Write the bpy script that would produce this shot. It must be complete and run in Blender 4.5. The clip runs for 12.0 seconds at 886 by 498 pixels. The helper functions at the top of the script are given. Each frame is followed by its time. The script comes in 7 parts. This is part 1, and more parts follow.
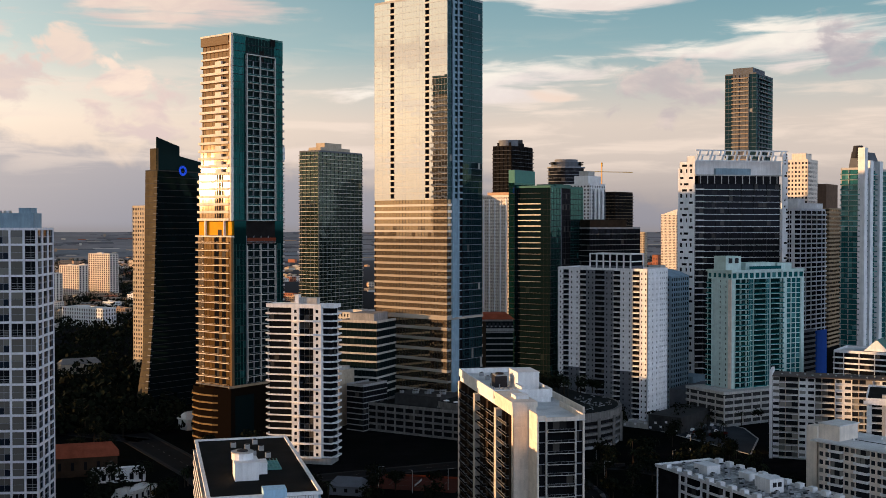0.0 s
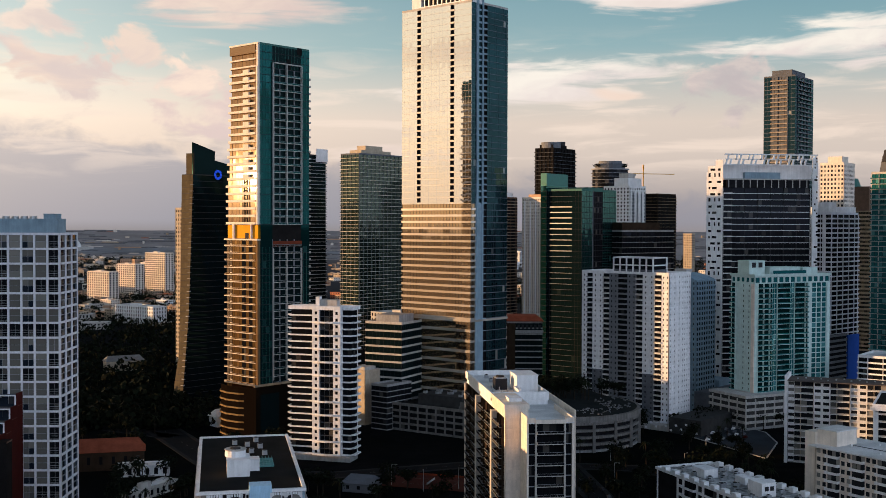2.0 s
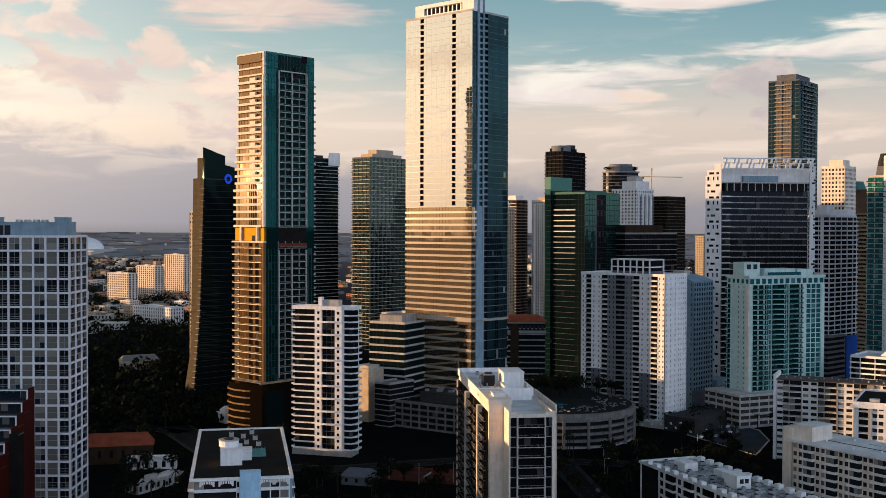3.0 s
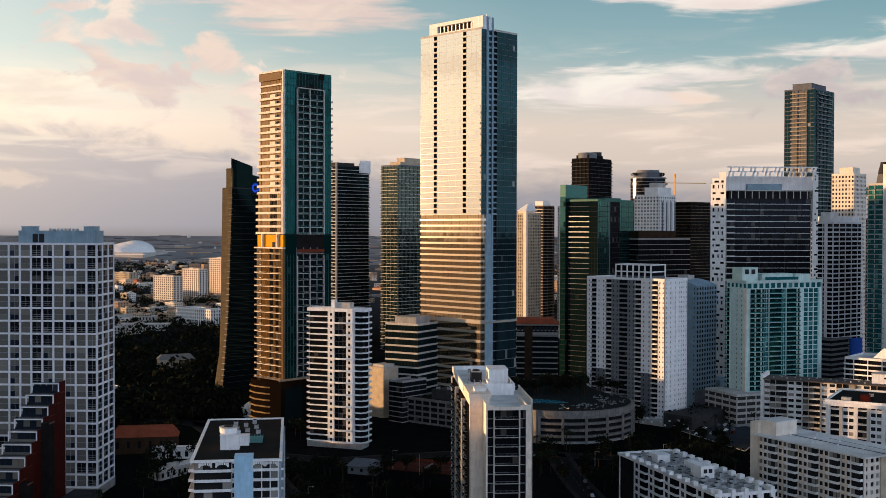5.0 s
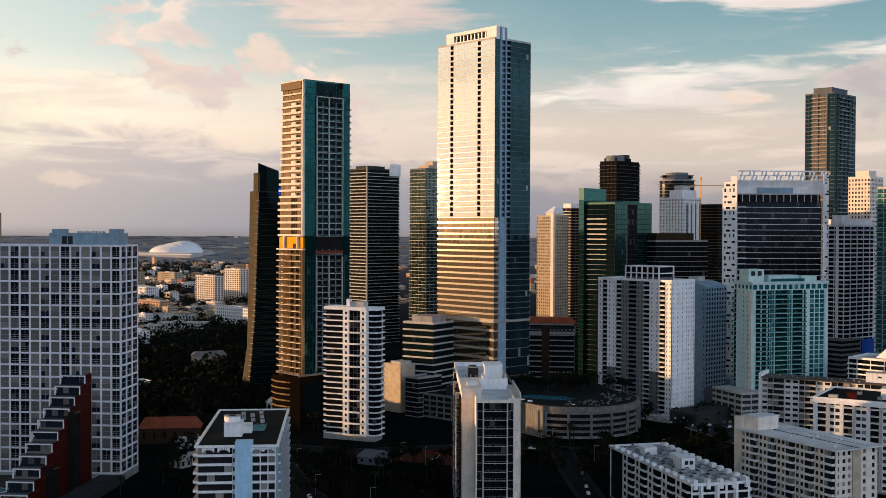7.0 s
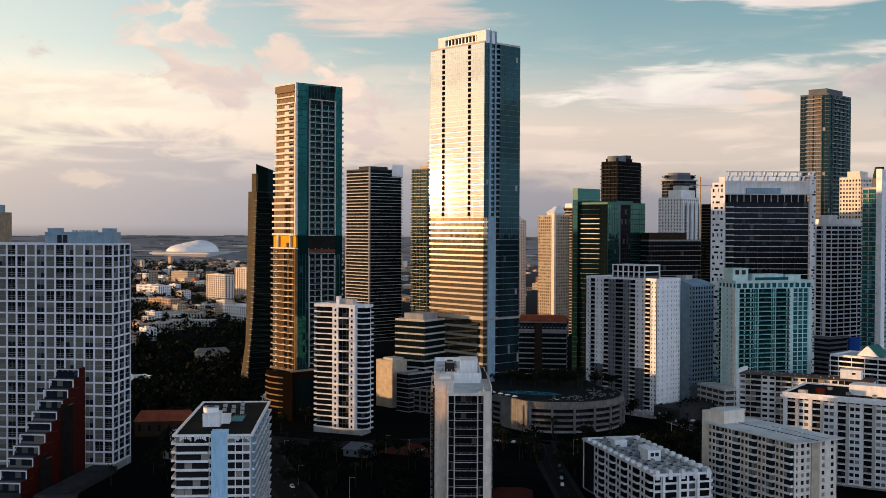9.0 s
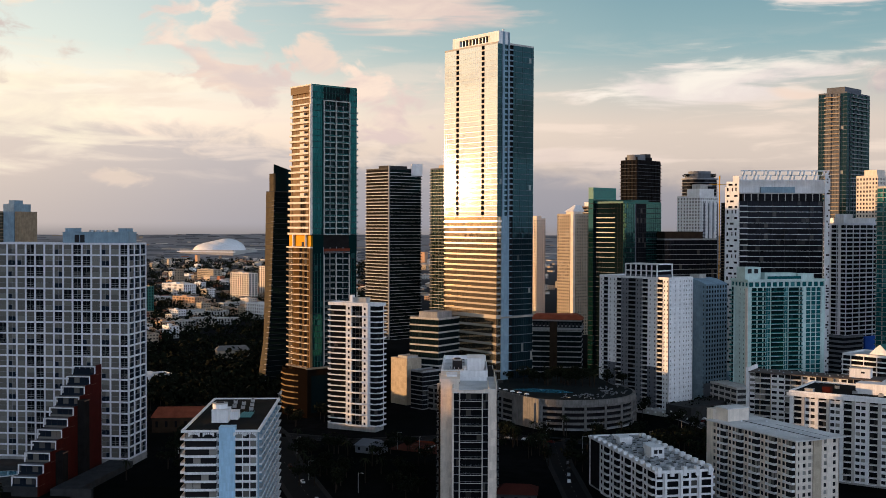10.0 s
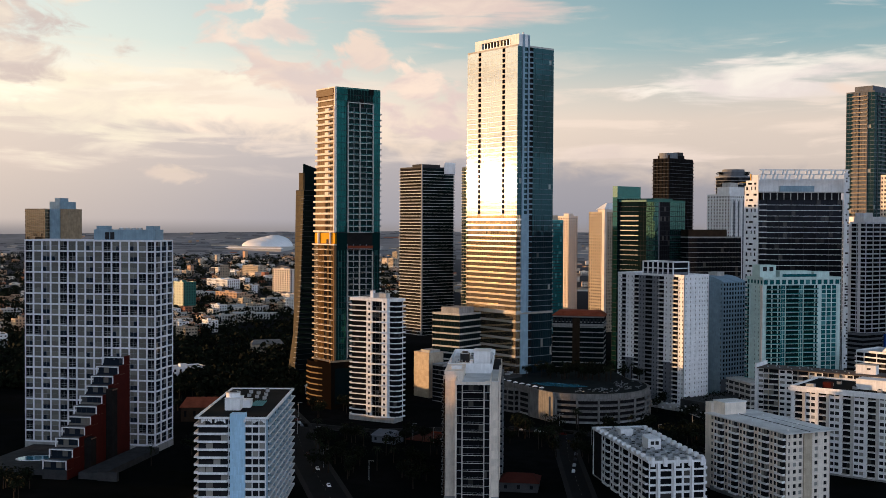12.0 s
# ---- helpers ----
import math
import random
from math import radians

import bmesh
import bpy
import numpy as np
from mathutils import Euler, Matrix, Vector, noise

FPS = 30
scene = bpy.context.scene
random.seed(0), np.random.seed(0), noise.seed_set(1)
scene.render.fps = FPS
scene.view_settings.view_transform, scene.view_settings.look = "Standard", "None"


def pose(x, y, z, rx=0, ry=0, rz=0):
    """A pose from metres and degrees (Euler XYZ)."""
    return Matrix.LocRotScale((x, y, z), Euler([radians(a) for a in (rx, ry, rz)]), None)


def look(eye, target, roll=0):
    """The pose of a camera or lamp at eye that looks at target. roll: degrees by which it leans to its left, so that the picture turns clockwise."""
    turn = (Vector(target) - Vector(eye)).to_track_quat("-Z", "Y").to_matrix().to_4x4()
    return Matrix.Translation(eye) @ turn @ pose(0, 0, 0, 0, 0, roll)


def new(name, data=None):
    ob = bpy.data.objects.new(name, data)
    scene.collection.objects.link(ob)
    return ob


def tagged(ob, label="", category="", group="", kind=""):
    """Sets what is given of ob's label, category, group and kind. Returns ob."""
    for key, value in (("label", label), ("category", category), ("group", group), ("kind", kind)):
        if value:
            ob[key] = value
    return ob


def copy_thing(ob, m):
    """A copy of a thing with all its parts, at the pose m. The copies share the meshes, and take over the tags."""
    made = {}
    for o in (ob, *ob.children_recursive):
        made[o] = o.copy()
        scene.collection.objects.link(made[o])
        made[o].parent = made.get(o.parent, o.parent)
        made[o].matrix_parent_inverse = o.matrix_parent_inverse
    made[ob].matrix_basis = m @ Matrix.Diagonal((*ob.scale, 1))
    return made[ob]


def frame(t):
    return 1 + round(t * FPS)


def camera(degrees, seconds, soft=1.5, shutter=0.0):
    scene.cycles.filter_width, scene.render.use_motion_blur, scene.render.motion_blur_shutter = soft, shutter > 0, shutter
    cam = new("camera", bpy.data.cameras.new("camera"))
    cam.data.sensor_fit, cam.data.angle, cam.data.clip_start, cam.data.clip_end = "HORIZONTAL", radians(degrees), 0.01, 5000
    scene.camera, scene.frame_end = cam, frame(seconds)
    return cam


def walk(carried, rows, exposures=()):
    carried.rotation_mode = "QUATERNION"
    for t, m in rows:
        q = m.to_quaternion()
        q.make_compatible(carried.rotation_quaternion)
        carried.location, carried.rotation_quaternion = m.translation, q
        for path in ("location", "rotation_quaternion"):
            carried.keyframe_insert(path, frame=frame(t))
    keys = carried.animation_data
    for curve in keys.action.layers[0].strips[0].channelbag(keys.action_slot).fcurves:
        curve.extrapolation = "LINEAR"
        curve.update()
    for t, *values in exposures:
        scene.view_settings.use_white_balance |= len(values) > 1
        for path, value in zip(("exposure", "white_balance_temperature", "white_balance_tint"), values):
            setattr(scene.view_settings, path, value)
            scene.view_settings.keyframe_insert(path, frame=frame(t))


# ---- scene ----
cam = camera(43.36, 12.0, 0.85)
# seconds, x, y, z in metres; yaw, pitch, roll in degrees
PATH = [
    (0, -14.11, 10.25, 115.58, -6.141, -1.209, 0.011),
    (0.5, -8.82, 12.35, 117.51, -5.303, -1.331, 0.169),
    (1, -3.56, 9.95, 118.26, -4.470, -1.334, 0.189),
    (1.5, 1.81, 4.29, 118.47, -3.654, -1.330, 0.147),
    (2, 7.36, -3.56, 118.53, -2.918, -1.281, 0.166),
    (2.5, 13.11, -12.78, 118.66, -2.268, -1.229, 0.078),
    (3, 19.05, -22.70, 118.96, -1.759, -1.178, 0.162),
    (5, 43.61, -60.85, 121.44, 0.872, -1.033, 0.138),
    (5.5, 49.64, -68.82, 122.00, 1.639, -1.014, 0.141),
    (6, 55.51, -75.97, 122.41, 2.368, -1.017, 0.170),
    (6.5, 61.20, -82.29, 122.64, 2.963, -1.015, 0.186),
    (7, 66.69, -87.83, 122.71, 3.390, -1.010, 0.206),
    (9, 87.20, -104.13, 122.68, 4.391, -1.034, 0.244),
    (9.5, 92.21, -107.42, 122.99, 5.035, -1.076, 0.232),
    (10, 97.33, -110.75, 123.52, 5.818, -1.137, 0.196),
    (10.5, 102.62, -114.36, 124.21, 6.549, -1.225, 0.241),
    (11, 108.15, -118.49, 124.86, 7.224, -1.272, 0.131),
    (11.5, 113.98, -123.45, 125.13, 7.852, -1.307, 0.170),
    (12, 120.11, -129.60, 124.49, 8.420, -1.316, 0.290),
]
walk(cam, [(t, pose(x, y, z, 90, 0, yaw) @ pose(0, 0, 0, pitch, 0, roll)) for t, x, y, z, yaw, pitch, roll in PATH], [(0, 0.8), (12, 0.8)])

# ---- light: low evening sun from the left, broken cloud ----
SUN_LEFT, SUN_UP = 85.4, 2.2
sa, su = radians(SUN_LEFT), radians(SUN_UP)
SUN_DIR = Vector((-math.sin(sa) * math.cos(su), math.cos(sa) * math.cos(su), math.sin(su)))
GLOW_DIR = Vector((-math.sin(radians(75)) * math.cos(su), math.cos(radians(75)) * math.cos(su), math.sin(su)))  # bright gap in the cloud beside the sun
world = bpy.data.worlds.new("evening_sky")
scene.world = world
world.use_nodes = True
nt = world.node_tree
nt.nodes.clear()


def wnode(kind, op=None, **kw):
    n = nt.nodes.new(kind)
    if op:
        n.operation = op
    for k, v in kw.items():
        n.inputs[k].default_value = v
    return n


def wlink(a, b):
    nt.links.new(a, b)


def wmath(op, a, b=None, clamp=False):
    n = wnode("ShaderNodeMath", op)
    n.use_clamp = clamp
    for i, q in enumerate((a, b)):
        if q is None:
            continue
        if isinstance(q, (int, float)):
            n.inputs[i].default_value = q
        else:
            wlink(q, n.inputs[i])
    return n.outputs[0]


def wmix(fac, a, b, mode='MIX'):
    n = nt.nodes.new("ShaderNodeMix")
    n.data_type, n.blend_type = 'RGBA', mode
    for key, q in (("Factor", fac), ("A", a), ("B", b)):
        if isinstance(q, (int, float)):
            n.inputs[key].default_value = q
        elif isinstance(q, tuple):
            n.inputs[key].default_value = (*q, 1)
        else:
            wlink(q, n.inputs[key])
    return n.outputs["Result"]


def wramp(fac, stops):
    n = nt.nodes.new("ShaderNodeValToRGB")
    els = n.color_ramp.elements
    while len(els) < len(stops):
        els.new(0.5)
    for e, (p, c) in zip(els, stops):
        e.position, e.color = p, (*c, 1)
    wlink(fac, n.inputs[0])
    return n.outputs[0]


sky = nt.nodes.new("ShaderNodeTexSky")
sky.sky_type = 'NISHITA'
sky.sun_disc = False
sky.sun_elevation = su
sky.sun_rotation = -sa
sky.ozone_density, sky.dust_density = 3.0, 0.6
way = nt.nodes.new("ShaderNodeTexCoord").outputs["Generated"]
sep = nt.nodes.new("ShaderNodeSeparateXYZ")
wlink(way, sep.inputs[0])
up = wmath('MAXIMUM', sep.outputs[2], 0.0)
dot = wnode("ShaderNodeVectorMath", 'DOT_PRODUCT')
dot.inputs[1].default_value = GLOW_DIR
wlink(way, dot.inputs[0])
toward = wmath('MULTIPLY_ADD', dot.outputs["Value"], 0.5)
nt.nodes[-1].inputs[2].default_value = 0.5
# flat cloud plane
low = wmath('ADD', up, 0.10)
cp = wnode("ShaderNodeCombineXYZ")
wlink(wmath('DIVIDE', sep.outputs[0], low), cp.inputs[0])
wlink(wmath('DIVIDE', sep.outputs[1], low), cp.inputs[1])


def cloud(scale, lo, hi, shift=(0, 0, 0), detail=8.0, squash=1.0, rough=0.55):
    mp = wnode("ShaderNodeMapping", Location=shift, Scale=(1, squash, 1))
    wlink(cp.outputs[0], mp.inputs[0])
    nz = wnode("ShaderNodeTexNoise", Scale=scale, Detail=detail, Roughness=rough, Distortion=0.3)
    wlink(mp.outputs[0], nz.inputs["Vector"])
    mr = wnode("ShaderNodeMapRange")
    mr.interpolation_type = 'SMOOTHSTEP'
    mr.inputs["From Min"].default_value, mr.inputs["From Max"].default_value = lo, hi
    wlink(nz.outputs[0], mr.inputs[0])
    return mr.outputs[0]


air = wramp(up, ((0.0, (0.36, 0.33, 0.35)), (0.03, (0.54, 0.475, 0.46)), (0.06, (0.78, 0.66, 0.59)), (0.09, (0.84, 0.71, 0.62)), (0.12, (0.64, 0.64, 0.60)), (0.155, (0.32, 0.50, 0.54)), (0.22, (0.18, 0.37, 0.45)), (0.38, (0.06, 0.15, 0.22)), (1.0, (0.03, 0.06, 0.10))))
nish = wmix(1.0, sky.outputs[0], (0.10, 0.10, 0.10), 'MULTIPLY')
cool = wramp(up, ((0.0, (1.35, 1.50, 1.80)), (0.12, (2.2, 2.48, 2.98)), (0.30, (1.75, 2.1, 2.65)), (0.5, (0.38, 0.55, 0.82)), (1.0, (0.10, 0.14, 0.22))))
back = wmath('MULTIPLY', wmath('SUBTRACT', 0.30, sep.outputs[1]), 1.7, True)
away = wmix(1.0, wramp(toward, ((0.0, (1, 1, 1)), (0.45, (1, 1, 1)), (0.68, (0, 0, 0)), (1.0, (0, 0, 0)))), back, 'MULTIPLY')
clear = wmix(0.15, wmix(away, air, cool), nish)
# warm veil towards the sun
veil = wramp(toward, ((0.0, (0, 0, 0)), (0.45, (0.0, 0.0, 0.0)), (0.60, (0.05, 0.04, 0.03)), (0.70, (0.20, 0.16, 0.12)), (0.80, (0.50, 0.42, 0.33)), (0.88, (0.70, 0.57, 0.43)), (0.94, (0.85, 0.62, 0.33)), (0.98, (1.5, 1.30, 0.98)), (1.0, (1.8, 1.58, 1.2))))
fade = wramp(up, ((0.0, (0.35, 0.23, 0.13)), (0.05, (0.70, 0.53, 0.34)), (0.10, (0.95, 0.88, 0.74)), (0.22, (0.85, 0.85, 0.85)), (0.45, (0.2, 0.2, 0.2)), (1.0, (0.02, 0.02, 0.02))))
clear = wmix(1.0, clear, wmix(1.0, veil, fade, 'MULTIPLY'), 'ADD')
# broken cloud in the open sky behind and overhead
lit = wramp(toward, ((0.0, (0.62, 0.64, 0.70)), (0.35, (0.70, 0.66, 0.66)), (0.5, (0.90, 0.78, 0.70)), (0.7, (1.05, 0.88, 0.70)), (1.0, (1.25, 1.0, 0.74))))
body = wmix(cloud(2.2, 0.35, 0.62, (1.3, 0.4, 0)), (0.55, 0.48, 0.48), lit)
mask = cloud(1.15, 0.50, 0.60, (0.35, 2.2, 0), squash=0.8)
azim = wmath('MULTIPLY', wmath('ARCTAN2', sep.outputs[0], sep.outputs[1]), 57.3)
elev = wmath('MULTIPLY', sep.outputs[2], 57.3)
aside = wmath('MAXIMUM', wmath('MULTIPLY', wmath('SUBTRACT', wmath('ABSOLUTE', azim), 33.0), 0.14), wmath('MULTIPLY', wmath('SUBTRACT', elev, 13.0), 0.3), True)
hold = wramp(up, ((0.0, (0, 0, 0)), (0.02, (0.25, 0.25, 0.25)), (0.06, (0.85, 0.85, 0.85)), (0.25, (0.75, 0.75, 0.75)), (0.45, (0.2, 0.2, 0.2)), (1.0, (0.05, 0.05, 0.05))))
heaven = wmix(wmath('MULTIPLY', wmath('MULTIPLY', mask, hold), aside), clear, body)


def field(sx, sy, shift, detail=7.0, rough=0.55):
    """Noise over azimuth and elevation in degrees."""
    cv = wnode("ShaderNodeCombineXYZ")
    wlink(wmath('MULTIPLY', azim, sx), cv.inputs[0])
    wlink(wmath('MULTIPLY', elev, sy), cv.inputs[1])
    cv.inputs[2].default_value = shift
    nz = wnode("ShaderNodeTexNoise", Scale=1.0, Detail=detail, Roughness=rough, Distortion=0.5)
    wlink(cv.outputs[0], nz.inputs["Vector"])
    return nz.outputs[0]


def soft_step(x, lo, hi):
    mr = wnode("ShaderNodeMapRange")
    mr.interpolation_type = 'SMOOTHSTEP'
    mr.inputs["From Min"].default_value, mr.inputs["From Max"].default_value = lo, hi
    wlink(x, mr.inputs[0])
    return mr.outputs[0]


puff, wisp, shade = field(0.42, 0.75, 3.0), field(0.16, 1.1, 9.0), field(0.30, 0.7, 21.0, 5.0)
# low grey bank with an uneven top, thin bright streaks above it
bank_top = wmath('ADD', wmath('MULTIPLY', puff, 4.2), wmath('MULTIPLY', azim, -0.1))
bank = soft_step(wmath('SUBTRACT', bank_top, elev), -1.6, 0.3)
bank_col = wramp(toward, ((0.0, (0.34, 0.32, 0.37)), (0.55, (0.30, 0.30, 0.35)), (0.70, (0.33, 0.34, 0.40)), (0.77, (0.43, 0.42, 0.46)), (0.87, (0.68, 0.59, 0.53)), (1.0, (0.95, 0.72, 0.48))))
heaven = wmix(wmath('MULTIPLY', bank, 0.72), heaven, bank_col)
streak = wmath('MULTIPLY', soft_step(wisp, 0.47, 0.66), soft_step(wmath('SUBTRACT', 10.5, elev), 0.0, 5.0))
heaven = wmix(wmath('MULTIPLY', wmath('MULTIPLY', streak, soft_step(elev, 1.6, 4.0)), 0.6), heaven, (0.96, 0.79, 0.67))


def cumulus(az, el, w, h, light, dark, dense, slope=0.0, wispy=False):
    """One cloud: where it stands, its half size in degrees, its lit and shaded colour."""
    global heaven
    da = wmath('SUBTRACT', azim, az)
    de = wmath('SUBTRACT', wmath('SUBTRACT', elev, el), wmath('MULTIPLY', da, slope))
    qa, qe = wmath('MULTIPLY', da, 1 / w), wmath('MULTIPLY', de, 1 / h)
    far = wmath('SQRT', wmath('ADD', wmath('MULTIPLY', qa, qa), wmath('MULTIPLY', qe, qe)))
    edge = wmath('SUBTRACT', wmath('MULTIPLY', wmath('SUBTRACT', wisp if wispy else puff, 0.5), 2.6 if wispy else 3.6), wmath('SUBTRACT', far, 0.75))
    tone = soft_step(wmath('ADD', wmath('MULTIPLY', qe, 0.35), wmath('MULTIPLY', wmath('SUBTRACT', shade, 0.5), 3.0)), -0.45, 0.55)
    heaven = wmix(wmath('MULTIPLY', soft_step(edge, -0.15, 0.5), dense), heaven, wmix(tone, dark, light))


CREAMY, PINK, HAZE = (1.0, 0.88, 0.72), (0.92, 0.72, 0.60), (0.66, 0.54, 0.50)
cumulus(-26.0, 5.6, 7.5, 3.0, (1.05, 0.94, 0.72), (0.92, 0.80, 0.66), 0.85, wispy=True)
cumulus(-31.0, 9.0, 5.5, 3.6, (0.98, 0.82, 0.66), HAZE, 0.85)
cumulus(-20.5, 7.0, 5.0, 1.3, (1.05, 0.95, 0.76), (0.95, 0.80, 0.66), 0.85, wispy=True)
cumulus(-17.6, 9.6, 3.4, 2.1, (0.98, 0.80, 0.67), (0.80, 0.66, 0.60), 0.95)
cumulus(-15.8, 7.2, 3.4, 1.6, PINK, (0.76, 0.62, 0.58), 0.9)
cumulus(-12.4, 8.3, 1.9, 1.3, PINK, (0.80, 0.64, 0.58), 0.9)
cumulus(-9.0, 6.4, 3.6, 2.2, (1.0, 0.80, 0.66), (0.78, 0.62, 0.58), 0.98)
cumulus(-8.0, 11.2, 8.0, 2.2, (0.94, 0.74, 0.62), (0.80, 0.62, 0.56), 0.9, wispy=True)
cumulus(-22.6, 2.4, 2.2, 0.5, (0.95, 0.76, 0.58), PINK, 0.5)
cumulus(7.6, 7.3, 7.5, 1.5, (1.0, 0.92, 0.82), (0.86, 0.76, 0.72), 0.95, 0.11, True)
cumulus(11.8, 6.7, 1.6, 0.5, (0.95, 0.86, 0.78), PINK, 0.8, -0.15, True)
cumulus(12.5, 11.3, 6.0, 1.3, (1.0, 0.92, 0.83), (0.88, 0.76, 0.70), 0.95, wispy=True)
cumulus(23.5, 9.0, 8.0, 1.6, (1.0, 0.92, 0.82), (0.84, 0.74, 0.70), 0.95, 0.06, True)
cumulus(17.8, 6.8, 3.2, 2.0, (0.80, 0.66, 0.60), (0.56, 0.48, 0.49), 0.8)
cumulus(26.2, 8.4, 2.6, 1.7, (0.62, 0.55, 0.55), (0.46, 0.42, 0.46), 0.85)
cumulus(2.0, 3.6, 6.0, 0.7, (0.92, 0.76, 0.66), (0.80, 0.66, 0.60), 0.6, 0.0, True)
# hazy land below the horizon
heaven = wmix(soft_step(wmath('MULTIPLY', elev, -1.0), -0.25, 0.6), heaven, (0.30, 0.272, 0.275))
bg = wnode("ShaderNodeBackground", Strength=0.575)
wlink(heaven, bg.inputs[0])
wout = nt.nodes.new("ShaderNodeOutputWorld")
wlink(bg.outputs[0], wout.inputs[0])
sun_data = bpy.data.lights.new("sun", 'SUN')
sun_data.energy, sun_data.angle, sun_data.color = 4.2, radians(0.5), (1.0, 0.58, 0.28)
sun = new("sun", sun_data)
sun.matrix_world = look(SUN_DIR * 500, (0, 0, 0))

# ---- materials ----
def finish(m, nodes, links, bsdf):
    out = nodes.new("ShaderNodeOutputMaterial")
    links.new(bsdf.outputs[0], out.inputs[0])
    return m


def start(name):
    m = bpy.data.materials.new(name)
    m.use_nodes = True
    m.node_tree.nodes.clear()
    return m, m.node_tree.nodes, m.node_tree.links


def spread(nodes, links):
    """Object coordinates, shifted by a random amount for each object."""
    tc = nodes.new("ShaderNodeTexCoord")
    info = nodes.new("ShaderNodeObjectInfo")
    mul = nodes.new("ShaderNodeMath")
    mul.operation, mul.inputs[1].default_value = 'MULTIPLY', 57.0
    add = nodes.new("ShaderNodeVectorMath")
    links.new(info.outputs["Random"], mul.inputs[0])
    links.new(tc.outputs["Object"], add.inputs[0])
    links.new(mul.outputs[0], add.inputs[1])
    return add.outputs[0], info


def surface(name, col, rough=0.75, var=0.25, scale=0.25, fine=3.0, streak=0.0, bump=0.0, metal=0.0):
    """Paint, concrete, stone, asphalt: colour with broad stains, fine grain and rain streaks."""
    m, nodes, links = start(name)
    vec, info = spread(nodes, links)
    total = None
    for size, weight, squash in ((scale, var, 1.0), (fine, var * 0.6, 1.0), (1.2, streak, 0.06)):
        if weight <= 0:
            continue
        mp = nodes.new("ShaderNodeMapping")
        mp.inputs["Scale"].default_value = (1, 1, squash)
        nz = nodes.new("ShaderNodeTexNoise")
        nz.inputs["Scale"].default_value, nz.inputs["Detail"].default_value = size, 4.0
        links.new(vec, mp.inputs[0])
        links.new(mp.outputs[0], nz.inputs["Vector"])
        mr = nodes.new("ShaderNodeMapRange")
        mr.inputs["From Min"].default_value, mr.inputs["From Max"].default_value = 0.3, 0.7
        mr.inputs["To Min"].default_value, mr.inputs["To Max"].default_value = 1 - weight, 1 + weight * 0.35
        links.new(nz.outputs[0], mr.inputs[0])
        if total is None:
            total = mr.outputs[0]
        else:
            mu = nodes.new("ShaderNodeMath")
            mu.operation = 'MULTIPLY'
            links.new(total, mu.inputs[0])
            links.new(mr.outputs[0], mu.inputs[1])
            total = mu.outputs[0]
    vm = nodes.new("ShaderNodeVectorMath")
    vm.operation = 'SCALE'
    vm.inputs[0].default_value = col
    links.new(total, vm.inputs["Scale"])
    b = nodes.new("ShaderNodeBsdfPrincipled")
    links.new(vm.outputs[0], b.inputs["Base Color"])
    b.inputs["Roughness"].default_value, b.inputs["Metallic"].default_value = rough, metal
    b.inputs["Specular IOR Level"].default_value = 0.3 if metal or rough < 0.5 else 0.04
    if bump:
        bn = nodes.new("ShaderNodeBump")
        bn.inputs["Strength"].default_value, bn.inputs["Distance"].default_value = bump, 0.1
        links.new(total, bn.inputs["Height"])
        links.new(bn.outputs[0], b.inputs["Normal"])
    return finish(m, nodes, links, b)


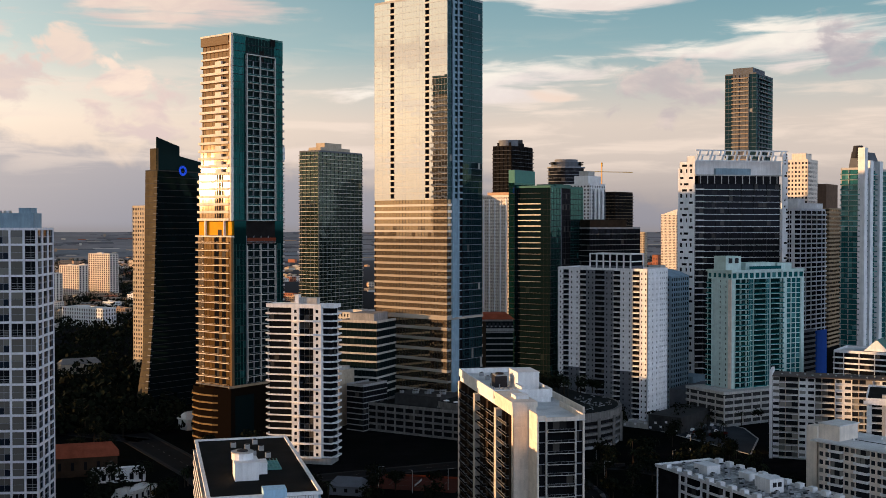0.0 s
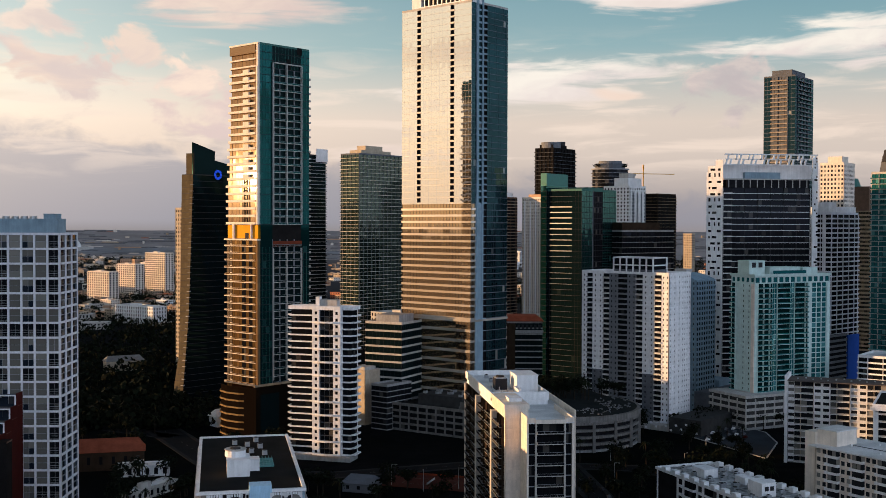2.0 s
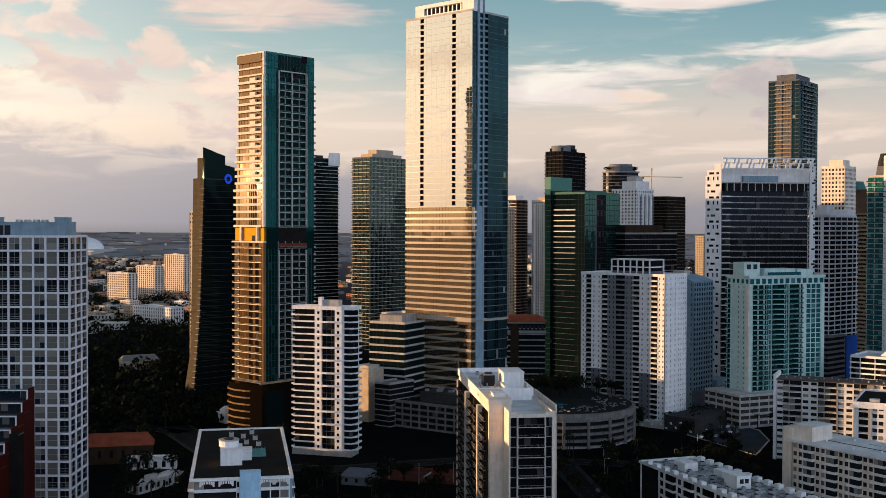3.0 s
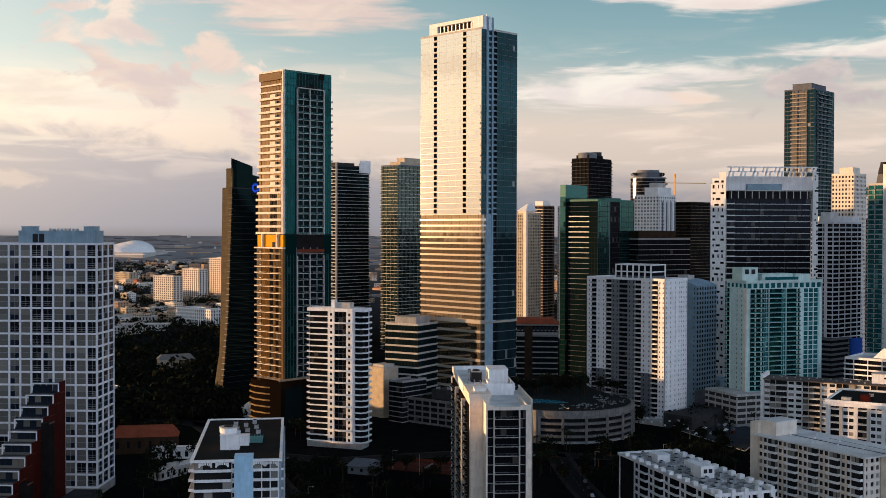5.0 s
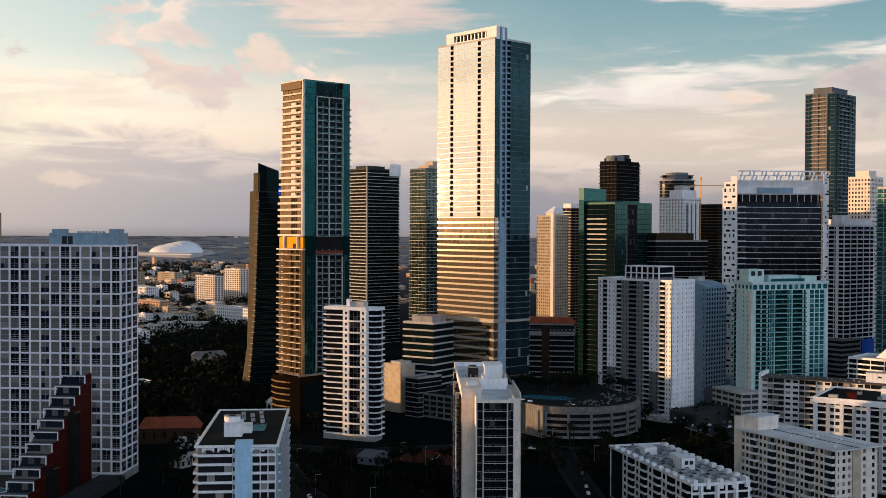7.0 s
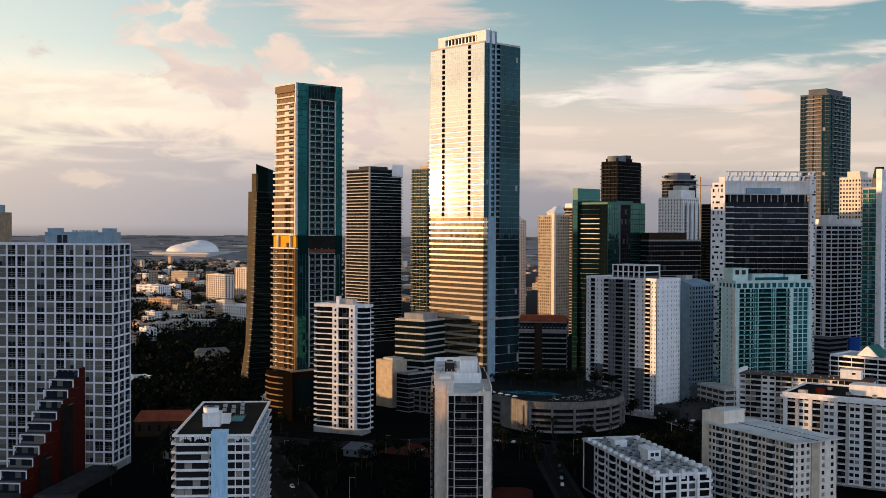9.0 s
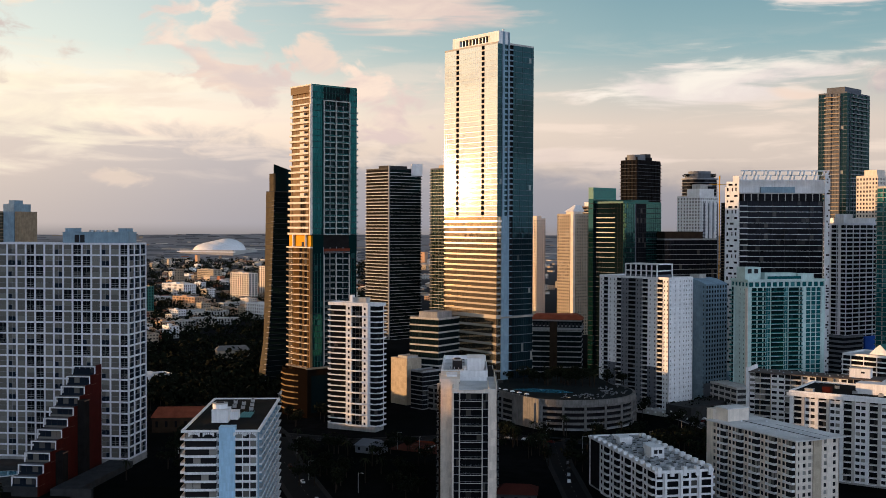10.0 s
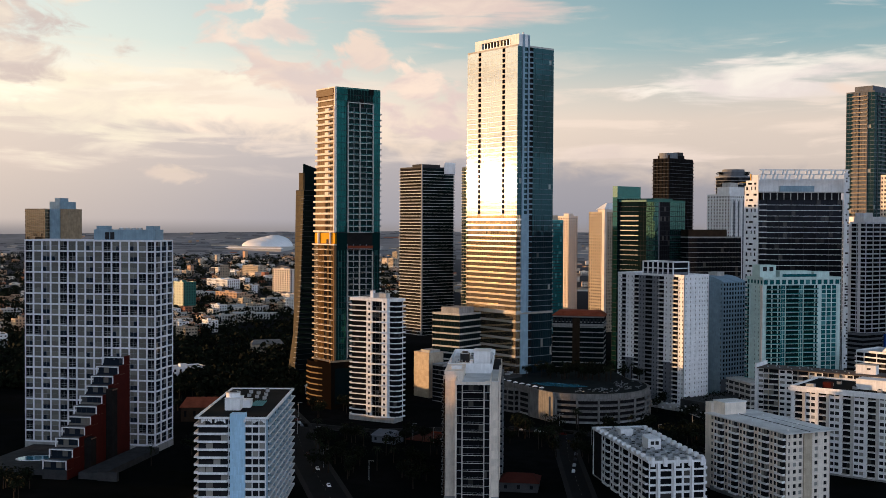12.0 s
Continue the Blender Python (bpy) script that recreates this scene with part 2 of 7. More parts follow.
def glazing(name, tint, gloss=(0.6, 0.65, 0.7), share=0.35, tilt=0.012, curtains=0.25, curtain=(0.35, 0.33, 0.3), rough=0.03, blind_gloss=0.0):
    """Window glass: dark rooms, some with blinds, behind a reflecting coat; each pane is tilted a little."""
    m, nodes, links = start(name)
    info = nodes.new("ShaderNodeObjectInfo")
    geo = nodes.new("ShaderNodeNewGeometry")
    cmb = nodes.new("ShaderNodeCombineXYZ")
    links.new(info.outputs["Random"], cmb.inputs[0])
    links.new(geo.outputs["Random Per Island"], cmb.inputs[1])
    wn = nodes.new("ShaderNodeTexWhiteNoise")
    links.new(cmb.outputs[0], wn.inputs["Vector"])
    lt = nodes.new("ShaderNodeMapRange")
    lt.inputs["From Min"].default_value, lt.inputs["From Max"].default_value = 1 - curtains, min(1.0, 1.02 - curtains * 0.4)
    links.new(wn.outputs["Value"], lt.inputs[0])
    mix = nodes.new("ShaderNodeMix")
    mix.data_type = 'RGBA'
    mix.inputs["A"].default_value, mix.inputs["B"].default_value = (*tint, 1), (*curtain, 1)
    links.new(lt.outputs[0], mix.inputs["Factor"])
    base = nodes.new("ShaderNodeBsdfPrincipled")
    base.inputs["Roughness"].default_value = 0.6
    base.inputs["Specular IOR Level"].default_value = blind_gloss
    links.new(mix.outputs["Result"], base.inputs["Base Color"])
    sub = nodes.new("ShaderNodeVectorMath")
    sub.operation, sub.inputs[1].default_value = 'SUBTRACT', (0.5, 0.5, 0.5)
    links.new(wn.outputs["Color"], sub.inputs[0])
    sc = nodes.new("ShaderNodeVectorMath")
    sc.operation, sc.inputs["Scale"].default_value = 'SCALE', tilt
    links.new(sub.outputs[0], sc.inputs[0])
    ad = nodes.new("ShaderNodeVectorMath")
    links.new(geo.outputs["Normal"], ad.inputs[0])
    links.new(sc.outputs[0], ad.inputs[1])
    nm = nodes.new("ShaderNodeVectorMath")
    nm.operation = 'NORMALIZE'
    links.new(ad.outputs[0], nm.inputs[0])
    gl = nodes.new("ShaderNodeBsdfGlossy")
    gl.inputs["Roughness"].default_value, gl.inputs["Color"].default_value = rough, (*gloss, 1)
    links.new(nm.outputs[0], gl.inputs["Normal"])
    fr = nodes.new("ShaderNodeFresnel")
    fr.inputs["IOR"].default_value = 1.5
    mr = nodes.new("ShaderNodeMapRange")
    mr.inputs["To Min"].default_value = share
    links.new(fr.outputs[0], mr.inputs[0])
    ms = nodes.new("ShaderNodeMixShader")
    links.new(mr.outputs[0], ms.inputs[0])
    links.new(base.outputs[0], ms.inputs[1])
    links.new(gl.outputs[0], ms.inputs[2])
    return finish(m, nodes, links, ms)


def leafage(name, col):
    m, nodes, links = start(name)
    geo = nodes.new("ShaderNodeNewGeometry")
    mr = nodes.new("ShaderNodeMapRange")
    mr.inputs["To Min"].default_value, mr.inputs["To Max"].default_value = 0.45, 1.5
    links.new(geo.outputs["Random Per Island"], mr.inputs[0])
    vm = nodes.new("ShaderNodeVectorMath")
    vm.operation, vm.inputs[0].default_value = 'SCALE', col
    links.new(mr.outputs[0], vm.inputs["Scale"])
    b = nodes.new("ShaderNodeBsdfPrincipled")
    b.inputs["Roughness"].default_value = 0.8
    b.inputs["Specular IOR Level"].default_value = 0.05
    links.new(vm.outputs[0], b.inputs["Base Color"])
    return finish(m, nodes, links, b)


WHITE = surface("white_paint", (0.84, 0.84, 0.85), 0.7, 0.14, streak=0.12)
CREAM = surface("cream_paint", (0.80, 0.71, 0.62), 0.7, 0.16, streak=0.12)
BEIGE = surface("beige_render", (0.50, 0.42, 0.32), 0.75, 0.2, streak=0.15)
TAN = surface("tan_stone", (0.36, 0.27, 0.18), 0.7, 0.25, streak=0.15)
BROWN = surface("brown_stone", (0.16, 0.10, 0.07), 0.6, 0.25, streak=0.1)
GREY = surface("grey_concrete", (0.34, 0.34, 0.34), 0.8, 0.25, streak=0.2)
PALE = surface("pale_concrete", (0.52, 0.50, 0.47), 0.8, 0.22, streak=0.2)
DARK = surface("dark_concrete", (0.05, 0.05, 0.05), 0.8, 0.3)
# near-black for concrete and for voids whose shade is painted
NEARBLACK = surface("dark_concrete_and_shade", (0.015, 0.014, 0.014), 0.85, 0.35)
SLATE = surface("dark_grey_paint", (0.13, 0.14, 0.16), 0.7, 0.2)
MIDGREY = surface("mid_grey_paint", (0.30, 0.31, 0.33), 0.7, 0.18, streak=0.12)
BLUEGREY = surface("blue_grey_paint", (0.26, 0.37, 0.45), 0.6, 0.2, streak=0.15)
RED = surface("dark_red_paint", (0.055, 0.009, 0.007), 0.65, 0.2, streak=0.1)
ORANGE = surface("orange_panel", (0.72, 0.33, 0.02), 0.8, 0.12)
RUST = surface("rust_red_panel", (0.15, 0.035, 0.018), 0.6, 0.15)
TILE = surface("terracotta_roof", (0.24, 0.065, 0.035), 0.75, 0.25, fine=1.2)
TEALP = surface("teal_paint", (0.12, 0.30, 0.30), 0.5, 0.15)
GREENP = surface("green_copper", (0.022, 0.13, 0.11), 0.45, 0.15)
SEAGREEN = surface("sea_green_panel", (0.045, 0.20, 0.17), 0.4, 0.15)
IRON = surface("iron_grey_paint", (0.19, 0.20, 0.22), 0.7, 0.18, streak=0.12)
COBALT = surface("cobalt_blue_panel", (0.02, 0.09, 0.42), 0.5, 0.12)
ROOFDK = surface("bitumen_roof", (0.014, 0.014, 0.014), 0.85, 0.45, 0.12, streak=0.0)
ROOFLT = surface("white_roof_membrane", (0.74, 0.73, 0.72), 0.75, 0.28, 0.1)
ROOFPATCH = surface("patched_white_roof", (0.60, 0.59, 0.58), 0.8, 0.92, 0.16, 0.7)
ROOFBR = surface("brown_gravel_roof", (0.13, 0.11, 0.10), 0.9, 0.3, 0.12)
ROOFGR = surface("gravel_roof", (0.24, 0.23, 0.22), 0.9, 0.3, 0.12)
ASPHALT = surface("asphalt", (0.009, 0.010, 0.012), 0.85, 0.3, 0.1)
LOT = surface("worn_blue_grey_asphalt", (0.040, 0.047, 0.056), 0.85, 0.35, 0.08)
KERB = surface("kerb_concrete", (0.022, 0.023, 0.024), 0.85, 0.2)
METAL = surface("galvanised_metal", (0.40, 0.42, 0.44), 0.45, 0.25, metal=0.6)
DARKMET = surface("dark_metal", (0.03, 0.03, 0.035), 0.5, 0.2)
WOOD = surface("bark", (0.03, 0.023, 0.018), 0.9, 0.3)
# unlit rooms are solid cores, their dimness put into the colour
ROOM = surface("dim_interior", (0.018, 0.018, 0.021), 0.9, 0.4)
LINE = surface("worn_road_paint", (0.16, 0.16, 0.15), 0.8, 0.3)
COURT = surface("court_red", (0.06, 0.016, 0.012), 0.85, 0.2)
WATER = glazing("pool_water", (0.05, 0.22, 0.30), (0.8, 0.9, 0.95), 0.10, 0.02, 0.0)
G_FS = glazing("champagne_mirror_glass", (0.10, 0.09, 0.08), (0.97, 0.94, 0.88), 0.82, 0.006, 0.06, rough=0.015)
G_FSR = glazing("blue_mirror_glass", (0.005, 0.014, 0.018), (0.15, 0.38, 0.44), 0.05, 0.006, 0.02)
G_DARK = glazing("black_glass", (0.008, 0.009, 0.011), (0.09, 0.10, 0.13), 0.02, 0.010, 0.08, (0.08, 0.075, 0.07))
G_TEAL = glazing("teal_glass", (0.003, 0.018, 0.018), (0.035, 0.23, 0.23), 0.11, 0.010, 0.10, (0.02, 0.06, 0.06))
G_GREEN = glazing("green_glass", (0.004, 0.022, 0.021), (0.22, 0.56, 0.52), 0.26, 0.010, 0.05, (0.05, 0.14, 0.12))
G_RES = glazing("flat_window_glass", (0.018, 0.019, 0.022), (0.30, 0.33, 0.38), 0.04, 0.016, 0.30, (0.30, 0.29, 0.27))
G_PAL = glazing("grey_window_glass", (0.012, 0.018, 0.028), (0.34, 0.42, 0.50), 0.06, 0.016, 0.45, (0.15, 0.145, 0.135))
G_AQUA = glazing("aqua_glass", (0.012, 0.10, 0.11), (0.22, 0.52, 0.54), 0.09, 0.012, 0.20, (0.08, 0.26, 0.27))
GREYWHITE = surface("pale_grey_paint", (0.74, 0.75, 0.80), 0.75, 0.12, streak=0.12)
UMBER = surface("dark_umber_stone", (0.040, 0.026, 0.017), 0.6, 0.3, streak=0.1)
PALEBLUE = surface("pale_blue_paint", (0.42, 0.66, 0.86), 0.7, 0.12, streak=0.15)
PEACH = surface("peach_render", (0.55, 0.36, 0.24), 0.8, 0.2, streak=0.12)
WEATHERED = surface("weathered_garage_concrete", (0.20, 0.193, 0.185), 0.85, 0.28, streak=0.3)
GOLDM = surface("bronze_gold_panel", (0.22, 0.14, 0.06), 0.5, 0.2)
G_BLACK = glazing("teal_black_glass", (0.004, 0.010, 0.011), (0.03, 0.075, 0.075), 0.02, 0.003, 0.02, (0.02, 0.03, 0.03))
G_WEDGE = glazing("smooth_teal_black_glass", (0.003, 0.006, 0.007), (0.05, 0.13, 0.14), 0.03, 0.0015, 0.0)
PANEL = surface("dull_brown_panel", (0.072, 0.058, 0.036), 0.7, 0.25)
G_BLIND = glazing("blind_backed_glass", (0.135, 0.132, 0.118), (0.5, 0.56, 0.62), 0.05, 0.014, 0.30, (0.21, 0.205, 0.185))
G_GOLD = glazing("gold_office_glass", (0.065, 0.042, 0.023), (0.85, 0.62, 0.36), 0.42, 0.008, 0.06, (0.10, 0.07, 0.04), blind_gloss=0.22)
G_OLIVE = glazing("olive_glass", (0.012, 0.022, 0.018), (0.36, 0.48, 0.40), 0.12, 0.016, 0.20, (0.05, 0.07, 0.055))
G_BRONZE = glazing("bronze_glass", (0.05, 0.032, 0.018), (0.72, 0.55, 0.36), 0.22, 0.012, 0.20, (0.20, 0.14, 0.08))
POLISHED = glazing("polished_pale_granite", (0.50, 0.45, 0.39), (0.95, 0.86, 0.74), 0.45, 0.003, 0.0, rough=0.07, blind_gloss=0.3)
G_PODIUM = glazing("dark_bronze_podium_glass", (0.008, 0.0055, 0.004), (0.13, 0.095, 0.06), 0.02, 0.006, 0.05, (0.05, 0.03, 0.02))
G_BRASS = glazing("brass_tinted_glass", (0.085, 0.050, 0.020), (0.10, 0.07, 0.035), 0.02, 0.012, 0.30, (0.13, 0.08, 0.035), rough=0.1)
FAWN = glazing("fawn_enamelled_panel", (0.17, 0.103, 0.052), (0.85, 0.70, 0.50), 0.05, 0.007, 0.4, (0.21, 0.13, 0.066), rough=0.04)
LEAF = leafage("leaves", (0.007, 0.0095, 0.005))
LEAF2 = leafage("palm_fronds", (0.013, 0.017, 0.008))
STONE = surface("weathered_terrace_stone", (0.045, 0.047, 0.05), 0.85, 0.3)
DECK = surface("dark_roof_paving", (0.018, 0.022, 0.022), 0.85, 0.35, 0.1)


# ---- mesh helpers ----
class Geo:
    """Collects boxes and quads, each face with its material."""
    def __init__(self):
        self.v, self.f, self.k, self.mats = [], [], [], []

    def slot(self, m):
        if m not in self.mats:
            self.mats.append(m)
        return self.mats.index(m)

    def box(self, x0, x1, y0, y1, z0, z1, m):
        n, k = len(self.v), self.slot(m)
        self.v += [(x, y, z) for z in (z0, z1) for x, y in ((x0, y0), (x1, y0), (x1, y1), (x0, y1))]
        for q in ((3, 2, 1, 0), (4, 5, 6, 7), (0, 1, 5, 4), (1, 2, 6, 5), (2, 3, 7, 6), (3, 0, 4, 7)):
            self.f.append(tuple(n + i for i in q))
            self.k.append(k)
        return self

    def quad(self, a, b, c, d, m):
        n = len(self.v)
        self.v += [a, b, c, d]
        self.f.append((n, n + 1, n + 2, n + 3))
        self.k.append(self.slot(m))
        return self

    def prism(self, poly, z0, z1, m, top=None):
        """Upright prism over a polygon given counter-clockwise; top: another polygon for the upper rim."""
        n, k, c = len(self.v), self.slot(m), len(poly)
        self.v += [(x, y, z0) for x, y in poly] + [(x, y, z1) for x, y in (top or poly)]
        self.f += [tuple(n + c - 1 - i for i in range(c)), tuple(n + c + i for i in range(c))]
        self.f += [(n + i, n + (i + 1) % c, n + c + (i + 1) % c, n + c + i) for i in range(c)]
        self.k += [k] * (c + 2)
        return self

    def tube(self, x, y, z0, z1, r0, r1, m, sides=10):
        ring = [(math.cos(6.2832 * i / sides), math.sin(6.2832 * i / sides)) for i in range(sides)]
        return self.prism([(x + r0 * a, y + r0 * b) for a, b in ring], z0, z1, m, [(x + r1 * a, y + r1 * b) for a, b in ring])

    def mesh(self, name):
        me = bpy.data.meshes.new(name)
        me.from_pydata(self.v, [], self.f)
        for m in self.mats:
            me.materials.append(m)
        me.polygons.foreach_set("material_index", self.k)
        me.update()
        return me


def part(name, geo, parent, label="", loc=(0, 0, 0), turn=0.0):
    """One mesh under a thing or a part; geo is a Geo or a mesh that pieces share."""
    me = geo.mesh(name) if isinstance(geo, Geo) else geo
    ob = new(name, me)
    ob.parent = parent
    ob.location, ob.rotation_euler = loc, (0, 0, radians(turn))
    return tagged(ob, label)


def thing(name, x, y, turn, label, category, group="", z=0.0, kind=""):
    ob = new(name)
    ob.location, ob.rotation_euler = (x, y, z), (0, 0, radians(turn))
    return tagged(ob, label, category, group, kind)


# ---- one storey of a facade ----
# A building stands in its own frame: its front corner at the origin, the face R along x (outward -y),
# the face L along y (outward -x), F at x = b and K at y = a behind. s runs along a face, d outward.
def on_face(face, a, b):
    if face == 'R':
        return b, lambda s0, s1, d0, d1: (s0, s1, -d1, -d0)
    if face == 'L':
        return a, lambda s0, s1, d0, d1: (-d1, -d0, s0, s1)
    if face == 'F':
        return a, lambda s0, s1, d0, d1: (b + d0, b + d1, s0, s1)
    return b, lambda s0, s1, d0, d1: (s0, s1, a + d0, a + d1)


def pane(g, face, a, b, s0, s1, d, z0, z1, m):
    p = {'R': ((s0, -d), (s1, -d)), 'L': ((-d, s1), (-d, s0)), 'F': ((b + d, s0), (b + d, s1)), 'K': ((s1, a + d), (s0, a + d))}[face]
    (xa, ya), (xb, yb) = p
    g.quad((xa, ya, z0), (xb, yb, z0), (xb, yb, z1), (xa, ya, z1), m)


def segment(wall, glass, balc, face, a, b, s0, s1, h, kind, o):
    """Adds one stretch of one storey to the three meshes of that storey."""
    _, at = on_face(face, a, b)
    wm, gm = o.get('m', WHITE), o.get('g', G_RES)
    def wbox(u0, u1, d0, d1, z0, z1, m=None, to=wall):
        to.box(*at(u0, u1, d0, d1), z0, z1, m or wm)
    L = s1 - s0
    if kind == 'wall':            # solid wall with punched windows
        n = max(1, round(L / o.get('sp', 3.2)))
        sp, w = L / n, o.get('w', 1.3)
        sill, head = o.get('sill', 0.9), o.get('head', h - 0.7)
        wbox(s0, s1, -0.4, 0, 0, sill)
        wbox(s0, s1, -0.4, 0, head, h)
        e = s0
        for i in range(n):
            c = s0 + sp * (i + 0.5)
            wbox(e, c - w / 2, -0.4, 0, sill, head)
            pane(glass, face, a, b, c - w / 2, c + w / 2, -0.28, sill, head, gm)
            e = c + w / 2
        wbox(e, s1, -0.4, 0, sill, head)
    elif kind == 'blank':
        wbox(s0, s1, -0.4, o.get('d', 0.0), 0, h)
    elif kind == 'glass':         # curtain wall
        n = max(1, round(L / o.get('sp', 2.4)))
        sp, mm, t = L / n, o.get('mm', DARKMET), o.get('t', 0.12)
        bd = o.get('band', 0.35)
        wbox(s0, s1, -0.1, o.get('bd', 0.06), 0, bd, o.get('bm', mm))
        for i in range(n):
            pane(glass, face, a, b, s0 + sp * i + t / 2, s0 + sp * (i + 1) - t / 2, -0.05, bd, h, gm)
            wbox(s0 + sp * i - t / 2, s0 + sp * i + t / 2, -0.1, o.get('md', 0.06), bd, h, mm)
    elif kind == 'band':          # ribbon windows between spandrels
        bd = o.get('band', 1.4)
        wbox(s0, s1, -0.3, o.get('bd', 0.1), 0, bd)
        n = max(1, round(L / o.get('sp', 3.0)))
        sp = L / n
        for i in range(n):
            pane(glass, face, a, b, s0 + sp * i + 0.06, s0 + sp * (i + 1) - 0.06, -0.25, bd, h, gm)
            wbox(s0 + sp * i - 0.06, s0 + sp * i + 0.06, -0.3, -0.15, bd, h, o.get('mm', DARKMET))
    elif kind == 'balc':          # balconies in front of window walls
        dep, rail = o.get('d', 1.6), o.get('rail', 1.05)
        n = max(1, round(L / o.get('sp', 2.6)))
        sp = L / n
        for i in range(n):
            pane(glass, face, a, b, s0 + sp * i + 0.12, s0 + sp * (i + 1) - 0.12, -0.3, 0.25, h - 0.15, gm)
            if o.get('post', 0) and i % o['post'] == 0:
                wbox(s0 + sp * i - 0.15, s0 + sp * i + 0.15, -0.4, dep * o.get('fin', 0.3), 0, h, o.get('pm', wm))
        wbox(s0, s1, -0.4, 0, h - 0.15, h)
        wbox(s0, s1, -0.35, dep, 0, o.get('slab', 0.28), o.get('sm', wm), balc)
        rm, lip = o.get('rm', wm), o.get('slab', 0.28) - 0.02
        if rail > 0:
            r0, r1 = s0 + o.get('gap', 0.0), s1 - o.get('gap', 0.0)
            wbox(r0, r1, dep - 0.1, dep, lip, rail, rm, balc)
            wbox(r0, r0 + 0.1, 0, dep - 0.08, lip, rail, rm, balc)
            wbox(r1 - 0.1, r1, 0, dep - 0.08, lip, rail, rm, balc)
        if o.get('cap', 0):
            wbox(s0, s1, dep - 0.14, dep + 0.03, rail - 0.03, rail + 0.08, o.get('cm', METAL), balc)
    elif kind == 'slot':          # open recess
        wbox(s0, s1, -1.0, o.get('d', 0.05), 0, o.get('slab', 0.9), o.get('sm', wm))
    elif kind == 'grid':          # deep frame of piers and beams
        n = max(1, round(L / o.get('sp', 4.5)))
        sp, t, dep = L / n, o.get('t', 0.7), o.get('d', 0.0)
        wbox(s0, s1, -0.8, dep, 0, o.get('beam', 0.8))
        for i in range(n + 1):
            c = s0 + sp * i
            wbox(max(s0, c - t / 2), min(s1, c + t / 2), -0.8, dep, o.get('beam', 0.8), h)
        if o.get('bare'):
            return
        rows = o.get('rows', 2)
        z0 = o.get('beam', 0.8)
        zs = (h - z0) / rows
        for i in range(n):
            lo, hi = s0 + sp * i + t / 2, s0 + sp * (i + 1) - t / 2
            for r in range(rows):
                for q in range(2):
                    pane(glass, face, a, b, lo + (hi - lo) * q / 2 + 0.05, lo + (hi - lo) * (q + 1) / 2 - 0.05, -0.5, z0 + zs * r + (0.2 if r else 0.03), z0 + zs * (r + 1) - 0.03, gm)
            for r in range(1, rows):
                wbox(lo, hi, -0.7, -0.35, z0 + zs * r - 0.12, z0 + zs * r + 0.15, o.get('mm', METAL))


def storeys(root, a, b, z, n, h, faces, slab=None, core=True, core_in=0.45, cm=None, joined=False, split=False):
    """n storeys of height h from z up; faces: {'L': [(s0, s1, kind, options), ...], ...}."""
    wall, glass, balc, singles = Geo(), Geo(), Geo(), []
    if slab:
        dep, thick, m = slab
        wall.box(-dep, b + dep, -dep, a + dep, 0, thick, m)
    for face, segs in faces.items():
        for s0, s1, kind, o in segs:
            own = Geo() if split and kind == 'balc' else balc
            segment(wall, glass, own, face, a, b, s0, s1, h, kind, o)
            if own is not balc:
                singles.append(("balcony", own))
    if joined:
        for nm, g in (("wall", wall), ("window_panes", glass)):
            c, m = len(g.v), list(g.f)
            base, kk = list(g.v), list(g.k)
            for i in range(1, n):
                g.v += [(x, y, q + i * h) for x, y, q in base]
                g.f += [tuple(j + c * i for j in f) for f in m]
                g.k += kk
            ob = part(nm, g, root, "", (0, 0, z))
            if nm == "window_panes":
                tagged(ob, kind="stuff")
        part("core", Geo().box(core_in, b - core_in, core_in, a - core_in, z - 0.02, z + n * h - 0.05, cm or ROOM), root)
        return z + n * h
    meshes = [(nm, g.mesh(nm)) for nm, g in [("storey", wall), ("window_panes", glass), ("balcony", balc)] + singles if g.f]
    for i in range(n):
        top = None
        for nm, me in meshes:
            ob = part(nm, me, top or root, "", (0, 0, z + i * h) if top is None else (0, 0, 0))
            if nm == "window_panes":
                tagged(ob, kind="stuff")
            top = top or ob
    if core:
        c = core_in
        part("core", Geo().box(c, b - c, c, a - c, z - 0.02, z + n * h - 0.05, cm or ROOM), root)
    return z + n * h


def roof(root, a, b, z, m, roofm=None, par=1.1, t=0.35, over=0.0, boxes=(), dz=0.0):
    """Roof deck with a parapet and its boxes (x0, x1, y0, y1, height, material)."""
    roofm = roofm or ROOFGR
    part("roof_deck", Geo().box(-over + t, b + over - t, -over + t, a + over - t, z - 0.05, z + 0.25, roofm), root)
    g = Geo()
    for x0, x1, y0, y1 in ((-over, b + over, -over, -over + t), (-over, b + over, a + over - t, a + over), (-over, -over + t, -over + t, a + over - t), (b + over - t, b + over, -over + t, a + over - t)):
        g.box(x0, x1, y0, y1, z - 0.05, z + par, m)
    part("parapet", g, root)
    for x0, x1, y0, y1, h, bm in boxes:
        g = Geo().box(x0, x1, y0, y1, z + 0.25, z + h, bm)
        g.box(x0 - 0.12, x1 + 0.12, y0 - 0.12, y1 + 0.12, z + h, z + h + 0.22, bm)
        part("roof_box", g, root)


def air_unit(root, x, y, z, w=2.0, h=1.4):
    g = Geo().box(x - w / 2, x + w / 2, y - w / 2, y + w / 2, z, z + h, METAL).tube(x, y, z + h, z + h + 0.25, w * 0.4, w * 0.36, DARKMET, 8)
    part("air_unit", g, root)


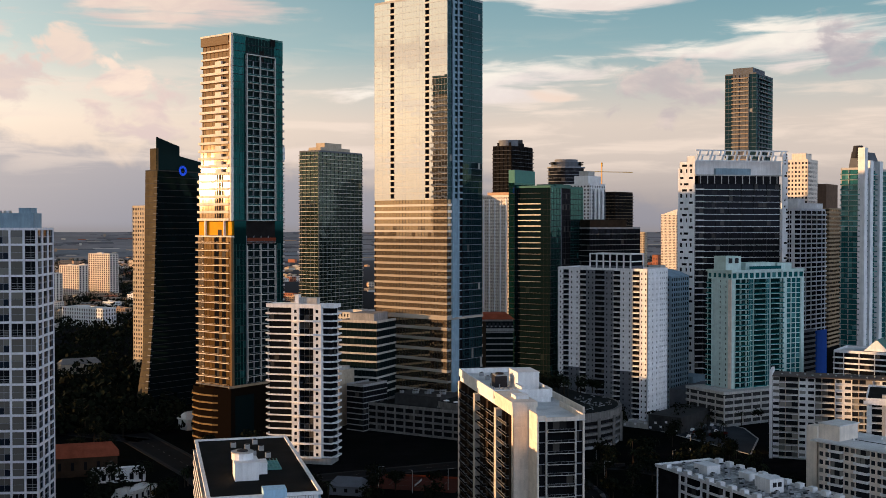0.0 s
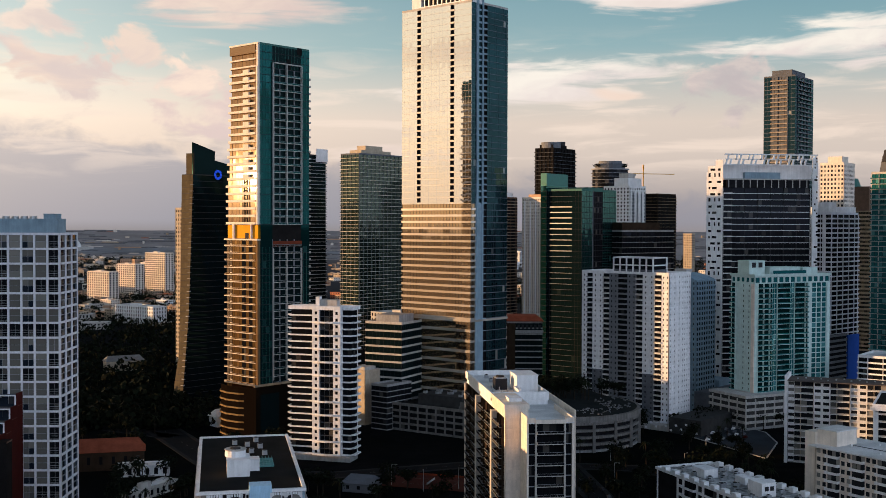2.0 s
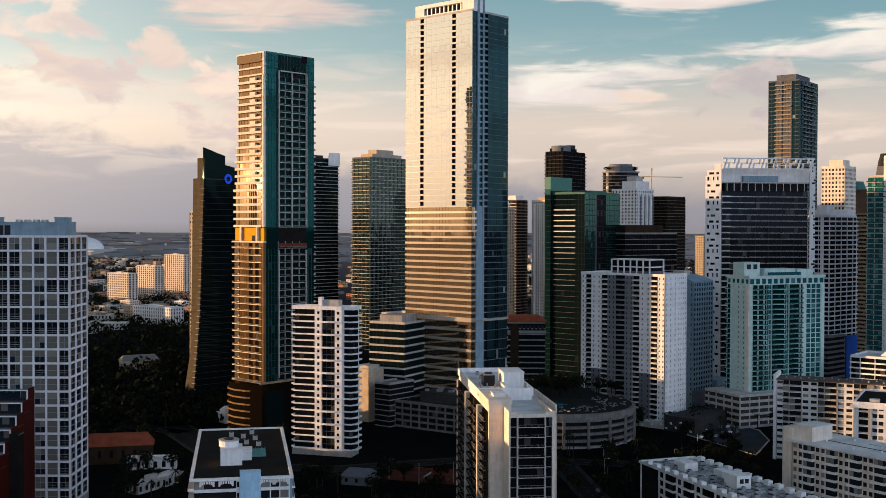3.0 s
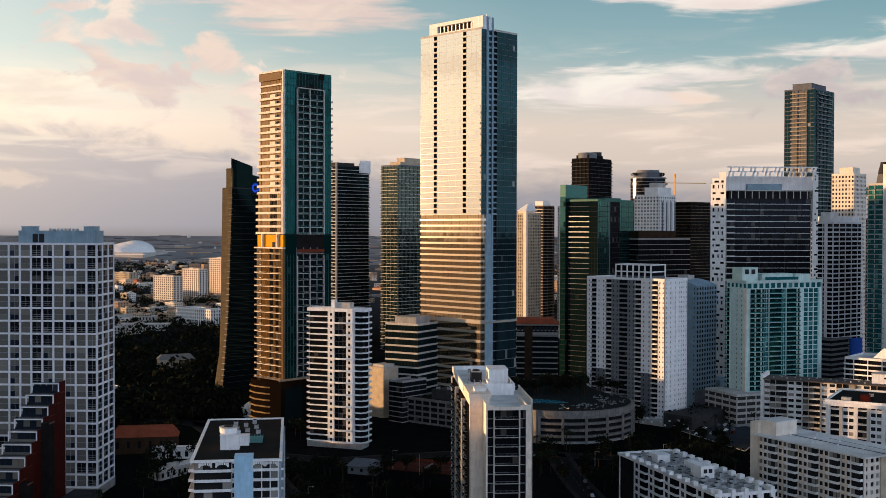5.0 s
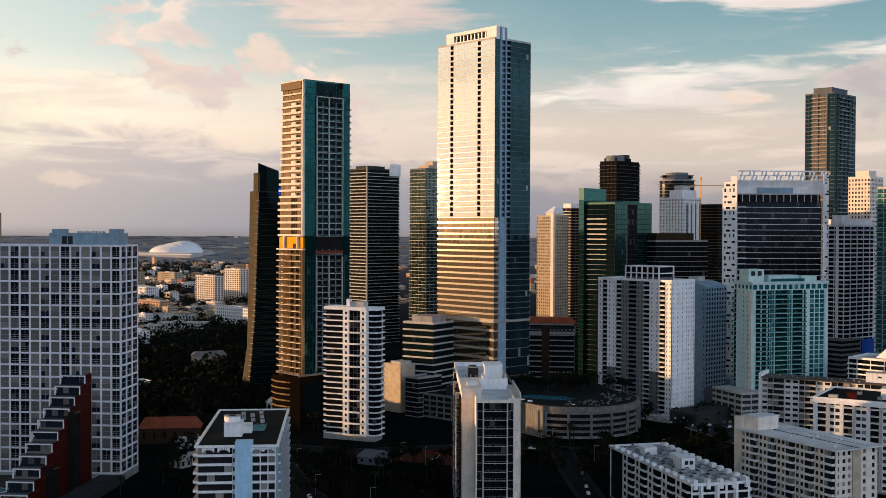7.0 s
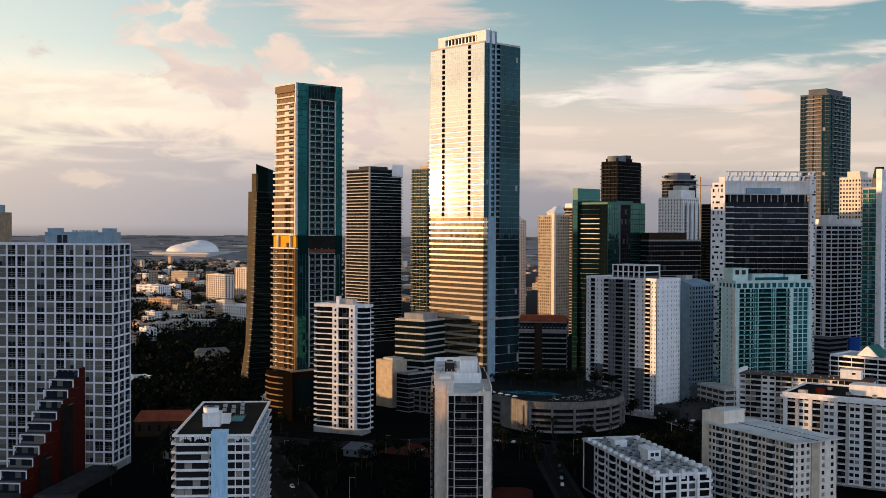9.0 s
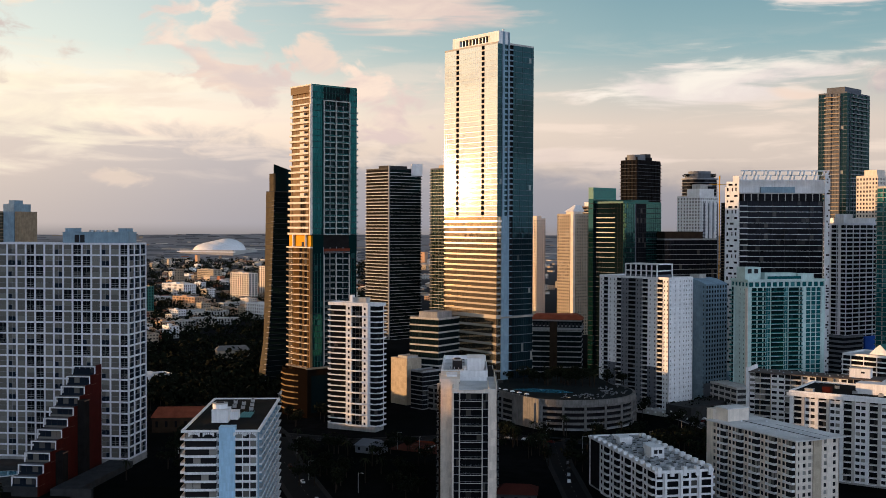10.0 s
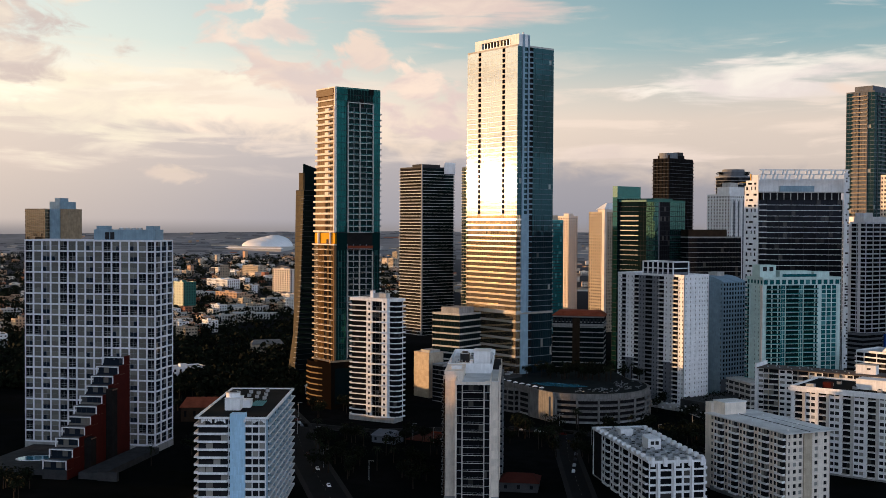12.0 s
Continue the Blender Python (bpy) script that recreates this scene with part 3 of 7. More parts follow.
def even(a, b, kind, **o):
    """The same stretch on all four faces."""
    return {'R': [(0, b, kind, o)], 'L': [(0, a, kind, o)], 'F': [(0, a, kind, o)], 'K': [(0, b, kind, o)]}


def tower(name, label, x, y, th, a, b, group="", category="tower"):
    return thing(name, x, y, 90 - th, label, category, group)

# ---- ground ----
def ground():
    m, nodes, links = start("town_ground")
    tc = nodes.new("ShaderNodeTexCoord")
    total = []
    for size, lo, hi in ((0.012, 0.42, 0.6), (0.12, 0.4, 0.62)):
        nz = nodes.new("ShaderNodeTexNoise")
        nz.inputs["Scale"].default_value, nz.inputs["Detail"].default_value = size, 6.0
        links.new(tc.outputs["Object"], nz.inputs["Vector"])
        mr = nodes.new("ShaderNodeMapRange")
        mr.inputs["From Min"].default_value, mr.inputs["From Max"].default_value = lo, hi
        links.new(nz.outputs[0], mr.inputs[0])
        total.append(mr.outputs[0])
    c1 = nodes.new("ShaderNodeMix")
    c1.data_type = 'RGBA'
    c1.inputs["A"].default_value, c1.inputs["B"].default_value = (0.004, 0.005, 0.004, 1), (0.009, 0.009, 0.010, 1)
    links.new(total[0], c1.inputs["Factor"])
    c2 = nodes.new("ShaderNodeMix")
    c2.data_type = 'RGBA'
    c2.inputs["B"].default_value = (0.005, 0.006, 0.006, 1)
    links.new(total[1], c2.inputs["Factor"])
    links.new(c1.outputs["Result"], c2.inputs["A"])
    b = nodes.new("ShaderNodeBsdfPrincipled")
    b.inputs["Roughness"].default_value = 0.95
    b.inputs["Specular IOR Level"].default_value = 0.0
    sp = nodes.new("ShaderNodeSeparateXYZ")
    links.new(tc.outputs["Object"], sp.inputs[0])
    # far land grows paler with distance, haze put into the base colour
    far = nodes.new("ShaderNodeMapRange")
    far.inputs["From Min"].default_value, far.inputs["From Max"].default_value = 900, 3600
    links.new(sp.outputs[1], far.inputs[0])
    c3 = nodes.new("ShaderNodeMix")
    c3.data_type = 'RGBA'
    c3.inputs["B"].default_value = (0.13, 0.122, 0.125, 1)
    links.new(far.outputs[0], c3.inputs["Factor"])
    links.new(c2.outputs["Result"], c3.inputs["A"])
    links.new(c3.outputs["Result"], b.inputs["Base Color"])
    finish(m, nodes, links, b)
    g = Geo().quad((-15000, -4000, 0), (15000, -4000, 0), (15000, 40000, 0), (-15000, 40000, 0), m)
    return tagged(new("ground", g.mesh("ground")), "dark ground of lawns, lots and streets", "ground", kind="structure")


ground()


def road(name, pts, width):
    """A street with raised pavements and kerbs along a polyline."""
    root = thing(name, 0, 0, 0, "dark asphalt street with pale kerbs", "road", kind="structure")
    for (x0, y0), (x1, y1) in zip(pts, pts[1:]):
        L, ang = math.hypot(x1 - x0, y1 - y0), math.degrees(math.atan2(y1 - y0, x1 - x0))
        part("carriageway", Geo().box(0, L, -width / 2, width / 2, 0.01, 0.06, ASPHALT), root, "", (x0, y0, 0), ang)
        for s in (-1, 1):
            lo, hi = sorted((s * width / 2, s * (width / 2 + 2.4)))
            part("pavement", Geo().box(0, L, lo, hi, 0.01, 0.19, KERB), root, "", (x0, y0, 0), ang)
        g = Geo()
        d = 3.0
        while d < L - 4:
            g.box(d, d + 3, -0.08, 0.08, 0.064, 0.07, LINE)
            d += 9
        if g.f:
            part("lane_marking", g, root, "", (x0, y0, 0), ang)


road("road", [(-120, 640), (-70, 535), (-45, 462), (-5, 364), (40, 250)], 15)
road("road", [(-70, 535), (-20, 520), (60, 545), (130, 530), (180, 470), (240, 250)], 10)
road("road", [(96, 540), (100, 470), (118, 300)], 9)
road("road", [(-110, 620), (-330, 760), (-700, 1020)], 10)


# ---- the white grid tower with the stepped red wing ----
def palace():
    a, b, h, n, z0 = 76.3, 23.1, 5.8, 19, 3.6
    t = tower("apartment_tower", "white apartment slab with deep window grid and stepped red wing", -119.9, 439, 1.4, a, b)
    o = dict(m=GREYWHITE, g=G_PAL, sp=5.09, t=0.7, beam=0.8)
    top = storeys(t, a, b, z0, n, h, {'L': [(0, a, 'grid', dict(o, bare=1))], 'R': [(0, b, 'grid', dict(o, sp=7.7, g=G_PAL, mm=MIDGREY))], 'F': [(0, a, 'grid', o)], 'K': [(0, b, 'blank', o)]}, core_in=0.82)
    part("plinth", Geo().box(-0.1, b + 0.1, -0.1, a + 0.1, 0, z0, GREY), t)
    sp, e, z1 = a / 15, 0.35, 0.8
    zs = (h - z1) / 2
    kinds = []
    for lower, upper in ((G_DARK, G_DARK), (G_BLIND, G_BLIND), (G_PAL, G_BLIND)):
        g = Geo()
        cut = 1 if lower is G_BLIND else 2
        for r in range(2):
            for q in range(cut):
                pane(g, 'L', a, b, e + (sp - 2 * e) * q / cut + 0.05, e + (sp - 2 * e) * (q + 1) / cut - 0.05, -0.6, z1 + zs * r + (0.15 if r else 0.03), z1 + zs * (r + 1) - 0.03, upper if r else lower)
        g.box(0.5, 0.72, e, sp - e, z1 + zs - 0.06, z1 + zs + 0.08, MIDGREY)
        if upper is not G_BLIND or lower is G_PAL:
            g.box(0.55, 0.7, sp / 2 - 0.07, sp / 2 + 0.07, z1, h, MIDGREY)
        if lower is G_DARK:
            g.box(0.1, 0.2, e, sp - e, z1 + 1.5, z1 + 1.62, METAL).box(0.12, 0.18, e, sp - e, z1 + 0.6, z1 + 0.7, METAL)
        kinds.append(g.mesh("window"))
    rnd = random.Random(9)
    for i in range(n):
        for k in range(15):
            w = (0, 1, 2, 1, 0, 0, 1, 2, 1, 0, 0, 1, 2, 1, 0)[14 - k]
            if rnd.random() < 0.12:
                w = rnd.randrange(3)
            part("window", kinds[w], t, "", (0, k * sp, z0 + i * h))
    roof(t, a, b, top, GREYWHITE, ROOFGR, 0.9, boxes=((7, 17, 3, 39, 6.2, BLUEGREY), (8, 16, 4.5, 9, 8.2, BLUEGREY), (8, 16, 33, 38, 8.2, BLUEGREY)))
    for i in range(4):
        part("cooling_fan", Geo().tube(11, 14 + 3.6 * i, top + 6.3, top + 7.4, 1.5, 1.4, METAL), t)
    for i in range(2):
        part("plant_window", Geo().box(6.9, 6.98, 27 + 3 * i, 29.4 + 3 * i, top + 1, top + 5, DARKMET), t)
    # stepped wing
    s0, s1, steps, run, rise = 14.8, 28.0, 11, 6.1, 4.3
    for i in range(steps):
        x1 = -run * i
        z = 52 - rise * i
        w = part("wing_step", Geo().box(x1 - run, x1, s0 + 0.5, s1, 0, z - rise, STONE).box(x1 - run, x1 - run + 0.5, s0 + 0.5, s1, z - 0.45, z, GREYWHITE).box(x1 - run + 0.5, x1 - run + 3.4, s0 + 0.5, s1, z - 0.45, z - 0.05, SLATE)
                 .box(x1 - run, x1 - run + 0.5, s0 + 0.5, s0 + 1.1, z - rise, z - 0.45, GREYWHITE).box(x1 - run, x1 - run + 0.5, s1 - 0.6, s1, z - rise, z - 0.45, GREYWHITE)
                 .box(x1 - run, x1 - run + 0.12, s0 + 1.1, s1 - 0.6, z - rise, z - rise + 1.0, G_PAL), t)
        gp = Geo()
        for q in range(4):
            y0 = s0 + 1.2 + q * 2.85
            gp.quad((x1 - run + 1.6, y0 + 2.7, z - rise), (x1 - run + 1.6, y0, z - rise), (x1 - run + 1.6, y0, z - 0.45), (x1 - run + 1.6, y0 + 2.7, z - 0.45), G_PAL)
        part("window_panes", gp, w)
        part("red_wall", Geo().box(x1 - run, x1, s0, s0 + 0.5, 0, z + 0.6, RED), t, "dark red rendered side wall")
        part("wall_joint", Geo().box(x1 - run, x1, s0 - 0.04, s0, z - rise, z - rise + 0.12, BROWN), t)
    for x0, hh in ((-22, 38), (-45, 17)):
        g = Geo().box(x0 - 5.5, x0, s0 - 3.6, s0, 0, hh, NEARBLACK).box(x0 - 5.5, x0, s0 - 3.7, s0 - 3.6, hh - 0.6, hh, BROWN)
        part("stair_shaft", g, t, "dark brown stair shaft on the red wall")
    # low terrace and pool
    part("terrace", Geo().box(-64, 0, -2, s0 - 4, 0, 3.2, STONE).box(-66, -64, -10, 0, 0, 4.2, STONE), t)
    part("terrace", Geo().box(-60, -2, s1 + 0.5, 70, 0, 2.6, STONE), t)


palace()


def oval_pool(x, y, z, rx, ry, turn, deck):
    root = thing("swimming_pool", x, y, turn, "oval blue swimming pool with a pale rim on a deck", "pool", z=z)
    ring = [(math.cos(6.2832 * i / 28), math.sin(6.2832 * i / 28)) for i in range(28)]
    part("rim", Geo().prism([(rx * 1.08 * p, ry * 1.12 * q) for p, q in ring], 0, 0.35, deck), root)
    part("water", Geo().prism([(rx * p, ry * q) for p, q in ring], 0.34, 0.37, WATER), root)


oval_pool(-170, 404, 2.6, 9, 5.5, 20, WHITE)


# ---- the near white block with the dark roof ----
def roof_block():
    a, b, h, n = 27.3, 78.0, 3.2, 14
    t = tower("apartment_block", "white apartment block with balconies and a dark bitumen roof", -15.7, 302.7, -8.6, a, b)
    bal = dict(m=WHITE, g=G_RES, d=1.7, rm=WHITE, rail=0.95, sp=2.8, slab=0.3)
    L = [(0, 8.2, 'balc', dict(bal, d=1.4, post=1)), (8.2, 14.2, 'blank', dict(m=PALEBLUE, d=1.6)), (14.2, 15.2, 'wall', dict(m=WHITE, sp=1.0, w=0.6)), (15.2, a, 'balc', dict(bal, d=1.6))]
    top = storeys(t, a, b, 0.6, n, h, {'L': L, 'R': [(0, b, 'balc', dict(bal, g=G_DARK, m=BLUEGREY, sm=WHITE, d=1.7, rail=0.62, sp=3.2, post=3, pm=BLUEGREY, fin=0.5))], 'F': [(0, a, 'blank', dict(m=WHITE))], 'K': [(0, b, 'balc', dict(bal, sp=3.2))]}, split=True)
    part("plinth", Geo().box(-0.2, b + 0.2, -0.2, a + 0.2, 0, 0.6, GREY), t)
    roof(t, a, b, top, WHITE, ROOFDK, 0.75, 1.0, over=1.2, boxes=((18, 27, 13.5, 20, 5.0, WHITE), (25, 31, 10.5, 14, 3.2, WHITE)))
    part("stair_wall", Geo().box(-1.7, 3.5, 8.2, 14.2, top, top + 2.0, PALEBLUE), t)
    part("water_tank", Geo().tube(24, 17.5, top + 5.2, top + 7.0, 3.0, 3.0, WHITE, 16).tube(24, 17.5, top + 7.0, top + 7.3, 3.2, 3.2, PALE, 16).tube(24, 17.5, top + 7.3, top + 7.6, 1.6, 1.5, DARKMET, 12), t)
    for i in range(5):
        part("pipe", Geo().box(30 + i * 2.5, 31 + i * 2.5, 6, 11, top + 0.25, top + 0.7, TEALP).box(29, 43, 6 + i, 6.15 + i, top + 0.7, top + 0.85, TEALP), t, "green painted pipe run")
    for i in range(7):
        air_unit(t, 48 + 3.6 * i, 8 + (i * 37 % 11), top + 0.25, 1.6)
    # arched top storey
    for k, s in ((0, 0.4), (1, 4.6), (2, 16.2), (3, 21.6)):
        g = Geo()
        for i in range(9):
            ang = math.pi * i / 8
            g.box(-1.75, -1.55, s + 1.9 + 1.9 * math.cos(ang) - 0.25, s + 1.9 + 1.9 * math.cos(ang) + 0.25, top - 1.5 + 0.8 * math.sin(ang), top - 0.05, WHITE)
        part("arch", g, t)


roof_block()


# ---- the near tower with the white saw-tooth roof ----
def saw_tower():
    a, b, h, n = 24.5, 86.0, 3.5, 15
    t = tower("apartment_tower", "cream apartment tower with dark glazed balconies and stepped white roof", 72.0, 371.5, -4.5, a, b)
    dk = dict(m=UMBER, g=G_DARK, d=1.3, rail=1.0, rm=G_DARK, sm=GREY, slab=0.16, sp=2.5, cap=1, cm=MIDGREY)
    K = [(0, 2, 'blank', dict(m=CREAM)), (84, b, 'blank', dict(m=CREAM, d=1.0))]
    for s0, s1, pier in ((2, 16, PALE), (19, 33, UMBER), (36, 50, PALE), (53, 66, UMBER), (69, 81, UMBER)):
        K += [(s0, s1, 'balc', dict(dk, d=1.7, post=2, pm=UMBER, fin=0.5)), (s1, s1 + 3, 'blank', dict(m=pier, d=0.7 if pier is UMBER else 1.9))]
    R = [(0, 14, 'blank', dict(m=CREAM)), (14, 70, 'balc', dict(dk, post=3, pm=CREAM)), (70, b, 'blank', dict(m=CREAM))]
    L = [(0, 3.4, 'blank', dict(m=CREAM)), (3.4, 19.2, 'blank', dict(m=UMBER)), (19.2, a, 'blank', dict(m=CREAM))]
    top = storeys(t, a, b, 0.5, n, h, {'L': L, 'R': R, 'K': K, 'F': [(0, a, 'blank', dict(m=CREAM))]}, split=True)
    part("plinth", Geo().box(-11.4, b + 0.2, -0.2, a + 0.2, 0, 0.5, GREY), t)
    # glazed bay standing out from the front, between two pale side walls
    f = -11.0
    wall = Geo().box(f + 0.3, 0, 18.6, 19.2, 0, h, CREAM).box(f + 0.3, 0, 3.4, 4.0, 0, h, CREAM).box(f, f + 0.9, 15.9, 16.4, 0, h, PALE).box(f, f + 0.9, 6.2, 6.7, 0, h, PALE).box(f + 2.2, 0, 4.0, 18.6, 0, 0.25, UMBER)
    slab = Geo().box(f - 0.6, f + 2.2, 6.7, 15.9, 0, 0.26, PALE).box(f - 0.6, f - 0.5, 6.7, 15.9, 0.95, 1.02, MIDGREY).box(f - 0.6, f - 0.52, 6.7, 6.8, 0.26, 0.95, PALE).box(f - 0.6, f - 0.52, 15.8, 15.9, 0.26, 0.95, PALE).box(f - 0.58, f - 0.54, 6.8, 15.8, 0.26, 0.95, G_DARK)
    for q in range(1, 4):
        slab.box(f - 0.59, f - 0.53, 6.7 + 2.3 * q - 0.03, 6.7 + 2.3 * q + 0.03, 0.26, 0.95, METAL)
    ledge = [Geo().box(f + 0.4, f + 1.2, y0, y1, 0, 0.2, MIDGREY) for y0, y1 in ((4.0, 6.2), (16.4, 18.6))]
    glass = Geo()
    for y0, y1, x in ((4.0, 5.1, f + 0.8), (5.1, 6.2, f + 0.8), (16.4, 17.5, f + 0.8), (17.5, 18.6, f + 0.8), (6.7, 8.9, f + 2.2), (8.9, 11.2, f + 2.2), (11.2, 13.5, f + 2.2), (13.5, 15.9, f + 2.2)):
        glass.quad((x, y1 - 0.05, 0.26), (x, y0 + 0.05, 0.26), (x, y0 + 0.05, h - 0.05), (x, y1 - 0.05, h - 0.05), G_DARK)
    wm, sm, gm, lm = wall.mesh("bay_storey"), slab.mesh("balcony"), glass.mesh("window_panes"), [g.mesh("ledge") for g in ledge]
    for i in range(n):
        o = part("bay_storey", wm, t, "", (0, 0, 0.5 + i * h))
        part("balcony", sm, o)
        tagged(part("window_panes", gm, o), kind="stuff")
        for m in lm:
            part("ledge", m, o)
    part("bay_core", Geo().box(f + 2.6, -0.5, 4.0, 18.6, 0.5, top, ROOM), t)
    part("bay_roof", Geo().box(f - 0.2, 16, 3.4, 19.2, top, top + 0.3, ROOFLT), t)
    for x0, x1, y0, y1, hh in ((f - 0.5, f + 0.1, 6.2, 16.4, 1.3), (f + 0.1, f + 0.7, 3.4, 6.2, 1.8), (f + 0.1, f + 0.7, 16.4, 19.2, 1.8), (f + 0.7, 0, 18.7, 19.2, 2.2), (f + 0.7, 16, 3.4, 3.9, 2.0)):
        part("parapet", Geo().box(x0, x1, y0, y1, top, top + hh, CREAM), t)
    up = top + 3.0
    part("upper_roof", Geo().box(0, 26, 16.5, a, top, up, CREAM).box(-0.3, 26, 16.2, a + 0.3, up, up + 1.7, CREAM), t)
    part("upper_roof", Geo().box(26, b, 4, a, top, up, WHITE).box(26.6, b - 0.4, 4.5, a - 0.5, up, up + 0.06, ROOFLT), t)
    part("side_roof", Geo().box(0, 40, 0, 16.2, top, top + 0.25, ROOFLT).box(0, 40, 0, 0.5, top + 0.25, top + 2.4, CREAM), t)
    g = Geo()
    for x0, x1, y0, y1 in ((25.6, b + 0.4, a - 0.1, a + 0.5), (25.6, 26.2, 3.6, a), (b - 0.2, b + 0.4, 3.6, a), (26.2, 60, 3.6, 4.1)):
        g.box(x0, x1, y0, y1, up - 1.0, up + 1.9, WHITE)
    part("parapet", g, t)
    for x0, x1, y0, y1, hh in ((38, 52, 5, 13, 6.0), (52, 60, 4.5, 9, 3.5), (27, 36, 13.5, 14.5, 2.4), (6, 12, 17.5, 22, 2.6)):
        part("roof_box", Geo().box(x0, x1, y0, y1, up, up + hh, WHITE).box(x0 - 0.2, x1 + 0.2, y0 - 0.2, y1 + 0.2, up + hh, up + hh + 0.3, WHITE), t)
    part("cooling_tower", Geo().box(44, 50, 15.5, 20, up, up + 4.2, DARKMET).box(44.3, 49.7, 15.8, 19.7, up + 4.2, up + 4.6, METAL).tube(47, 17.7, up + 4.6, up + 5.2, 1.6, 1.5, DARKMET), t, "dark louvred cooling tower")
    for i in range(7):
        part("vent_pipe", Geo().tube(29 + 3.1 * i, 15 + (i * 5 % 8), up, up + 1.2 + 0.4 * (i % 3), 0.22, 0.22, METAL, 8), t)
    for i in range(5):
        part("pipe_run", Geo().box(30 + 4 * i, 33 + 4 * i, 14.6 + 0.7 * (i % 3), 14.8 + 0.7 * (i % 3), up + 0.3, up + 0.5, METAL), t)
    for i in range(5):
        air_unit(t, 54 + 5.5 * i, 18 - 3 * (i % 2), up + 0.06, 1.5)


saw_tower()


# ---- low white residential blocks near the camera ----
def corner_block():
    a, b, h, n = 25.0, 80.0, 3.2, 7
    t = tower("apartment_block", "white low apartment block with a scalloped parapet and cluttered roof", 162.1, 358.4, -18.0, a, b)
    w = dict(m=WHITE, g=G_DARK, sp=3.6, w=2.7, sill=0.55, head=2.75)
    fin = dict(m=WHITE, d=1.0)
    L = [(0, 5.2, 'balc', dict(m=WHITE, g=G_DARK, d=1.1, sp=2.6, rail=0.8)), (5.2, 6.2, 'blank', fin), (6.2, 13.4, 'wall', w), (13.4, 14.4, 'blank', fin), (14.4, 20.4, 'wall', dict(w, sp=6, w=5.0, sill=0.4)), (20.4, 21.4, 'blank', fin), (21.4, a, 'wall', w)]
    K = [(s, s + 8.2, 'balc', dict(m=WHITE, g=G_DARK, d=1.3, rail=0.9, sp=2.7)) for s in range(1, 66, 13)] + [(s + 8.2, s + 13, 'wall', w) for s in range(1, 66, 13)]
    top = storeys(t, a, b, 0.4, n, h, {'L': L, 'R': [(0, b, 'balc', dict(m=WHITE, g=G_DARK, d=1.2, sp=3.5, post=2))], 'K': K, 'F': [(0, a, 'wall', w)]}, split=True)
    part("plinth", Geo().box(-0.1, b, -0.1, a, 0, 0.4, GREY), t)
    roof(t, a, b, top, WHITE, ROOFPATCH, 1.0, 0.5, over=0.5, boxes=((26, 34, 10, 16, 5.0, WHITE), (44, 50, 6, 10, 2.6, WHITE), (58, 66, 12, 18, 3.4, WHITE)))
    part("plant_window", Geo().box(25.9, 25.98, 11, 12.6, top + 2.4, top + 4, DARKMET).box(25.9, 25.98, 13.2, 14.8, top + 2.4, top + 4, DARKMET), t)
    for i in range(12):
        x = 2 + 6.4 * i
        for y in (-0.7, a - 1.4):
            part("parapet_block", Geo().box(x, x + 2.6, y, y + 2.1, top + 0.2, top + 2.1, WHITE), t)
    for i in range(5):
        part("parapet_block", Geo().box(-0.8, 1.6, 0.3 + 5.6 * i, 1.9 + 5.6 * i, top - 1.5, top + 2.3, WHITE), t)
    for i in range(64):
        air_unit(t, 5 + (i * 29 % 70) + 0.4 * (i % 5), 3 + (i * 17 % 19) + 0.3 * (i % 4), top + 0.25, 1.0 + 0.4 * (i % 4), 0.9 + 0.3 * (i % 3))


corner_block()


def flat_slab():
    a, b, h, n = 53.2, 23.7, 3.05, 11
    t = tower("apartment_block", "off-white apartment slab with curved-front balconies and a flat white roof", 196.2, 359.9, 58.7, a, b)
    w = dict(m=CREAM, g=G_RES, sp=3.0, w=1.7, sill=0.8, head=2.5)
    L = []
    s = 0.6
    for i in range(5):
        L.append((s, s + 5.6, 'balc', dict(m=CREAM, g=G_RES, d=1.5, rail=1.0, rm=WHITE, sm=WHITE, slab=0.35, sp=1.9)))
        L.append((s + 5.6, s + 10.5, 'wall', w))
        s += 10.5
    R = [(0, 3, 'wall', dict(w, sp=3, w=0.9)), (3, 9, 'wall', w), (9, 13.5, 'blank', dict(m=BEIGE, d=0.5)), (13.5, b, 'wall', dict(w, sp=5))]
    top = storeys(t, a, b, 2.0, n, h, {'L': L, 'R': R, 'F': [(0, a, 'wall', w)], 'K': [(0, b, 'wall', w)]}, split=True)
    part("plinth", Geo().box(0, b, 0, a, 0, 2.0, GREY), t)
    part("roof_deck", Geo().box(-2.0, b + 2.0, -2.2, a + 2.0, top, top + 0.5, ROOFLT), t, "flat white roof with a wide overhang")
    part("roof_seam", Geo().box(b * 0.45, b * 0.45 + 0.5, -2, a - 2, top + 0.5, top + 0.66, DARKMET).box(b * 0.75, b * 0.75 + 0.4, 0, a * 0.6, top + 0.5, top + 0.62, GREY), t)
    part("stair_head", Geo().box(3, 15, a - 7, a + 1.5, top + 0.5, top + 6.0, CREAM).box(2.6, 15.4, a - 7.4, a + 1.9, top + 6.0, top + 6.4, ROOFLT).box(1.5, 7, a + 1.5, a + 6, 0, top + 5, CREAM), t)
    for i in range(9):
        part("roof_vent", Geo().tube(4 + (i * 7 % 17), 4 + 5 * i % 44, top + 0.5, top + 1.2, 0.35, 0.35, WHITE, 8), t)


flat_slab()


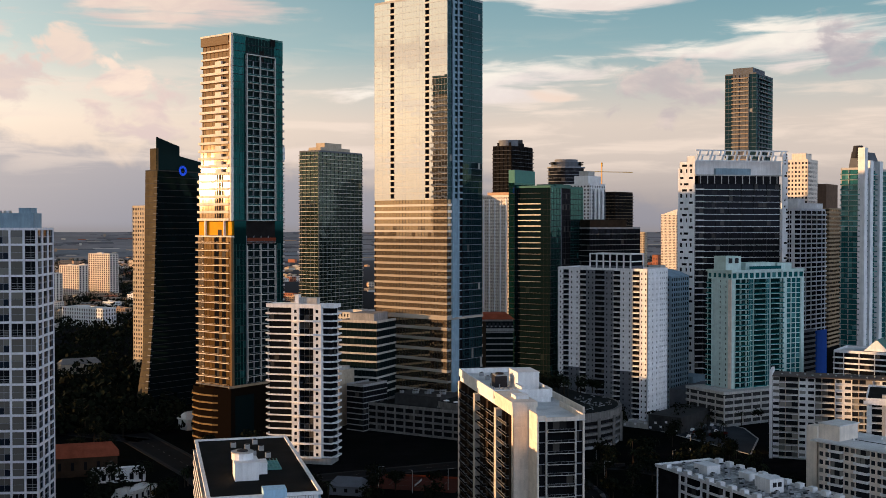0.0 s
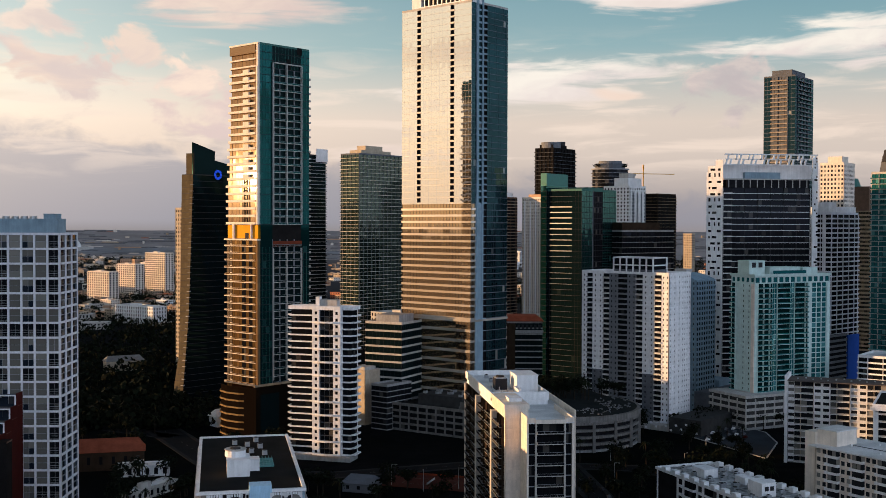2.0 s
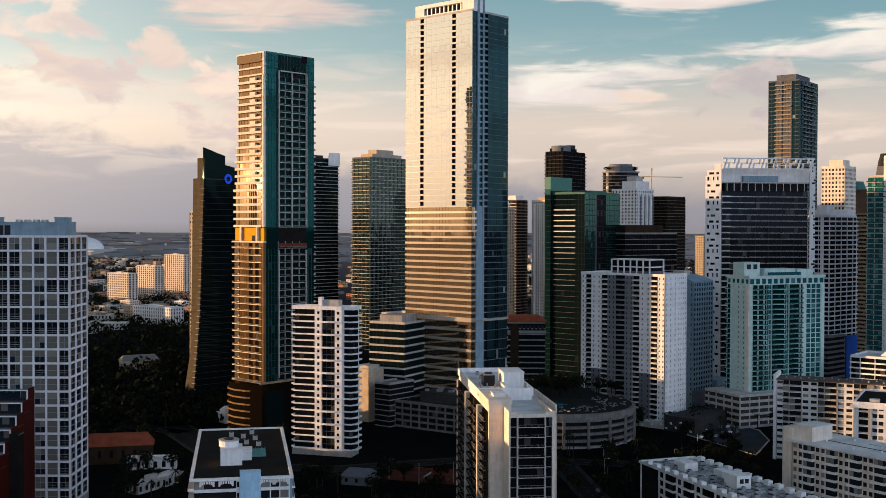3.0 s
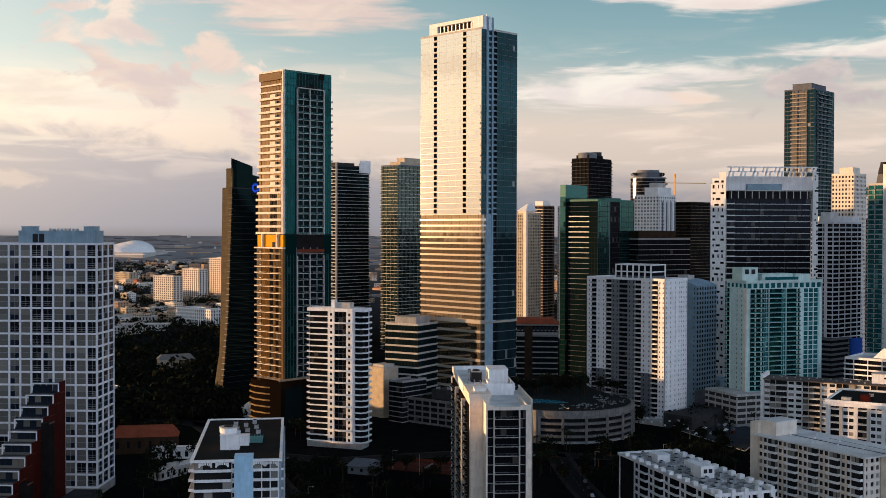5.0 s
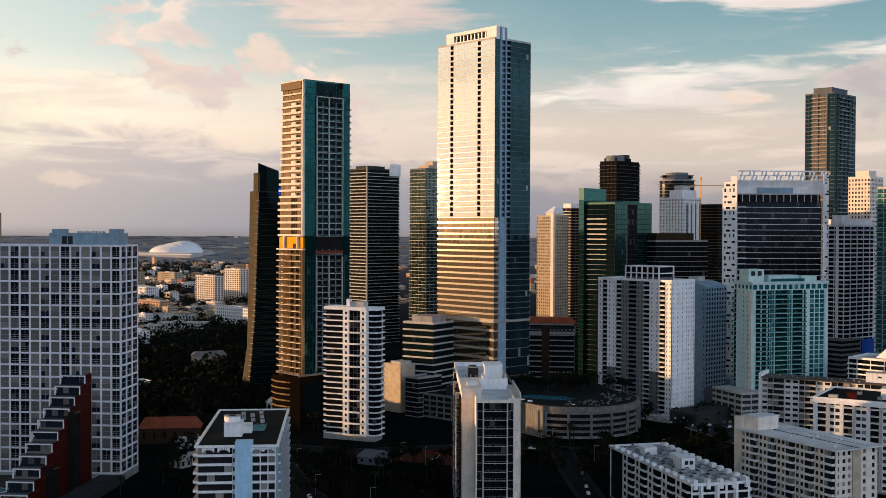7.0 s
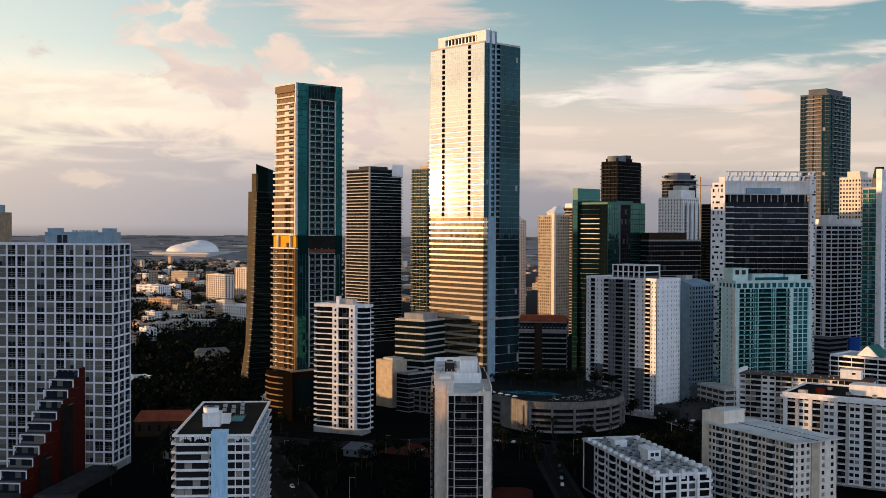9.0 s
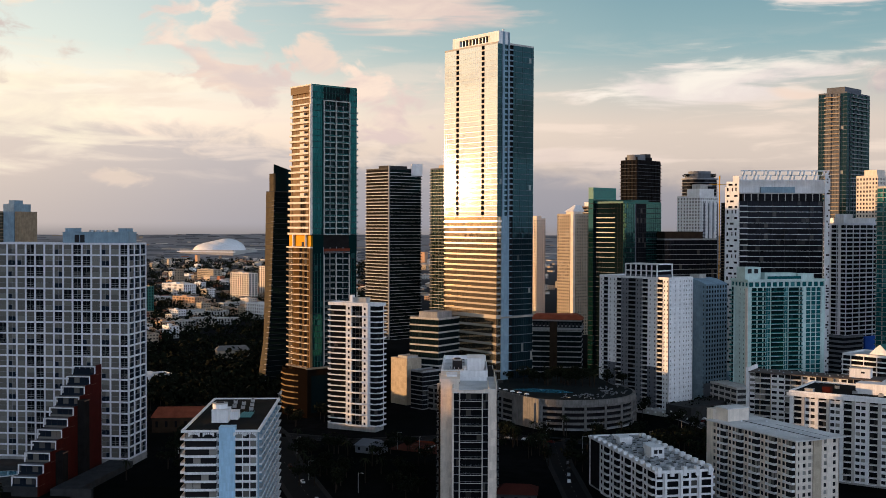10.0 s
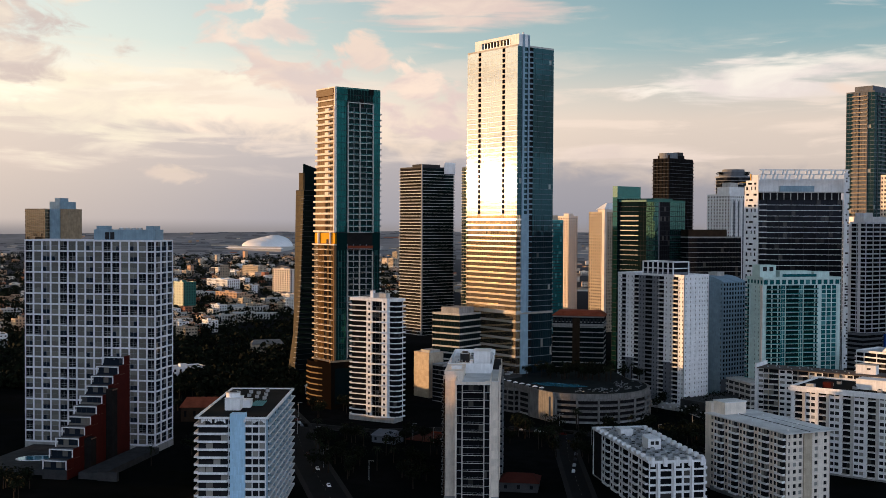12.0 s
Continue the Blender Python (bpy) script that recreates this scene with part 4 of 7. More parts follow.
def dark_roof_block():
    a, b, h, n = 62.0, 42.0, 3.15, 13
    t = tower("apartment_block", "white apartment block with pale shutters and a dark roof terrace", 267.5, 426.0, 28.6, a, b)
    w = dict(m=WHITE, g=G_RES, sp=2.6, w=1.9, sill=0.5, head=2.6)
    L = []
    for s in range(0, 60, 12):
        L += [(s, s + 1.6, 'blank', dict(m=WHITE, d=0.6)), (s + 1.6, s + 6.6, 'wall', dict(w, sp=2.5, w=2.0, sill=0.9)), (s + 6.6, s + 8.0, 'blank', dict(m=PALE, d=0.9)), (s + 8.0, s + 12, 'balc', dict(m=BROWN, g=G_DARK, d=0.9, sp=2, rail=0.85, rm=PALE, sm=WHITE))]
    L.append((60, a, 'blank', dict(m=WHITE, d=0.6)))
    top = storeys(t, a, b, 1.0, n, h, {'L': L, 'R': [(0, b, 'wall', w)], 'F': [(0, a, 'wall', w)], 'K': [(0, b, 'wall', w)]}, split=True)
    part("plinth", Geo().box(0, b, 0, a, 0, 1.0, GREY), t)
    part("cornice", Geo().box(-1.6, 0, -0.5, a + 1.2, top - 1.4, top - 0.9, WHITE).box(-1.6, -1.2, -0.5, a + 1.2, top - 0.9, top + 0.2, WHITE), t)
    roof(t, a, b, top, WHITE, ROOFDK, 1.2, 0.6, over=0.4, boxes=((14, 24, 16, 34, 5.2, WHITE), (6, 10, 44, 48, 3.2, RED), (4, 7, 52, 56, 1.8, PALE)))
    for i in range(8):
        air_unit(t, 6 + 3.3 * i, 8 + (i * 13 % 40), top + 0.25)


dark_roof_block()


def long_slab():
    # end wall first, then a long balcony front running towards the viewer's right
    t = tower("apartment_block", "long white slab block with balcony front and a blank end wall", 272.0, 511.0, 26.0, 72.0, 15.0)
    a, b, h, n = 72.0, 15.0, 3.1, 13
    w = dict(m=WHITE, g=G_RES, sp=3.6, w=2.8, sill=1.0, head=2.5)
    bal = dict(m=BROWN, g=G_RES, d=1.4, rm=PALE, sm=WHITE, rail=0.95, sp=2.9, post=2, pm=BEIGE)
    L = []
    s = 0.0
    while s < 70:
        L += [(s, min(s + 8, 71), 'wall', w), (min(s + 8, 71), min(s + 17, 71), 'balc', bal)]
        s += 17
    L = [q for q in L if q[1] > q[0] + 0.5]
    top = storeys(t, a, b, 0.6, n, h, {'L': L, 'R': [(0, b, 'blank', {})], 'K': [(0, b, 'blank', {})], 'F': [(0, a, 'wall', w)]}, split=True)
    part("end_wall", Geo().box(-1.8, b + 1.5, 71.2, 72.6, 0, top + 2.6, WHITE), t)
    part("plinth", Geo().box(0, b, 0, a, 0, 0.6, GREY), t)
    part("roof_deck", Geo().box(-2.2, b + 0.5, -1, 71.2, top, top + 0.5, ROOFBR), t)
    part("roof_box", Geo().box(4, 10, 6, 17, top + 0.5, top + 5.5, WHITE).box(3.7, 10.3, 5.7, 17.3, top + 5.5, top + 5.8, PALE).box(3.9, 3.98, 9, 11, top + 3, top + 4, DARKMET), t)
    for i in range(14):
        part("roof_vent", Geo().tube(2 + (i * 5 % 9), 20 + 3.6 * i, top + 0.5, top + 1.1, 0.4, 0.4, METAL, 8), t)


long_slab()


# ---- white balcony tower ----
def bay_tower():
    a, b, h = 33.0, 8.0, 3.3
    t = tower("apartment_tower", "white balcony tower with a projecting centre bay", -9.4, 551.2, 19.0, a, b)
    bal = dict(m=WHITE, g=G_DARK, d=1.8, rail=0.78, slab=0.3, sp=2.6, rm=WHITE)
    L = [(0, 5.0, 'balc', bal), (20.0, a, 'balc', dict(bal, d=2.2))]
    R = [(0, b, 'balc', bal)]
    top = storeys(t, a, b, 3.0, 22, h, {'L': L, 'R': R, 'F': [(0, a, 'wall', {})], 'K': [(0, b, 'balc', bal)]})
    part("plinth", Geo().box(-3, b, 0, a, 0, 3.0, GREY), t)
    # centre bay: two storeys to a module
    mod, glass = Geo(), Geo()
    mod.box(-0.2, 0.02, 4.98, 20.02, 0, 2 * h, WHITE)
    for r in range(2):
        z = h * r
        for s0, s1 in ((5.0, 6.3), (7.7, 8.8), (16.2, 17.3), (18.7, 20.0)):
            mod.box(-3.6, 0.01, s0 - 0.01, s1 + 0.01, z - 0.01, z + h + 0.01, WHITE)
        for s0, s1 in ((6.3, 7.7), (17.3, 18.7)):
            mod.box(-3.58, 0, s0 - 0.02, s1 + 0.02, z - 0.005, z + 1.0, WHITE).box(-3.58, 0, s0 - 0.02, s1 + 0.02, z + 2.5, z + h - 0.005, WHITE)
            glass.quad((-3.3, s1, z + 1.0), (-3.3, s0, z + 1.0), (-3.3, s0, z + 2.5), (-3.3, s1, z + 2.5), G_DARK)
        for q in range(3):
            lo, hi = 8.8 + 2.467 * q + 0.06, 8.8 + 2.467 * (q + 1) - 0.06
            glass.quad((-2.4, hi, z + 0.1), (-2.4, lo, z + 0.1), (-2.4, lo, z + h - 0.2), (-2.4, hi, z + h - 0.2), G_DARK)
        mod.box(-3.0, 0, 8.75, 16.25, z + h - 0.2, z + h, SLATE)
    ring = [(-3.6, 5.0), (-4.6, 8.5), (-5.0, 12.5), (-4.6, 16.5), (-3.6, 20.0)]
    lip = Geo().prism([(0, 5.0), (0, 20.0)] + ring[::-1], 0, 0.32, WHITE).prism([(-3.6, 5.6), (-3.6, 19.4)] + [(x + 0.0, y) for x, y in ring[1:4]][::-1], 0.30, 0.85, WHITE)
    me, mg, ml = mod.mesh("bay"), glass.mesh("window_panes"), lip.mesh("bay_balcony")
    for i in range(11):
        o = part("bay", me, t, "", (0, 0, 3.0 + i * 2 * h))
        part("window_panes", mg, o)
        part("bay_balcony", ml, o)
    roof(t, a, b, top, WHITE, ROOFLT, 1.8, 0.5, over=1.0, boxes=((2, 7, 9, 18, 4.5, PALE), (1, 4, 18, 20, 6.0, WHITE)))
    part("bay_top", Geo().box(-3.6, 0, 5.0, 20.0, top, top + 1.9, WHITE), t)


bay_tower()


# ---- the tall mirror-glass tower ----
def mirror_tower():
    a, b = 55.9, 34.2
    t = tower("office_tower", "very tall mirror-glass tower with white floor bands and a white crown", 57.0, 647.9, 44.3, a, b)
    band = dict(m=POLISHED, g=G_GOLD, band=1.5, sp=2.4, bd=0.35)
    side = [(0, 4, 'band', dict(band, band=1.3)), (4, 11, 'blank', dict(m=BLUEGREY, d=0.3)), (11, 14.5, 'slot', dict(m=BLUEGREY, slab=0.45, d=-0.3)), (14.5, b, 'glass', dict(g=G_FSR, sp=2.2, band=0.4, mm=DARKMET, bm=SLATE))]
    low = {'L': [(0, a, 'band', dict(band, band=1.7))], 'R': side, 'F': [(0, a, 'band', band)], 'K': [(0, b, 'band', band)]}
    storeys(t, a, b, 0, 10, 6.1, low, core_in=1.2)
    part("belt", Geo().box(-0.8, b + 0.4, -0.4, a + 0.5, 60.9, 62.2, POLISHED), t)
    mid = {'L': [(0, a, 'band', dict(band, band=1.25, bd=0.3))], 'R': side, 'F': [(0, a, 'band', dict(band, band=1.3))], 'K': [(0, b, 'band', dict(band, band=1.3))]}
    storeys(t, a, b, 62.2, 18, 3.8, mid, core_in=1.2)
    gl = dict(g=G_FS, sp=2.1, band=0.22, bd=0.05, bm=POLISHED, mm=POLISHED, t=0.05, md=0.0)
    slot = dict(m=CREAM, slab=1.0)
    hi = {'L': [(0, 13.4, 'glass', gl), (13.4, 16.4, 'slot', slot), (16.4, 40.2, 'glass', gl), (40.2, 43.2, 'slot', slot), (43.2, a, 'glass', gl)],
          'R': [(0, 4.2, 'glass', dict(gl, g=G_FSR, bm=SLATE, mm=SLATE)), (4.2, 11, 'wall', dict(m=BLUEGREY, g=G_FSR, sp=6.8, w=4.2, sill=0.7, head=3.2)), (11, 14.6, 'slot', dict(m=BLUEGREY, slab=1.0)), (14.6, b, 'glass', dict(gl, g=G_FSR, band=0.3, bm=SLATE, mm=DARKMET, t=0.1))],
          'F': [(0, a, 'glass', gl)], 'K': [(0, b, 'glass', dict(gl, g=G_FSR))]}
    top = storeys(t, a, b, 130.6, 32, 3.68, hi, core_in=1.2)
    roof(t, a, b, top, PALE, ROOFGR, 1.2)
    cz, e = top + 8.6, 48.5
    g = Geo().box(1.0, 10.6, -0.25, 1.6, top, cz, WHITE).box(1.0, 10.6, 1.6, e, top + 6.3, cz, WHITE).box(1.0, 10.6, 1.6, 9, top, top + 6.3, WHITE).box(1.0, 10.6, e - 7.5, e, top, top + 6.3, WHITE).box(3.4, 10.6, 9, e - 7.5, top, top + 6.3, DARK).box(1.0, 3.4, 9, e - 7.5, top, top + 2.0, WHITE)
    part("crown", g, t, "white crown wall with a long dark niche")
    for i in range(9):
        part("niche_post", Geo().box(2.2, 2.7, 11 + 3.5 * i, 11.7 + 3.5 * i, top + 2.0, top + 6.3, METAL), t)
    part("column", Geo().box(4.4, 6.2, -0.6, -0.25, 62, cz - 0.4, BLUEGREY).box(9.4, 10.8, -0.6, -0.25, 62, cz - 0.4, BLUEGREY), t)
    part("antenna", Geo().tube(6, 6, cz, cz + 2.5, 0.12, 0.06, METAL, 6).tube(6, 1, cz, cz + 1.6, 0.5, 0.5, WHITE, 8), t)


mirror_tower()


def band_podium():
    a, b = 25.0, 62.0
    t = tower("office_block", "low office block with white bands and dark ribbon windows", 16.6, 653.5, 30.0, a, b)
    o = dict(m=PALE, g=G_BLACK, band=1.1, sp=2.4, bd=0.2)
    top = storeys(t, a, b, 13, 10, 4.6, even(a, b, 'band', **o), core_in=0.9)
    part("base", Geo().box(-4, b, -3, a + 4, 0, 13, DARK), t)
    roof(t, a, b, top, PALE, ROOFGR, 1.4, boxes=((4, 22, 4, 20, 5.0, GREY), (28, 40, 6, 18, 3.0, PALE)))


band_podium()


# ---- the golden balcony tower ----
def gold_tower():
    a, b = 24.2, 35.5
    t = tower("apartment_tower", "slender tower with cream balcony bands and an orange sky lobby", -60.7, 600.8, 44.3, a, b)
    gl = dict(g=G_TEAL, sp=2.2, band=0.32, mm=GREENP, bm=DARKMET)
    mid = dict(m=SLATE, g=G_BLACK, d=0.9, rail=1.0, sm=PALE, rm=G_TEAL, sp=2.6, post=2, pm=MIDGREY, fin=0.5, slab=0.34, cap=1, cm=MIDGREY)
    def front(ext, kind):
        up = dict(m=FAWN, g=FAWN, d=1.4, rail=1.3, rm=CREAM, sm=CREAM, slab=0.5, sp=2.7)
        low = dict(m=UMBER, g=G_BRASS, d=1.5, rail=0.85, rm=G_BRASS, sm=CREAM, slab=0.36, sp=2.2, cap=1, cm=BEIGE)
        o = low if kind == 'low' else up
        dark = dict(o, g=G_DARK)
        if kind == 'high':
            core = [(2.2, a + ext, 'balc', o)]
        elif kind == 'mid':
            core = [(2.2, 9, 'balc', o), (9, 15, 'balc', dict(dark, sp=2.0, post=1, pm=FAWN)), (15, a + ext, 'balc', o)]
        else:
            core = [(2.2, 6.5, 'balc', o), (6.5, 9.5, 'balc', dark), (9.5, 12, 'balc', o), (12, 15.5, 'balc', dark), (15.5, a, 'balc', o), (a, a + ext, 'balc', dict(dark, g=G_GOLD))]
        return [(0, 1.1, 'blank', dict(m=CREAM if kind != 'low' else FAWN, d=1.5)), (1.1, 2.2, 'blank', dict(m=DARKMET))] + core
    def faces(ext, kind):
        rear = dict(m=FAWN, g=FAWN, d=1.2, rail=1.3, rm=CREAM, sm=CREAM, slab=0.5, sp=3.0)
        return {'L': front(ext, kind), 'R': [(0, 8.8, 'glass', gl), (8.8, 29.4, 'balc', mid), (29.4, b, 'glass', gl)], 'F': [(0, a, 'balc', dict(rear, g=G_BRONZE, rm=PALE, sm=PALE, rail=1.1))], 'K': [(0, b, 'balc', rear)]}
    storeys(t, a, b, 31, 20, 3.95, faces(4.6, 'low'))
    z = 118.0
    for n, ext, kind in ((6, 3.2, 'mid'), (5, 2.0, 'high'), (6, 0.8, 'high'), (4, 0.0, 'high')):
        zb = z
        z = storeys(t, a, b, z, n, 4.04, faces(ext, kind))
        if kind == 'high':
            for i in range(n):
                part("cream_panel", Geo().box(-1.45, -0.2, 7.6, 12.4, zb + i * 4.04 + 0.5, zb + i * 4.04 + 3.0, CREAM), t)
    cap = dict(m=FAWN, g=FAWN, d=1.0, rail=0.9, rm=CREAM, sm=CREAM, slab=0.6, sp=3)
    storeys(t, a, b, z, 3, 4.04, {'L': [(0, 1.1, 'blank', dict(m=CREAM, d=1.2)), (1.1, 2.2, 'blank', dict(m=DARKMET)), (2.2, a, 'balc', cap)], 'R': [(0, 8.8, 'glass', gl), (8.8, 29.4, 'glass', dict(gl, g=G_BLACK)), (29.4, b, 'glass', gl)], 'F': [(0, a, 'glass', gl)], 'K': [(0, b, 'balc', cap)]})
    top = z + 12.12
    part("top_panel", Geo().box(-1.1, -0.05, 2.3, a, top - 4.6, top - 0.2, FAWN), t, "plain fawn panel below the roof edge")
    roof(t, a, b, top, GREENP, ROOFGR, 1.0, boxes=((10, 28, 5, 17, 0.9, GREENP),))
    part("top_cap", Geo().box(-1.2, 0, -0.3, a + 0.4, top, top + 0.9, CREAM), t)
    for s in (8.7, 18.2, 28.9):
        part("frame_post", Geo().box(s, s + 0.6, -1.15, 0, 118, top - 9, PALE), t)
    part("frame_beam", Geo().box(8.7, 29.5, -1.15, 0, top - 9.4, top - 8.8, PALE), t)
    for s in (8.7, 18.2, 28.9):
        part("frame_post", Geo().box(s, s + 0.5, -1.1, 0, 33, 105, PALE), t)
    # recesses are near-black panels on the face, shade put into the colour
    for s0, s1, z0, z1 in ((19.0, 21.8, top - 12, top - 6), (26.5, 30, top - 3, top + 0.9)):
        part("roof_recess", Geo().box(s0, s1, -0.16, -0.06, z0, z1, NEARBLACK), t)
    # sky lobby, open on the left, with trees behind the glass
    # the lobby's depth is a solid block painted near-black for its shade
    part("sky_lobby", Geo().box(2.2, b - 0.6, 0.6, a, 110, 118, NEARBLACK), t)
    part("orange_wall", Geo().box(-0.2, 2.2, 1.2, a + 3.0, 110.4, 117.6, ORANGE), t, "glowing orange lobby wall in sunlight")
    for y0, y1 in ((5.5, 6.1), (20.4, 21.4)):
        part("lobby_post", Geo().box(-1.6, -0.4, y0, y1, 110, 118, CREAM), t)
    # the opening is a flat panel painted dark for its shade
    part("lobby_niche", Geo().box(-0.28, -0.2, 9.0, 12.0, 110.4, 113.4, DARK), t)
    part("lobby_slab", Geo().box(-1.7, 0.6, -0.1, a + 4.5, 109.4, 110.2, CREAM), t)
    part("lobby_floor", Geo().box(8.8, 29.4, -0.9, -0.3, 106.0, 109.0, RUST), t, "rust-red panel below the lobby")
    for s0, s1 in ((0.5, 8.8), (29.4, b)):
        part("lobby_glass", Geo().box(s0, s1, -0.12, -0.08, 105.9, 118, G_TEAL), t)
    # the open side is filled near-black, its shade put into the colour
    part("lobby_void", Geo().box(8.8, 29.4, -0.1, 0.6, 109.0, 118, NEARBLACK), t)
    # podium with a rounded garage front
    pod = Geo().prism([(-7, -5.5), (46, -5.5), (46, 28), (-4, 28), (-9, 22), (-11, 14), (-10, 5)], 0, 31, G_PODIUM)
    part("podium", pod, t, "dark brown stone podium")
    for i in range(7):
        z = 4 + i * 3.8
        part("garage_rail", Geo().prism([(-7.4, -1.5), (-6, -1.5), (-3.5, 28.2), (-4.4, 28.4), (-9.6, 22.4), (-11.7, 14), (-10.6, 5)], z, z + 0.8, GOLDM), t)
    part("podium_glass", Geo().quad((-4, -5.56, 3), (9, -5.56, 3), (9, -5.56, 27), (-4, -5.56, 27), G_BLACK), t)
    part("podium_roof", Geo().box(-4, 45, -3, 26, 31, 31.3, ROOFGR).box(-7, 46, -4.2, -3.6, 31, 32.2, TAN), t)


gold_tower()


# ---- dark wedge tower ----
def wedge_tower():
    t = thing("office_tower", 0, 0, 0, "dark glass office tower leaning outward at its foot, blue ring sign", "tower")
    M, u, v = Vector((-117.0, 723.0)), Vector((-0.743, 0.669)), Vector((0.669, 0.743))
    low = [M + Vector((-7, -3)), M + v * 36, M + v * 42 + u * 14, M + u * 17, M + u * 11 + Vector((-7, -2)), M + u * 4 + Vector((-8, -3))]
    kink = [M + Vector((-3, 0)), M + v * 38, M + v * 42 + u * 12, M + u * 14, M + u * 9, M + u * 4 - v * 0.4]
    up = [M, M + v * 40, M + v * 42 + u * 11, M + u * 11.5, M + u * 8, M + u * 3.2 - v * 0.4]
    n, h = 37, 4.05
    def ring(z):
        lo, hi = (low, kink) if z < 60 else (kink, up)
        f = z / 60 if z < 60 else (z - 60) / 90
        return [p.lerp(q, f) for p, q in zip(lo, hi)]
    for i in range(n):
        z = i * h
        p, q = ring(z), ring(z + h)
        lip = Geo().prism([tuple(c) for c in p], z, z + 0.35, DARKMET)
        ob = part("storey", lip, t)
        g = Geo()
        for k in range(6):
            p0, p1, q0, q1 = p[k], p[(k + 1) % 6], q[k], q[(k + 1) % 6]
            m = PANEL if k > 2 else G_WEDGE
            d = max(1, round((p1 - p0).length / 3))
            for j in range(d):
                f0, f1 = j / d, (j + 1) / d
                g.quad((*p0.lerp(p1, f0), z + 0.3), (*p0.lerp(p1, f1), z + 0.3), (*q0.lerp(q1, f1), z + h), (*q0.lerp(q1, f0), z + h), m)
        part("window_panes", g, ob)
    top = n * h
    c = [tuple(p) for p in ring(150)]
    part("roof_deck", Geo().prism(c, top - 0.2, top + 0.5, DARK), t)
    for s0, s1, h0, h1 in ((0, 18, 21, 16), (18, 40, 10, 6)):
        g = Geo()
        for w in (0.2, 1.2):
            for s, hh in ((s0, h0), (s1, h1)):
                q = M + v * s + u * w
                g.v += [(q.x, q.y, top), (q.x, q.y, top + hh)]
        for f in ((0, 2, 3, 1), (4, 5, 7, 6), (1, 3, 7, 5), (2, 6, 7, 3), (0, 1, 5, 4)):
            g.f.append(f)
            g.k.append(g.slot(G_BLACK))
        part("fin", g, t)
    part("fin", Geo().prism([tuple(M), tuple(M + u * 7), tuple(M + u * 7 + v), tuple(M + v)][::-1], top, top + 14, PANEL), t)
    # corner ladder of light balconies
    for i in range(36):
        z = 1.5 + i * h
        p = ring(z)[0]
        part("corner_ledge", Geo().prism([tuple(p + u * 2.2 - v * 0.5), tuple(p - v * 0.5 - u * 0.4), tuple(p + v * 0.8 - u * 0.4), tuple(p + v * 0.8 + u * 0.5), tuple(p + u * 2.2 + v * 0.3)], z, z + 0.4, SLATE if i > 20 else MIDGREY), t)
    # ring sign
    m, nodes, links = start("blue_sign_light")
    e = nodes.new("ShaderNodeEmission")
    e.inputs[0].default_value, e.inputs[1].default_value = (0.02, 0.08, 0.7, 1), 0.5
    finish(m, nodes, links, e)
    g = Geo()
    cpos = M + v * 20 - u * 0.5
    for i in range(8):
        a0, a1 = math.pi / 4 * i + 0.42, math.pi / 4 * (i + 1) + 0.32
        def at(r, ang):
            w = cpos + v * (r * math.cos(ang))
            return (w.x, w.y, 150.5 + r * math.sin(ang))
        g.quad(at(1.7, a0), at(3.4, a0), at(3.4, a1), at(1.7, a1), m)
    part("ring_sign", g, t, "blue lit ring sign")


wedge_tower()

